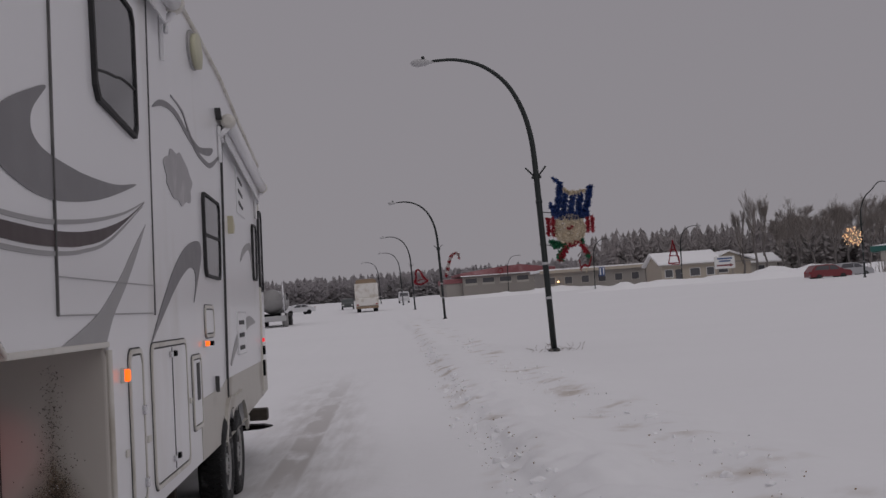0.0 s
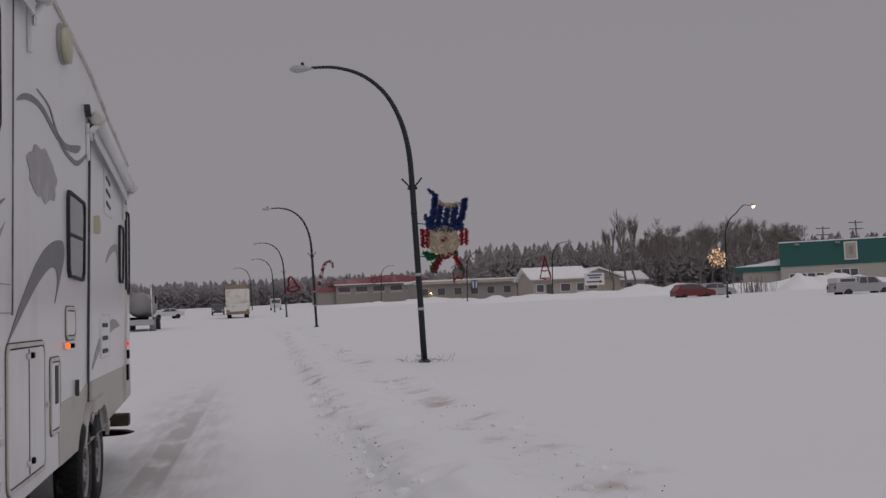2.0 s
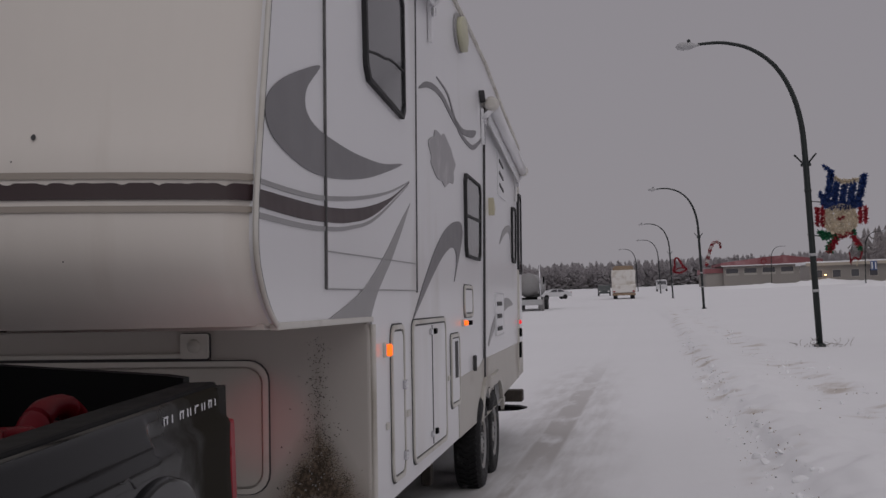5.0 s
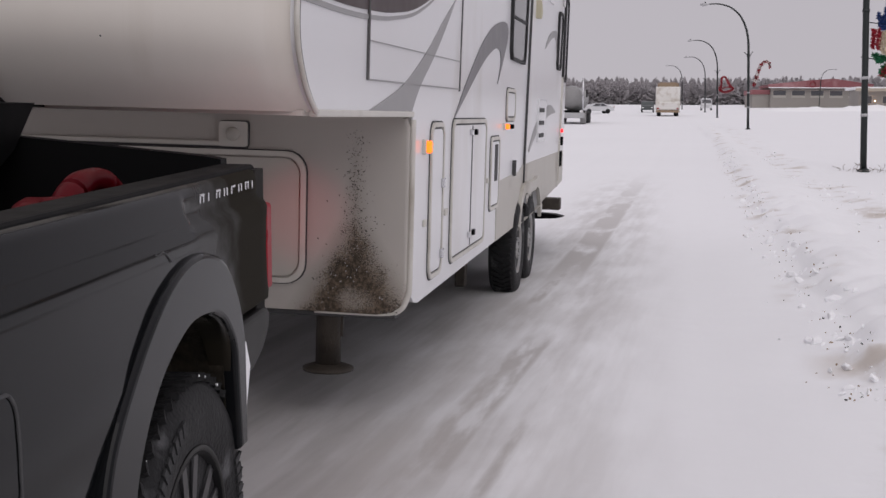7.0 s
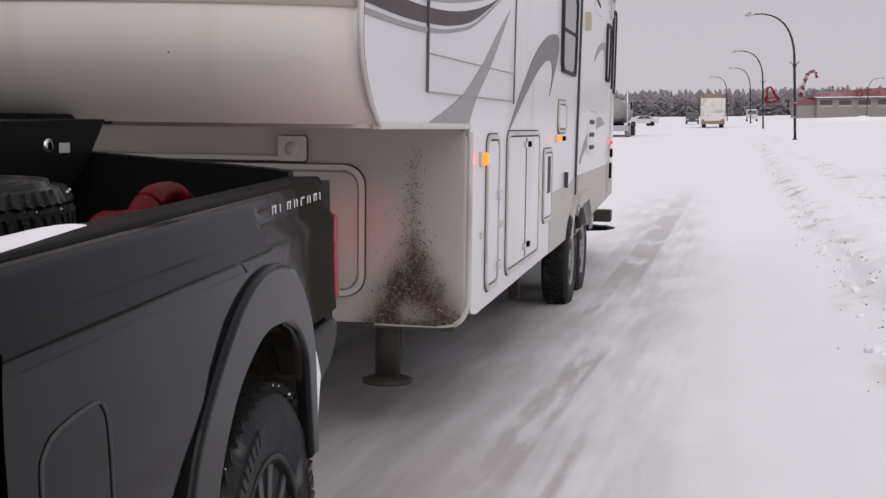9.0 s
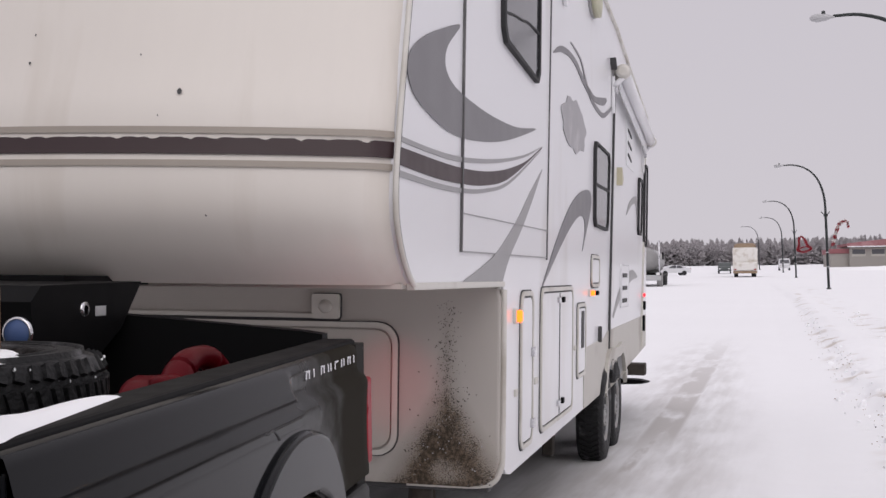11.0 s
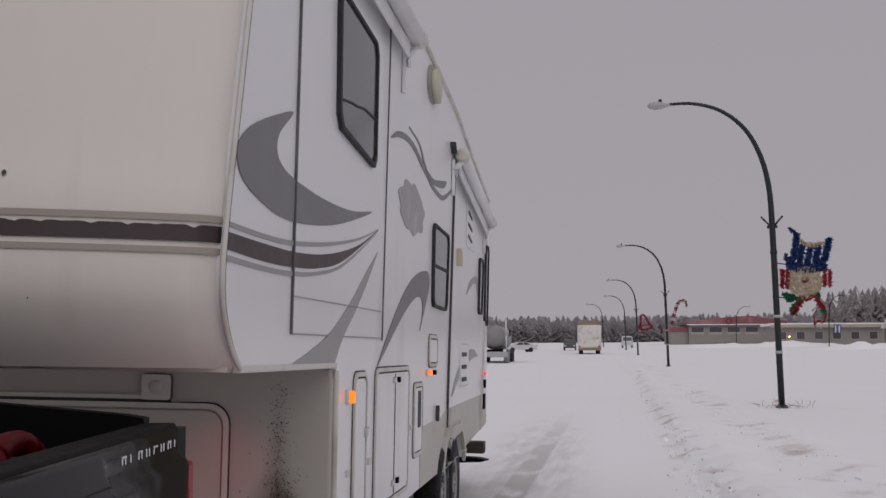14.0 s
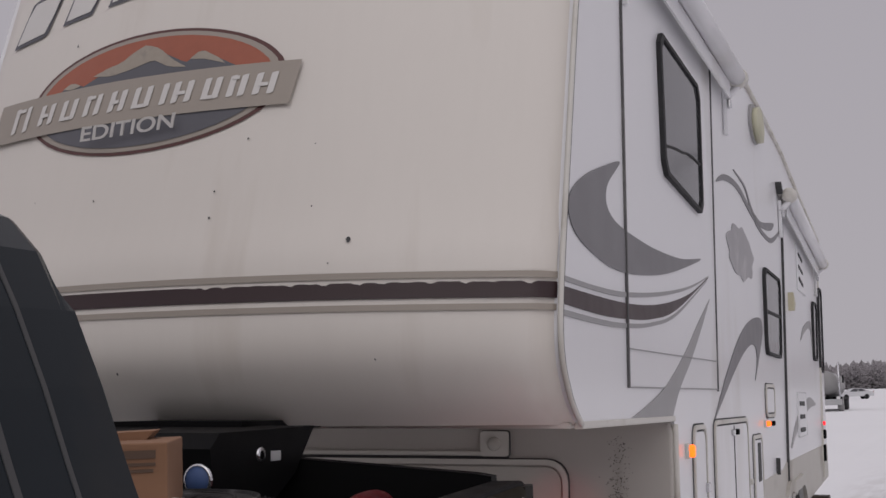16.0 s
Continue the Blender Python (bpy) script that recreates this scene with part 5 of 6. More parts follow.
for k in range(62):  # shoulder lugs, staggered, and narrower blocks between them
    for row, z in enumerate((-0.07, -0.015, 0.04, 0.088)):
        a = 2 * math.pi * (k + 0.5 * (row % 2)) / 62
        long_ = 0.034 if row == 3 else 0.042
        m4 = Matrix.Rotation(a, 4, "Z") @ Matrix.Translation((0.347 if row < 3 else 0.338, 0, z)) @ Matrix.Rotation(0.3 * (-1) ** row, 4, "X") @ Matrix.Rotation(-0.5 if row == 3 else 0.0, 4, "Y")
        bmesh.ops.create_cube(bm, size=1, matrix=m4 @ Matrix.Diagonal((0.022, 0.019 if k % 2 else 0.024, long_, 1)))
part("tread", bm, TYRE, spare)["kind"] = "stuff"
bm = bmesh.new()
rng = random.Random(14)
for _ in range(150):  # snow packed between the lugs
    a = 2 * math.pi * (rng.randrange(62) + 0.25) / 62
    r_ = rng.uniform(0.335, 0.347)
    m4 = Matrix.Translation((r_ * math.cos(a), r_ * math.sin(a), rng.uniform(0.06, 0.105))) @ Matrix.Rotation(a, 4, "Z") @ Matrix.Diagonal((1, 0.7, rng.uniform(1.0, 2.6), 1))
    bmesh.ops.create_icosphere(bm, subdivisions=1, radius=rng.uniform(0.0015, 0.0036), matrix=m4)
part("tread_snow", bm, SNOWCAP, spare)["kind"] = "stuff"
part("rim", lathe(bmesh.new(), [(-0.08, 0.20), (0.02, 0.20), (0.0, 0.15), (-0.02, 0.02)], (0, 0, 0), "z", 32), RIMW, spare)
part("snow_patch", lathe(bmesh.new(), [(0.08, 0.02), (0.130, 0.10), (0.128, 0.17), (0.112, 0.20)], (0.06, -0.14, 0.0), "z", 20), SNOWCAP, spare)
crate = thing("storage_tote", TR @ pose(-0.62, -1.216, 0.80), "black plastic tote under the spare tyre", "storage tote")
part("body", boxed(-0.32, 0.32, -0.40, 0.40, 0.0, 0.327, 0.03), BLACK, crate)

can = thing("fuel_can", TR @ pose(-0.33, -0.47, 1.040) @ Matrix.Diagonal((1, 0.84, 1, 1)), "red plastic fuel can standing in the bed", "fuel can")
bm = bmesh.new()
prism(bm, [(p.x, p.y) for p in spline([(-0.33, 0.0), (-0.34, 0.11), (-0.318, 0.172), (-0.28, 0.200), (-0.22, 0.212), (-0.16, 0.214), (-0.10, 0.190), (-0.02, 0.186), (0.06, 0.205), (0.13, 0.190), (0.17, 0.10), (0.16, 0.0)], 5)], "x", -0.12, 0.12)
bmesh.ops.bevel(bm, geom=[e for e in bm.edges if abs(e.verts[0].co.x - e.verts[1].co.x) < 1e-6], offset=0.045, segments=4, affect="EDGES", profile=0.5)
part("body", bm, REDCAN, can, smooth=True)
grip = spline([(0, -0.27, 0.15), (0, -0.21, 0.205), (0, -0.13, 0.242), (0, -0.03, 0.254), (0, 0.07, 0.244), (0, 0.15, 0.20), (0, 0.165, 0.14)], 5)
part("handle", tube(bmesh.new(), grip, [0.036 + 0.006 * math.sin(9 * k / len(grip)) for k in range(len(grip))], 12), REDCAN, can, "moulded carrying handle")
part("spout_cap", lathe(bmesh.new(), [(0.15, 0.045), (0.185, 0.045), (0.195, 0.03)], (0, -0.285, 0.03), "z", 16), REDCAN, can)
stand = thing("plastic_crate", TR @ pose(-0.34, -0.52, 0.80), "black crate under the fuel can", "crate")
part("body", boxed(-0.17, 0.17, -0.34, 0.30, 0.0, 0.24, 0.02), BLACK, stand)

carton = thing("cardboard_box", TR @ pose(-0.703, -1.225, 1.352, 0, 0, 24.5), "brown cardboard box with printing, lying on the spare tyre", "cardboard box")
part("body", boxed(-0.17, 0.17, -0.17, 0.17, 0.0, 0.152, 0.004), CARD, carton)
part("flap", prism(bmesh.new(), [(-0.17, 0.151), (0.10, 0.151), (0.12, 0.172), (-0.16, 0.167)], "y", 0.02, 0.16), CARD, carton)
for k, (u, w_, h_, z) in enumerate(((0.02, 0.125, 0.018, 0.118), (0.03, 0.115, 0.007, 0.102), (0.035, 0.105, 0.007, 0.088), (0.06, 0.04, 0.016, 0.014))):
    part("print_bar", boxed(u, u + w_, -0.1725, -0.169, z, z + h_), INK, carton)


# ---- street lamps and the ornaments on them ----
def street_lamp(x, y, arm=-1.0, tall=8.75, lean=1.5, lit=False, reach=3.25, label="dark steel street lamp with a swept arm, standing in snow"):
    """A pole that bends over into a long arm; arm gives the way it points along x."""
    base = ground_z(x, y)
    lamp = thing("street_lamp", pose(x, y, base - 0.05, 0, -lean if arm < 0 else lean, 0), label, "street lamp", "street lamps along the road")
    pts = [(0, 0, 0), (0, 0, 2.5), (0, 0, 5.0)] + [tuple(p) for p in spline([(0, 0, 5.0), (arm * 0.03, 0, 6.2), (arm * 0.22, 0, 7.15), (arm * 0.62, 0, 7.95), (arm * 1.25, 0, 8.5), (arm * 2.0, 0, tall), (arm * (reach - 0.55), 0, tall + 0.02)], 5)][1:]
    radii = [0.09 - 0.05 * i / (len(pts) - 1) for i in range(len(pts))]
    part("pole", tube(bmesh.new(), pts, radii, 12), POLE, lamp)
    part("collar", lathe(bmesh.new(), [(-0.02, 0.17), (0.05, 0.17), (0.10, 0.11)], (0, 0, 0.05), "z", 14), POLE, lamp)
    end = arm * (reach - 0.6)
    bm = bmesh.new()
    pr = [(0, 0.035), (0.12, 0.06), (0.25, 0.12), (0.48, 0.15), (0.62, 0.10), (0.68, 0.01)]
    lathe(bm, [(end + arm * u, r) for u, r in pr], (0, 0, tall), "x", 14)
    bmesh.ops.scale(bm, vec=(1, 1, 0.80), space=Matrix.Translation((0, 0, -tall)), verts=bm.verts[:])
    part("lamp_head", bm, POLE_FROST, lamp)
    part("photo_cell", lathe(bmesh.new(), [(0.06, 0.05), (0.17, 0.05), (0.19, 0.02)], (end + arm * 0.30, 0, tall), "z", 10), POLE, lamp)
    if lit:
        bm = bmesh.new()
        bmesh.ops.create_icosphere(bm, subdivisions=2, radius=0.16, matrix=Matrix.Translation((end + arm * 0.48, 0, tall - 0.10)))
        part("bulb", bm, WARM, lamp, "lit warm bulb")
    part("ornament_bracket", boxed(-0.14, 0.14, -0.05, 0.05, 5.08, 5.16, 0.01), POLE, lamp)
    for sgn in (-1, 1):
        part("bracket_arm", tube(bmesh.new(), [(sgn * 0.06, 0, 5.15), (sgn * 0.30, 0, 5.42)], 0.025, 6), POLE, lamp)
    for z in (1.6, 2.6, 4.4):
        part("clamp", lathe(bmesh.new(), [(z - 0.04, 0.10), (z + 0.04, 0.10)], (0, 0, 0), "z", 12), POLE_FROST if z < 3 else POLE, lamp)
    return lamp


for x, y in ((5.49, 35.0), (5.95, 88.0), (6.15, 142.0), (6.7, 199.0)):
    street_lamp(x, y)
street_lamp(3.9, 250.0)
street_lamp(48.7, 115.0, 1.0, 9.25, 1.0, True, label="lit street lamp with a swept arm beyond the snowy field")
street_lamp(48.1, 180.0, 1.0, 8.7)
street_lamp(41.0, 212.0, 1.0, 8.7)
street_lamp(35.0, 289.0, 1.0, 8.7)


def tinsel(bm, pts, mi, rng, r=0.10, per_m=130, closed=False):
    """A garland: short bright needles standing out all round a line."""
    r, per_m = r * 1.2, per_m * 1.15
    ps = spline(pts, 8, closed)
    for a, b in zip(ps, ps[1:] + (ps[:1] if closed else [])):
        for _ in range(max(1, round((b - a).length * per_m))):
            p = a.lerp(b, rng.random())
            d = Vector((rng.gauss(0, 1), rng.gauss(0, 0.7), rng.gauss(0, 1))).normalized() * r * rng.uniform(0.6, 1.2)
            w = d.cross(Vector((rng.random(), 1, rng.random()))).normalized() * r * 0.30
            f = bm.faces.new([bm.verts.new(q) for q in (p - d, p - d * 0.2 + w, p + d, p + d * 0.2 - w)])
            f.material_index = mi
    return bm


def flat(pts):
    return [(x, 0, z) for x, z in pts]


# ornament that hangs upside down on the first lamp: plain tinsel shapes
rng = random.Random(21)
bm = bmesh.new()
for s in range(4):  # cream face, in rings
    k = 0.40 - 0.10 * s
    tinsel(bm, flat([(0.95 + k * math.cos(a) * 1.05, 4.02 + k * math.sin(a)) for a in [2 * math.pi * i / 10 for i in range(10)]]), 0, rng, 0.085, 120, True)
tinsel(bm, flat([(0.90, 4.05), (1.0, 4.05)]), 1, rng, 0.09, 240)
for c in (0.40, 1.55):  # red ear pads
    for w_ in (-0.07, 0.07):
        tinsel(bm, flat([(c + w_, 3.85 + 0.1 * (c > 1)), (c + w_, 4.35)]), 1, rng, 0.085, 130)
tinsel(bm, flat([(0.48, 4.42), (0.95, 4.34), (1.50, 4.42)]), 2, rng, 0.09, 190)
tinsel(bm, flat([(0.46, 4.52), (0.95, 4.46), (1.52, 4.52)]), 2, rng, 0.09, 190)
for x0, x1, top in ((0.55, 0.72, 5.35), (0.78, 0.86, 5.02), (1.0, 1.08, 4.98), (1.22, 1.30, 5.02), (1.38, 1.60, 5.25)):
    tinsel(bm, flat([(x0, 4.5), ((x0 + x1) / 2, 4.75), (x1, top)]), 2, rng, 0.11, 260)
tinsel(bm, flat([(0.72, 5.35), (0.58, 5.46), (0.52, 5.52)]), 2, rng, 0.08, 170)
tinsel(bm, flat([(0.55, 4.7), (0.45, 4.62), (0.42, 4.78)]), 2, rng, 0.08, 150)
tinsel(bm, flat([(0.80, 5.18), (1.05, 5.06), (1.42, 5.12)]), 0, rng, 0.09, 200)
tinsel(bm, flat([(0.36, 3.66), (0.60, 3.60), (0.85, 3.52)]), 3, rng, 0.10, 200)
tinsel(bm, flat([(0.80, 3.60), (1.0, 3.56), (1.25, 3.68)]), 1, rng, 0.09, 170)
tinsel(bm, flat([(0.45, 3.52), (0.62, 3.53)]), 3, rng, 0.09, 200)
tinsel(bm, flat([(0.85, 3.5), (0.72, 3.3), (0.62, 3.15)]), 1, rng, 0.11, 200)
tinsel(bm, flat([(0.70, 3.42), (0.58, 3.22), (0.72, 3.12)]), 3, rng, 0.08, 130)
tinsel(bm, flat([(1.28, 3.72), (1.33, 3.6)]), 3, rng, 0.08, 200)
tinsel(bm, flat([(1.28, 3.55), (1.38, 3.38), (1.46, 3.28)]), 1, rng, 0.09, 170)
tinsel(bm, flat([(1.42, 3.26), (1.50, 3.18)]), 3, rng, 0.08, 200)
tube(bm, [(0.05, 0, 4.55), (0.5, 0, 4.5)], 0.015, 5, 4)
tube(bm, [(0.05, 0, 3.6), (0.5, 0, 3.55)], 0.015, 5, 4)
fig = part("lamp_ornament", bm, (TIN_CREAM, TIN_RED, TIN_BLUE, TIN_GREEN, POLE))
fig.matrix_world = pose(5.12, 34.98, -0.47, 0, 2.0, 0)
tagged(fig, "blue, cream and red tinsel ornament hanging upside down on a lamp", "street ornament", "ornaments on the lamps")


def ornament(name, x, y, z, bm, mats, label):
    ob = part(name, bm, mats)
    ob.matrix_world = pose(x, y, z, 0, 0, 0)
    return tagged(ob, label, "street ornament", "ornaments on the lamps")


bm = bmesh.new()
cane = spline([(0.25, 0, 0.0), (0.42, 0, 0.65), (0.66, 0, 1.35), (0.95, 0, 1.62), (1.22, 0, 1.55), (1.28, 0, 1.25)], 6)
for k in range(len(cane) - 1):
    tinsel(bm, [cane[k], cane[k + 1]], (k // 2) % 2, rng, 0.14, 150)
ornament("candy_cane_ornament", 6.0, 87.95, ground_z(6.0, 88) + 3.05, bm, (TIN_RED, TIN_WHITE), "red and white striped candy-cane ornament on a lamp")
bm = bmesh.new()
tinsel(bm, flat([(0.2, 0.0), (0.9, -0.2), (1.65, 0.15), (1.25, 0.55), (0.92, 1.2), (0.62, 1.5), (0.35, 1.2), (0.36, 0.55)]), 0, rng, 0.16, 60, True)
tinsel(bm, flat([(0.25, 0.05), (0.9, 0.35), (1.55, 0.25)]), 0, rng, 0.10, 40)
ornament("bell_ornament", 6.15, 141.95, ground_z(6.45, 142) + 3.1, bm, (TIN_RED,), "red bell-shaped tinsel ornament on a lamp")
bm = bmesh.new()
for k in range(60):
    a, r = rng.uniform(0, 2 * math.pi), 1.0 * math.sqrt(rng.random())
    bmesh.ops.create_icosphere(bm, subdivisions=1, radius=rng.uniform(0.03, 0.07), matrix=Matrix.Translation((-1.2 + r * math.cos(a), 0, r * math.sin(a))))
n_l = len(bm.faces)
for k in range(8):
    a = math.pi * k / 8
    tinsel(bm, flat([(-1.2 - math.cos(a), -math.sin(a)), (-1.2 + math.cos(a), math.sin(a))]), 1, rng, 0.10, 25)
ornament("snowflake_light_ornament", 49.0, 114.9, ground_z(49, 115) + 4.0, bm, (FAIRY, TIN_CREAM), "round snowflake ornament of warm lights on a lamp")
bm = bmesh.new()
tinsel(bm, flat([(-1.9, 0.0), (-0.2, 0.0), (-1.05, 3.2)]), 0, rng, 0.13, 30)
for a, b in (((-1.9, 0.0), (-0.2, 0.0)), ((-1.9, 0.0), (-1.05, 3.2)), ((-0.2, 0.0), (-1.05, 3.2)), ((-1.6, 1.1), (-0.5, 1.1)), ((-1.4, 2.0), (-0.75, 2.0))):
    tinsel(bm, flat([a, b]), 0, rng, 0.13, 60)
bmesh.ops.create_icosphere(bm, subdivisions=1, radius=0.16, matrix=Matrix.Translation((-1.05, 0, 3.35)))
ornament("tree_light_ornament", 48.1, 179.9, ground_z(48.1, 180) + 3.2, bm, (TIN_RED, WARM), "red triangular tree ornament on a lamp")
bm = bmesh.new()
tinsel(bm, flat([(-1.6 + 0.6 * math.cos(a), 0.6 * math.sin(a)) for a in [2 * math.pi * i / 8 for i in range(8)]]), 0, rng, 0.14, 60, True)
ornament("ring_ornament", 35.0, 288.9, ground_z(35, 289) + 5.2, bm, (TIN_RED,), "red ring ornament on a lamp")
bm = bmesh.new()
tinsel(bm, flat([(-2.4, 0.0), (-1.6, 0.7), (-0.9, 0.4), (-0.5, 1.2), (-0.3, 2.2)]), 0, rng, 0.2, 60)
tinsel(bm, flat([(-2.2, -0.4), (-2.4, 1.6)]), 0, rng, 0.14, 50)
tinsel(bm, flat([(-1.2, 0.2), (-1.3, -0.7)]), 1, rng, 0.14, 60)
ornament("sleigh_ornament", 41.0, 211.9, ground_z(41, 212) + 3.6, bm, (TIN_RED, TIN_CREAM), "small red tinsel ornament on a lamp")
# dead weeds round the first lamp's foot
bm = bmesh.new()
for _ in range(22):
    x, y = 5.5 + rng.gauss(0, 0.35), 34.8 + rng.gauss(0, 0.25)
    z = ground_z(x, y)
    h = rng.uniform(0.06, 0.26)
    tube(bm, [(x, y, z - 0.02), (x + rng.uniform(-0.1, 0.15), y, z + h * 0.6), (x + rng.uniform(-0.2, 0.3), y + 0.05, z + h)], 0.008, 3, cap=False)
tagged(part("dry_grass", bm, BRUSH), "dry weeds in the haze-paled twig colour, poking through snow round a lamp", "dry grass", kind="stuff")
# clods and crumbs along the ploughed edge
bm = bmesh.new()
rng = random.Random(8)
for _ in range(1000):
    y = 6.5 + 42 * rng.random() ** 1.6
    line = rng.random() < 0.62
    x = (1.0 + 0.027 * y if line else 2.75 + 0.022 * y) + rng.gauss(0, 0.14 if line else 0.3)
    mi = 0 if rng.random() < 0.58 else (1 if rng.random() < 0.8 else 2)
    r = rng.uniform(0.003, 0.011) if mi else rng.uniform(0.004, 0.014) if rng.random() < 0.75 else rng.uniform(0.014, 0.05)
    m4 = Matrix.LocRotScale((x, y, ground_z(x, y) + r * 0.25), Euler((rng.random() * 3, rng.random() * 3, rng.random() * 3)), (1, rng.uniform(0.7, 2.0), rng.uniform(0.35, 0.7)))
    res = bmesh.ops.create_icosphere(bm, subdivisions=1, radius=r, matrix=m4)
    for f in {f for v in res["verts"] for f in v.link_faces}:
        f.material_index = mi
tagged(part("snow_clods", bm, (SNOWCAP, RUSTY, SEAM)), "crumbs of snow, sand and grit along the ploughed edge", "snow clods", kind="stuff")


# ---- vehicles standing farther back along the road ----
def car(name, m, label, category, paint, length=4.6, width=1.8, profile=None, windows=(), wheels=((-1.35, 0.33), (1.35, 0.33)), lamp_mat=REDLENS, group="cars farther off"):
    """profile and windows are outlines of (along, height), front towards -along; the length lies along local x."""
    c = thing(name, m, label, category, group)
    bm = prism(bmesh.new(), profile, "y", -width / 2, width / 2)
    bmesh.ops.bevel(bm, geom=[e for e in bm.edges if abs(e.verts[0].co.y - e.verts[1].co.y) < 1e-6 and e.verts[0].co.z > 0.8], offset=0.09, segments=2, affect="EDGES", profile=0.5)
    part("body", bm, paint, c)
    for w in windows:
        for s in (-1, 1):
            part("side_window", prism(bmesh.new(), w, "y", s * (width / 2 - 0.01), s * (width / 2 + 0.006)), DARKWIN, c)
    for wx, r in wheels:
        for s in (-1, 1):
            wh = part("wheel", lathe(bmesh.new(), [(-0.11, r * 0.6), (-0.11, r), (0.11, r), (0.11, r * 0.6)], (wx, s * (width / 2 - 0.09), r), "y", 20), RUBBER, c)
            part("hub", lathe(bmesh.new(), [(-0.02, r * 0.6), (0.02, r * 0.55), (0.025, 0.02)], (wx, s * (width / 2 + 0.0), r), "y", 14), ALLOY, wh)
    tail = max(p[0] for p in profile)
    for s in (-1, 1):
        part("tail_lamp", boxed(tail - 0.05, tail + 0.02, s * width * 0.36 - 0.14, s * width * 0.36 + 0.14, 0.80, 1.02, 0.02), lamp_mat, c)
        front = min(p[0] for p in profile)
        part("headlamp", boxed(front - 0.02, front + 0.06, s * width * 0.36 - 0.14, s * width * 0.36 + 0.14, 0.62, 0.78, 0.02), SIGNW, c)
    return c


SUV = [(-2.35, 0.35), (-2.40, 0.75), (-2.25, 0.98), (-1.20, 1.10), (-0.55, 1.62), (0.3, 1.72), (1.7, 1.68), (2.15, 1.15), (2.30, 0.95), (2.32, 0.40)]
SUV_WIN = ([(-1.0, 1.12), (-0.5, 1.54), (0.1, 1.6), (0.1, 1.12)], [(0.2, 1.12), (0.2, 1.6), (1.5, 1.58), (1.85, 1.14)])
UTE = [(-2.8, 0.45), (-2.85, 0.85), (-2.7, 1.10), (-1.55, 1.18), (-0.95, 1.82), (0.55, 1.84), (0.75, 1.22), (2.75, 1.22), (2.80, 0.5)]
UTE_WIN = ([(-1.35, 1.22), (-0.88, 1.72), (-0.25, 1.74), (-0.25, 1.22)], [(-0.15, 1.22), (-0.15, 1.74), (0.45, 1.74), (0.55, 1.22)])
SEDAN = [(-2.3, 0.35), (-2.35, 0.7), (-2.2, 0.9), (-1.1, 0.98), (-0.4, 1.42), (0.8, 1.45), (1.55, 1.02), (2.25, 0.98), (2.32, 0.7), (2.28, 0.38)]
SEDAN_WIN = ([(-0.9, 1.0), (-0.35, 1.36), (0.2, 1.38), (0.2, 1.0)], [(0.28, 1.0), (0.28, 1.38), (0.75, 1.38), (1.3, 1.02)])


def rest(x, y, rz, dz=0.0):
    return pose(x, y, ground_z(x, y) + dz, 0, 0, rz)


d = car("sport_utility_car", rest(-2.2, 190.0, 90), "dark car with lit tail lamps driving away on snow", "car", DARKPAINT, 4.6, 1.9, SUV, SUV_WIN, lamp_mat=REDGLOW)
part("rear_window", boxed(1.72, 2.10, -0.7, 0.7, 1.18, 1.60), DARKWIN, d)
car("white_car", rest(-9.0, 172.0, 20), "snow-dusted silver car standing beside the road", "car", WHITEPAINT, 4.6, 1.8, SEDAN, SEDAN_WIN)
r = car("red_car", rest(50.9, 130.0, 182, -0.28), "red sport utility car half buried in snow beyond the field", "car", REDPAINT, 4.7, 1.95, SUV, SUV_WIN)
part("snow_cover", boxed(-0.3, 1.5, -0.8, 0.8, 1.68, 1.76, 0.03), SNOWCAP, r)
car("grey_car", rest(55.6, 135.0, 190, -0.3), "grey car parked behind the red pickup", "car", SILVERPAINT, 4.6, 1.8, SUV, SUV_WIN)
g = car("canopy_pickup", rest(55.1, 100.5, 180, -0.30), "silver pickup with a white canopy parked beyond the field", "pickup truck", SILVERPAINT, 5.6, 1.9, UTE, UTE_WIN, ((-1.8, 0.38), (1.65, 0.38)))
part("canopy", boxed(0.72, 2.7, -0.9, 0.9, 1.22, 1.78, 0.12, 3), WHITEPAINT, g)
part("canopy_window", boxed(0.95, 2.35, 0.89, 0.91, 1.38, 1.66), DARKWIN, g)
part("canopy_window", boxed(0.95, 2.35, -0.91, -0.89, 1.38, 1.66), DARKWIN, g)

v = car("white_van", rest(8.0, 232.0, 90), "white van with snow on its roof, waiting far down the road", "van", WHITEPAINT, 4.7, 1.95, [(-2.3, 0.4), (-2.35, 1.0), (-1.75, 1.25), (-1.1, 2.05), (2.2, 2.1), (2.3, 0.45)], ([(-1.45, 1.3), (-1.0, 1.9), (-0.2, 1.92), (-0.2, 1.3)],))
part("windscreen", prism(bmesh.new(), [(-1.74, 1.31), (-1.20, 1.95), (-1.16, 1.93), (-1.70, 1.29)], "y", -0.8, 0.8), DARKWIN, v)
part("roof_snow", boxed(-0.9, 2.0, -0.85, 0.85, 2.08, 2.2, 0.04), SNOWCAP, v)

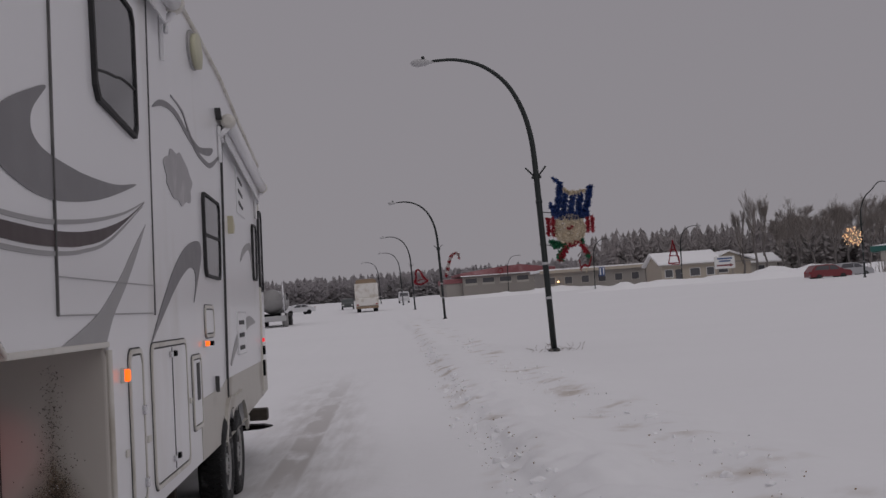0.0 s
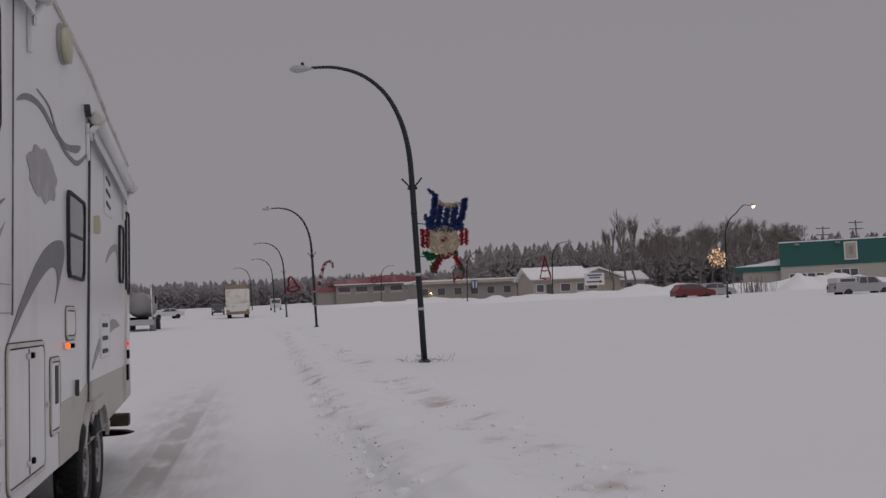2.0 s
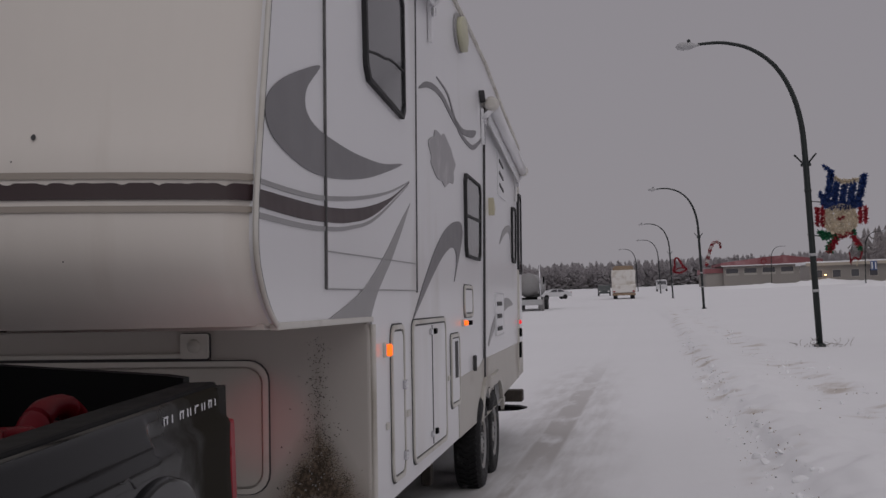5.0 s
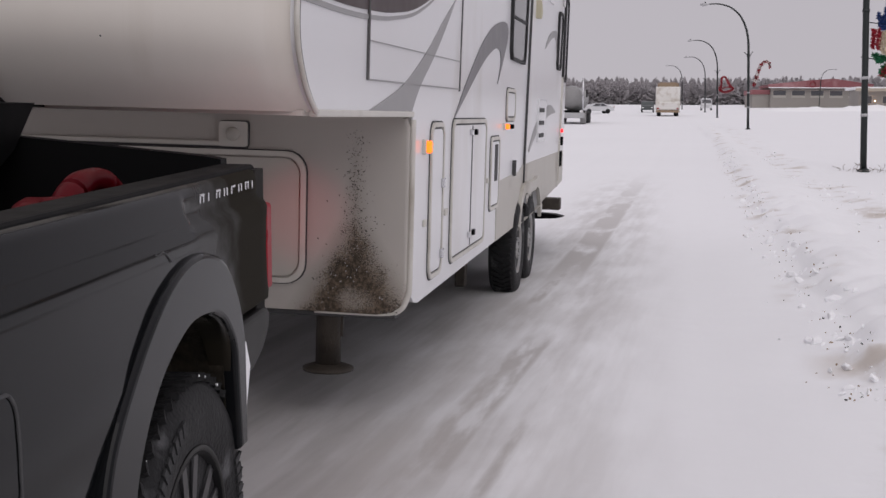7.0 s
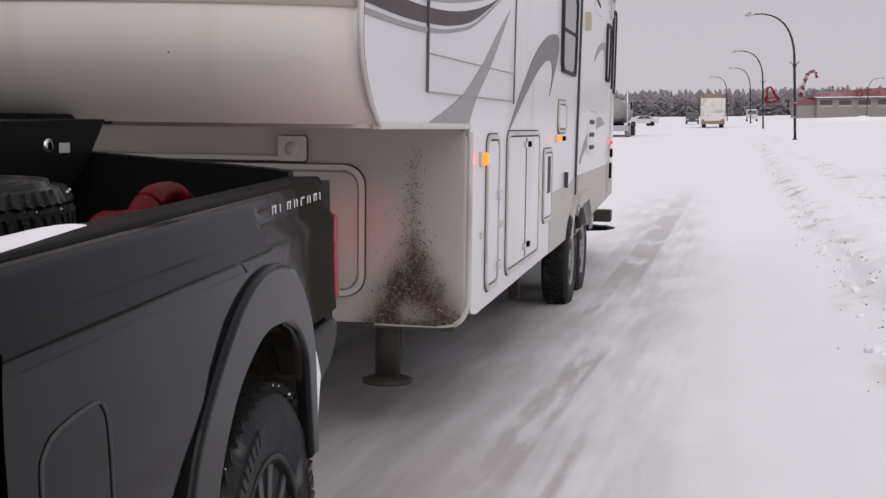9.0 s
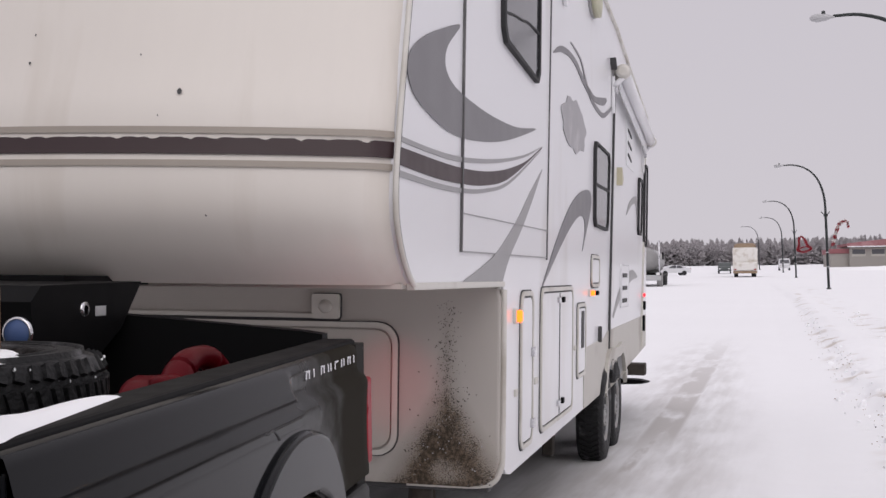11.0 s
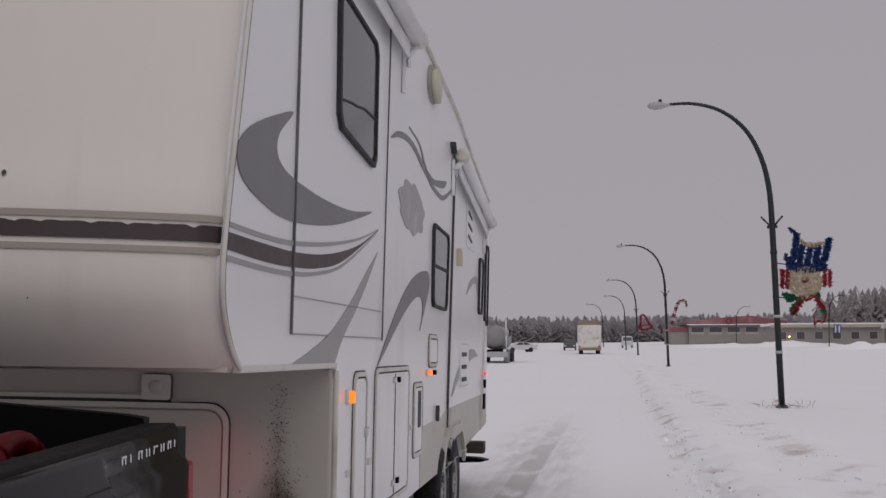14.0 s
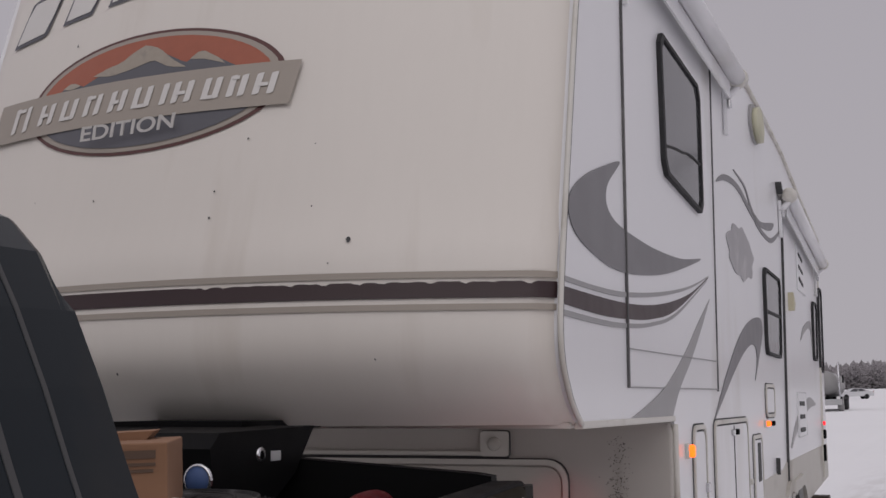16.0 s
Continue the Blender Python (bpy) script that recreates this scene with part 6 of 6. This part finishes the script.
# dirty white box truck seen from behind
hauler = thing("box_truck", rest(0.65, 150.0, 0), "dirty white box truck crusted with snow, seen from behind", "truck", "trucks farther off")
part("box", boxed(-1.45, 1.45, 0, 7.0, 1.15, 3.55, 0.08), DIRTYWHITE, hauler)
part("hood", prism(bmesh.new(), [(-1.35, 3.5), (1.35, 3.5), (1.0, 4.05), (-1.0, 4.05)], "y", 0.2, 6.5), RUSTY, hauler)
part("hopper", boxed(-1.45, 1.45, -0.55, 0.05, 0.75, 1.75, 0.12), DIRTYWHITE, hauler)
part("bumper", boxed(-1.4, 1.4, -0.6, -0.4, 0.45, 0.72, 0.04), RUSTY, hauler)
part("cab", boxed(-1.3, 1.3, 7.2, 9.4, 0.7, 3.0, 0.15), DIRTYWHITE, hauler)
part("chassis", boxed(-0.8, 0.8, 0, 9, 0.6, 1.0), BLACK, hauler)
for s in (-1, 1):
    part("tail_lamp", boxed(s * 1.15 - 0.12, s * 1.15 + 0.12, -0.62, -0.58, 0.85, 1.0), REDLENS, hauler)
    part("rack", boxed(s * 1.2 - 0.04, s * 1.2 + 0.04, 0.0, 0.1, 3.5, 4.0), RUSTY, hauler)
    for y in (1.3, 2.6, 8.3):
        part("wheel", lathe(bmesh.new(), [(-0.25, 0.3), (-0.25, 0.5), (0.25, 0.5), (0.25, 0.3)], (s * 1.05, y, 0.5), "x", 20), RUBBER, hauler)

# road tanker, its front towards the camera
tanker = thing("tanker_truck", rest(-7.4, 100.0, 0), "dull grey tanker truck with a round tank, facing along the road", "truck", "trucks farther off")
bm = lathe(bmesh.new(), [(0.0, 0.05), (0.08, 0.7), (0.35, 0.98), (9.0, 0.98), (9.3, 0.6)], (0, 0.6, 2.15), "y", 28)
part("tank", bm, TANKM, tanker)
for y in (1.2, 2.8, 4.6, 6.6):
    part("hoop", lathe(bmesh.new(), [(y, 0.99), (y + 0.02, 1.02), (y + 0.12, 1.02), (y + 0.14, 0.99)], (0, 0.6, 2.15), "y", 28), POLE_FROST, tanker)
part("deck", boxed(-1.2, 1.2, 0.3, 9.8, 0.9, 1.15, 0.04), BLACK, tanker)
part("bumper", boxed(-1.2, 1.2, 0.1, 0.4, 0.5, 0.95, 0.06), POLE_FROST, tanker)
part("exhaust_stack", tube(bmesh.new(), [(1.05, 0.3, 0.9), (1.05, 0.3, 3.75)], 0.07, 8), CHROME, tanker)
part("mirror", boxed(1.3, 1.42, 0.2, 0.3, 2.2, 2.8, 0.03), BLACK, tanker)
for s in (-1, 1):
    part("headlamp", boxed(s * 0.95 - 0.14, s * 0.95 + 0.14, 0.05, 0.12, 0.95, 1.15, 0.03), SIGNW, tanker)
    for y in (1.0, 6.5, 7.7):
        part("wheel", lathe(bmesh.new(), [(-0.2, 0.3), (-0.2, 0.5), (0.2, 0.5), (0.2, 0.3)], (s * 1.05, y, 0.5), "x", 20), RUBBER, tanker)
    part("fender", lathe(bmesh.new(), [(-0.22, 0.60), (0.22, 0.60)], (s * 1.05, 1.0, 0.55), "x", 20), TANKM, tanker)


# ---- buildings beyond the field ----
def bank(name, x0, x1, y, h, depth=5.0, seed=1):
    """A ploughed heap of snow, uneven along its top."""
    k = 40
    rng = random.Random(seed)
    bm = bmesh.new()
    rows = []
    for i in range(k + 1):
        x = x0 + (x1 - x0) * i / k
        e = min(1, 6 * min(i, k - i) / k)
        top = h * e * (0.65 + 0.55 * noise.noise(Vector((x * 0.16, seed, 0))) + 0.25 * noise.noise(Vector((x * 0.6, seed, 2))))
        g = ground_z(x, y)
        rows.append([bm.verts.new((x, y + depth * (u - 0.5), g - 0.1 + max(0, top) * math.sin(math.pi * u) ** 1.3)) for u in (0, 0.15, 0.3, 0.5, 0.7, 0.85, 1)])
    for a, b in zip(rows, rows[1:]):
        for j in range(6):
            bm.faces.new((a[j], b[j], b[j + 1], a[j + 1])).smooth = True
    return tagged(part(name, bm, SNOWCAP), "ploughed bank of clean snow", "snow bank", "snow banks")


bank("snow_bank", 42, 130, 158, 1.9, 7, 3)
bank("snow_bank", 30, 70, 172, 1.6, 7, 5)
bank("snow_bank", 16, 46, 215, 1.3, 6, 9)
bank("snow_bank", 66.5, 80, 141, 2.9, 6, 14)
bank("snow_bank", 84, 120, 150, 2.0, 6, 17)


def gable_house(name, m, wide, deep, wall_h, roof_h, wall_mat, label, doors=(), wins=(), ridge="x", over=0.6):
    """Walls, a snow-covered gable roof along local x, and openings in the front wall (local -y)."""
    h = thing(name, m, label, "house")
    part("wall", boxed(-wide / 2, wide / 2, -deep / 2, deep / 2, -0.6, wall_h), wall_mat, h)
    if ridge == "x":
        pts = [(-deep / 2 - over, wall_h), (0, wall_h + roof_h), (deep / 2 + over, wall_h), (deep / 2 + over, wall_h + 0.28), (0, wall_h + roof_h + 0.3), (-deep / 2 - over, wall_h + 0.28)]
        bm = prism(bmesh.new(), pts, "x", -wide / 2 - over, wide / 2 + over)
        gb = [(-deep / 2, wall_h), (deep / 2, wall_h), (0, wall_h + roof_h - 0.02)]
        part("gable", prism(bmesh.new(), gb, "x", -wide / 2 + 0.01, wide / 2 - 0.01), wall_mat, h)
    else:
        pts = [(-wide / 2 - over, wall_h), (0, wall_h + roof_h), (wide / 2 + over, wall_h), (wide / 2 + over, wall_h + 0.28), (0, wall_h + roof_h + 0.3), (-wide / 2 - over, wall_h + 0.28)]
        bm = prism(bmesh.new(), pts, "y", -deep / 2 - over, deep / 2 + over)
        gb = [(-wide / 2, wall_h), (wide / 2, wall_h), (0, wall_h + roof_h - 0.02)]
        part("gable", prism(bmesh.new(), gb, "y", -deep / 2 + 0.01, deep / 2 - 0.01), wall_mat, h)
    part("roof", bm, SNOWCAP, h, "roof under thick snow")
    part("fascia", boxed(-wide / 2 - over, wide / 2 + over, -deep / 2 - over - 0.06, -deep / 2 - over + 0.02, wall_h - 0.22, wall_h + 0.02), GREYWALL, h)
    for x, z, w, t in wins:
        wd = part("window", boxed(x - w / 2 - 0.1, x + w / 2 + 0.1, -deep / 2 - 0.07, -deep / 2 + 0.02, z - 0.1, z + t + 0.1), SIGNW, h)
        part("pane", boxed(x - w / 2, x + w / 2, -deep / 2 - 0.10, -deep / 2 - 0.06, z, z + t), DARKWIN, wd)
    for x, w in doors:
        part("door", boxed(x - w / 2, x + w / 2, -deep / 2 - 0.06, -deep / 2 + 0.02, 0, 2.1), DARKWIN, h)
    return h


gable_house("snowy_bungalow", rest(54.5, 204, 0), 9.6, 11, 2.9, 2.0, TANWALL, "tan bungalow with a broad snow-covered roof", ((-2.0, 1.0),), ((-3.6, 0.9, 1.2, 1.2), (0.8, 0.9, 1.6, 1.2), (3.4, 0.9, 1.2, 1.2)))
gable_house("small_bungalow", rest(63.2, 210, 0), 7.5, 10, 2.8, 1.7, TANWALL, "tan bungalow with a snow-covered gable towards the street", (), ((-1.2, 1.0, 1.6, 1.1),), "y")
gable_house("shed_house", rest(71, 216, 0), 6, 8, 2.2, 1.5, STUCCO, "low outbuilding under snow", (), ((0, 0.9, 1.2, 0.8),))
lowb = thing("motel", rest(46.0, 222, 3), "long low grey building with a flat snowy roof", "building")
part("wall", boxed(-13.5, 5.4, -4, 4, -0.5, 3.4), GREYWALL, lowb)
part("roof", boxed(-14.1, 6.0, -4.8, 4.8, 3.4, 3.85, 0.05), SNOWCAP, lowb)
part("fascia", boxed(-14.2, 6.1, -4.95, -4.82, 3.1, 3.6), TANWALL, lowb)
for k in range(6):
    x = -12.0 + 3.1 * k
    wd = part("window", boxed(x - 0.75, x + 0.75, -4.06, -3.98, 1.0, 2.4), STUCCO, lowb)
    part("pane", boxed(x - 0.65, x + 0.65, -4.10, -4.05, 1.1, 2.3), DARKWIN, wd)
part("porch_light", lathe(bmesh.new(), [(-0.1, 0.05), (0, 0.16), (0.1, 0.05)], (-11.0, -4.9, 1.5), "z", 10), WARM, lowb)
part("sign_panel", boxed(-3.4, -2.3, -5.0, -4.96, 2.0, 3.6), SIGNBLUE, lowb)
part("sign_mark", boxed(-3.25, -3.05, -5.04, -5.0, 2.2, 3.4), SIGNW, lowb)
part("sign_mark", boxed(-2.65, -2.45, -5.04, -5.0, 2.2, 3.4), SIGNW, lowb)

# long red-roofed hall
hall = thing("red_roofed_hall", rest(37.0, 300, 3, 0.9), "long grey hall with a snowy red roof, paled in its colour for haze", "building")
part("wall", boxed(-13, 9, -8, 8, -1.5, 3.6), GREYWALL, hall)
part("roof", prism(bmesh.new(), [(-13.6, 3.5), (9.6, 3.5), (9.6, 4.3), (6.5, 4.7), (1, 5.5), (-4, 5.2), (-13.6, 4.2)], "y", -9, 9), REDROOF, hall)
part("annex", boxed(-17, -12.9, -7, 7, -1.5, 1.9), GREYWALL, hall)
part("annex_roof", boxed(-17.3, -12.85, -7.3, 7.3, 1.9, 3.0, 0.05), REDROOF, hall)
part("snow_edge", boxed(-13.65, 9.65, -9.15, -8.98, 3.35, 3.55), SNOWCAP, hall)
for k in range(5):
    x = -11 + 4.2 * k
    wd = part("window", boxed(x - 1.5, x + 1.5, -8.06, -7.96, 1.2, 2.9), STUCCO, hall)
    part("pane", boxed(x - 1.4, x + 1.4, -8.1, -8.04, 1.7, 2.8), DARKWIN, wd)
wing = thing("grey_wing", rest(53.5, 300, 2, 0.9), "low grey wing of a public building under snow", "building")
part("wall", boxed(-7.4, 10, -6, 6, -1.5, 3.0), GREYWALL, wing)
part("roof", boxed(-7.4, 10.5, -6.5, 6.5, 3.0, 3.4, 0.05), SNOWCAP, wing)
for k in range(5):
    wd = part("window", boxed(-7 + 3.5 * k, -5 + 3.5 * k, -6.06, -5.98, 1.0, 2.3), STUCCO, wing)
    part("pane", boxed(-6.9 + 3.5 * k, -5.1 + 3.5 * k, -6.1, -6.04, 1.1, 2.2), DARKWIN, wd)

# teal-clad shop
shop = thing("teal_shop", rest(81.5, 172, -26), "flat-roofed shop with teal cladding over a cream wall", "shop building")
part("wall", boxed(0, 32, 0, 14, -0.5, 3.0), STUCCO, shop)
part("cladding", boxed(-0.05, 32.05, -0.12, 14, 3.0, 6.6), TEAL, shop)
part("coping", boxed(-0.15, 32.15, -0.2, 14.1, 6.6, 6.75), SNOWCAP, shop)
part("side_wing_wall", boxed(-5.6, 0, 1.2, 11, -0.5, 2.5), STUCCO, shop)
part("side_wing_fascia", boxed(-7.0, -0.02, 0.8, 11.3, 2.5, 3.3), TEAL, shop)
part("side_wing_roof", prism(bmesh.new(), [(-7.0, 3.3), (-0.02, 3.3), (-0.02, 4.3), (-3.0, 3.75)], "y", 0.8, 11.3), SNOWCAP, shop)
for k, x in enumerate((1.3, 2.6, 3.9, 5.2, 7.6, 8.8, 10.0, 17.5, 19.0)):
    wd = part("window", boxed(x - 0.12, x + 1.12, -0.06, 0.02, 0.6 if k > 3 else 1.1, 2.35 if k > 3 else 1.95), SIGNW, shop)
    part("pane", boxed(x, x + 1.0, -0.09, -0.05, 0.72 if k > 3 else 1.2, 2.25 if k > 3 else 1.85), DARKWIN, wd)
sgn = part("sign", boxed(9.2, 11.1, -0.35, -0.12, 3.6, 6.3, 0.04), SIGNW, shop)
part("sign_face", boxed(9.4, 10.9, -0.40, -0.34, 3.8, 6.1), TANWALL, sgn)
part("sign_mark", boxed(9.9, 10.5, -0.44, -0.39, 4.4, 5.6), GREYWALL, sgn)
part("wall_lamp", lathe(bmesh.new(), [(-0.1, 0.05), (0, 0.2), (0.1, 0.05)], (6.9, -0.2, 1.2), "z", 10), WARM, shop)
for x in (2.2, 8.0):
    part("flood_lamp", boxed(x, x + 0.7, -0.8, -0.12, 6.15, 6.4, 0.03), GREYWALL, shop)
for x, y, h in ((109.3, 212, 10.4), (116.0, 212, 11.3)):
    up = thing("utility_pole", rest(x, y, 0), "weathered wooden utility pole with cross-arms", "utility pole", "utility poles")
    part("post", tube(bmesh.new(), [(0, 0, 0), (0, 0, h)], [0.18, 0.12], 8), BARK, up)
    for z in (h - 0.5, h - 1.7):
        part("cross_arm", boxed(-1.4, 1.4, -0.08, 0.08, z, z + 0.18), BARK, up)
board = thing("roadside_sign", rest(56.6, 186, 0), "white roadside sign board with a red arrow on posts", "sign")
for x in (-1.2, 1.2):
    part("post", boxed(x - 0.07, x + 0.07, -0.08, 0.08, 0, 3.7), GREYWALL, board)
part("panel", boxed(-1.6, 1.6, -0.12, 0.12, 1.75, 3.65, 0.03), SIGNW, board)
for z, w in ((3.2, 2.4), (2.8, 1.8)):
    part("text_bar", boxed(-w / 2, w / 2, -0.14, -0.11, z, z + 0.24), SIGNBLUE, board)
part("arrow", prism(bmesh.new(), [(-1.3, 2.15), (0.8, 2.15), (0.8, 2.0), (1.35, 2.27), (0.8, 2.54), (0.8, 2.38), (-1.3, 2.38)], "y", -0.14, -0.11), REDPAINT, board)
shrub_rng = random.Random(4)
bm = bmesh.new()
for _ in range(70):
    x, y = 61.8 + shrub_rng.gauss(0, 1.2), 138 + shrub_rng.gauss(0, 0.6)
    h = shrub_rng.uniform(0.8, 2.0)
    z = ground_z(x, y)
    tube(bm, [(x, y, z), (x + shrub_rng.uniform(-0.3, 0.3), y, z + h)], 0.03, 3, cap=False)
tagged(part("bare_hedge", bm, BRUSH), "bare hedge half buried in snow", "hedge", kind="stuff")


# ---- woods ----
def conifer(verts, faces, x, y, z, h, r, rng):
    """A spruce: whorls of drooping, uneven branches round a thin stem."""
    k0 = len(verts)
    verts += [(x - 0.15, y, z), (x + 0.15, y, z), (x, y + 0.15, z), (x, y, z + h * 0.97)]
    faces += [(k0, k0 + 1, k0 + 3), (k0 + 1, k0 + 2, k0 + 3), (k0 + 2, k0, k0 + 3)]
    tiers = 14
    for t in range(tiers):
        u = t / tiers
        zz = z + h * (0.12 + 0.86 * u)
        rr = r * (1 - u ** 2.4) * rng.uniform(0.75, 1.1) + 0.22
        for b in range(8):
            a = rng.uniform(0, 2 * math.pi)
            l = rr * rng.uniform(0.4, 1.15)
            dx, dy = math.cos(a), math.sin(a)
            w = l * 0.22 + 0.05
            k = len(verts)
            verts += [(x, y, zz + 0.06 * h), (x + dx * l - dy * w, y + dy * l + dx * w, zz - 0.04 * h), (x + dx * l * 1.15, y + dy * l * 1.15, zz - 0.02 * h), (x + dx * l + dy * w, y + dy * l - dx * w, zz - 0.05 * h)]
            faces += [(k, k + 1, k + 2), (k, k + 2, k + 3)]


def woods(name, spots, material, label, seed, hs, r=1.5):
    rng = random.Random(seed)
    verts, faces = [], []
    for x, y in spots(rng):
        conifer(verts, faces, x, y, rise(y) + 0.009 * max(0.0, x - 10.0) - 0.3, rng.uniform(*hs), r * rng.uniform(0.8, 1.3), rng)
    me = bpy.data.meshes.new(name)
    me.from_pydata(verts, [], faces)
    me.materials.append(material)
    return tagged(new(name, me), label, "forest", kind="stuff")


# the woods' haze lies in their pale material colours
woods("far_forest", lambda g: [(g.uniform(-260, 150), g.uniform(425, 465)) for _ in range(2400)], CONIFER_FAR, "distant line of spruce forest, paled in its colour for haze", 2, (6, 10.5), 2.0)
woods("spruce_wood", lambda g: [(g.uniform(52, 108), g.uniform(245, 285)) for _ in range(330)], CONIFER, "spruce wood behind the houses, paled in its colour for haze", 3, (7, 12.5), 1.7)
woods("spruce_wood", lambda g: [(g.uniform(102, 190), g.uniform(225, 262)) for _ in range(330)] + [(g.uniform(78, 104), g.uniform(258, 275)) for _ in range(60)], CONIFER, "spruce wood behind the shop, paled in its colour for haze", 5, (6.5, 11), 1.7)


def bare_tree(name, x, y, h, seed, spread=0.30, depth=5, label="tall bare poplar with upright branches, its twigs paled for haze"):
    """A leafless tree: tapered trunk, forking limbs and fine twigs."""
    rng = random.Random(seed)
    t = thing(name, rest(x, y, 0), label, "tree", "bare trees")
    trunk, crown = bmesh.new(), bmesh.new()

    def grow(p, d, l, r, level):
        q = p + d * l
        mid = p.lerp(q, 0.5) + Vector((rng.gauss(0, 1), rng.gauss(0, 1), 0)) * l * 0.05
        tube(trunk if level < 2 else crown, [p, mid, q], [max(r, 0.018), max(r * 0.85, 0.015), max(r * 0.66, 0.012)], 6 if level < 2 else 3, cap=False)
        if level >= depth:
            return
        for _ in range(3 if level < 3 else 4 if level < 5 else 3):
            nd = (d + Vector((rng.gauss(0, spread), rng.gauss(0, spread), 0.18))).normalized()
            grow(p.lerp(q, rng.uniform(0.55, 1.0)), nd, l * rng.uniform(0.62, 0.85), r * 0.55, level + 1)

    grow(Vector((0, 0, -0.2)), Vector((0, 0, 1)), h * 0.30, h * 0.014, 0)
    part("trunk", trunk, BARK, t)
    part("crown", crown, BRUSH, t, "bare twigs in a colour paled for haze")
    return t


bare_tree("poplar", 66.9, 202, 16.4, 1, 0.10, 5)
bare_tree("poplar", 68.6, 203, 15.2, 2, 0.10, 5)
bare_tree("poplar", 65.0, 203, 14.6, 6, 0.11, 5)
for k, (x, y, h) in enumerate(((76, 200, 12), (81, 203, 13.5), (86, 200, 12), (90, 204, 14.5), (95, 203, 13), (99, 206, 12), (73, 206, 11), (84, 210, 13), (78, 212, 13), (88, 214, 14), (93, 216, 14), (98, 214, 13), (103, 216, 13), (81, 220, 14), (107, 222, 13))):
    bare_tree("birch", x, y, h, 20 + k, 0.32, 6, "leafless birch with fine twigs, their colour paled for haze")
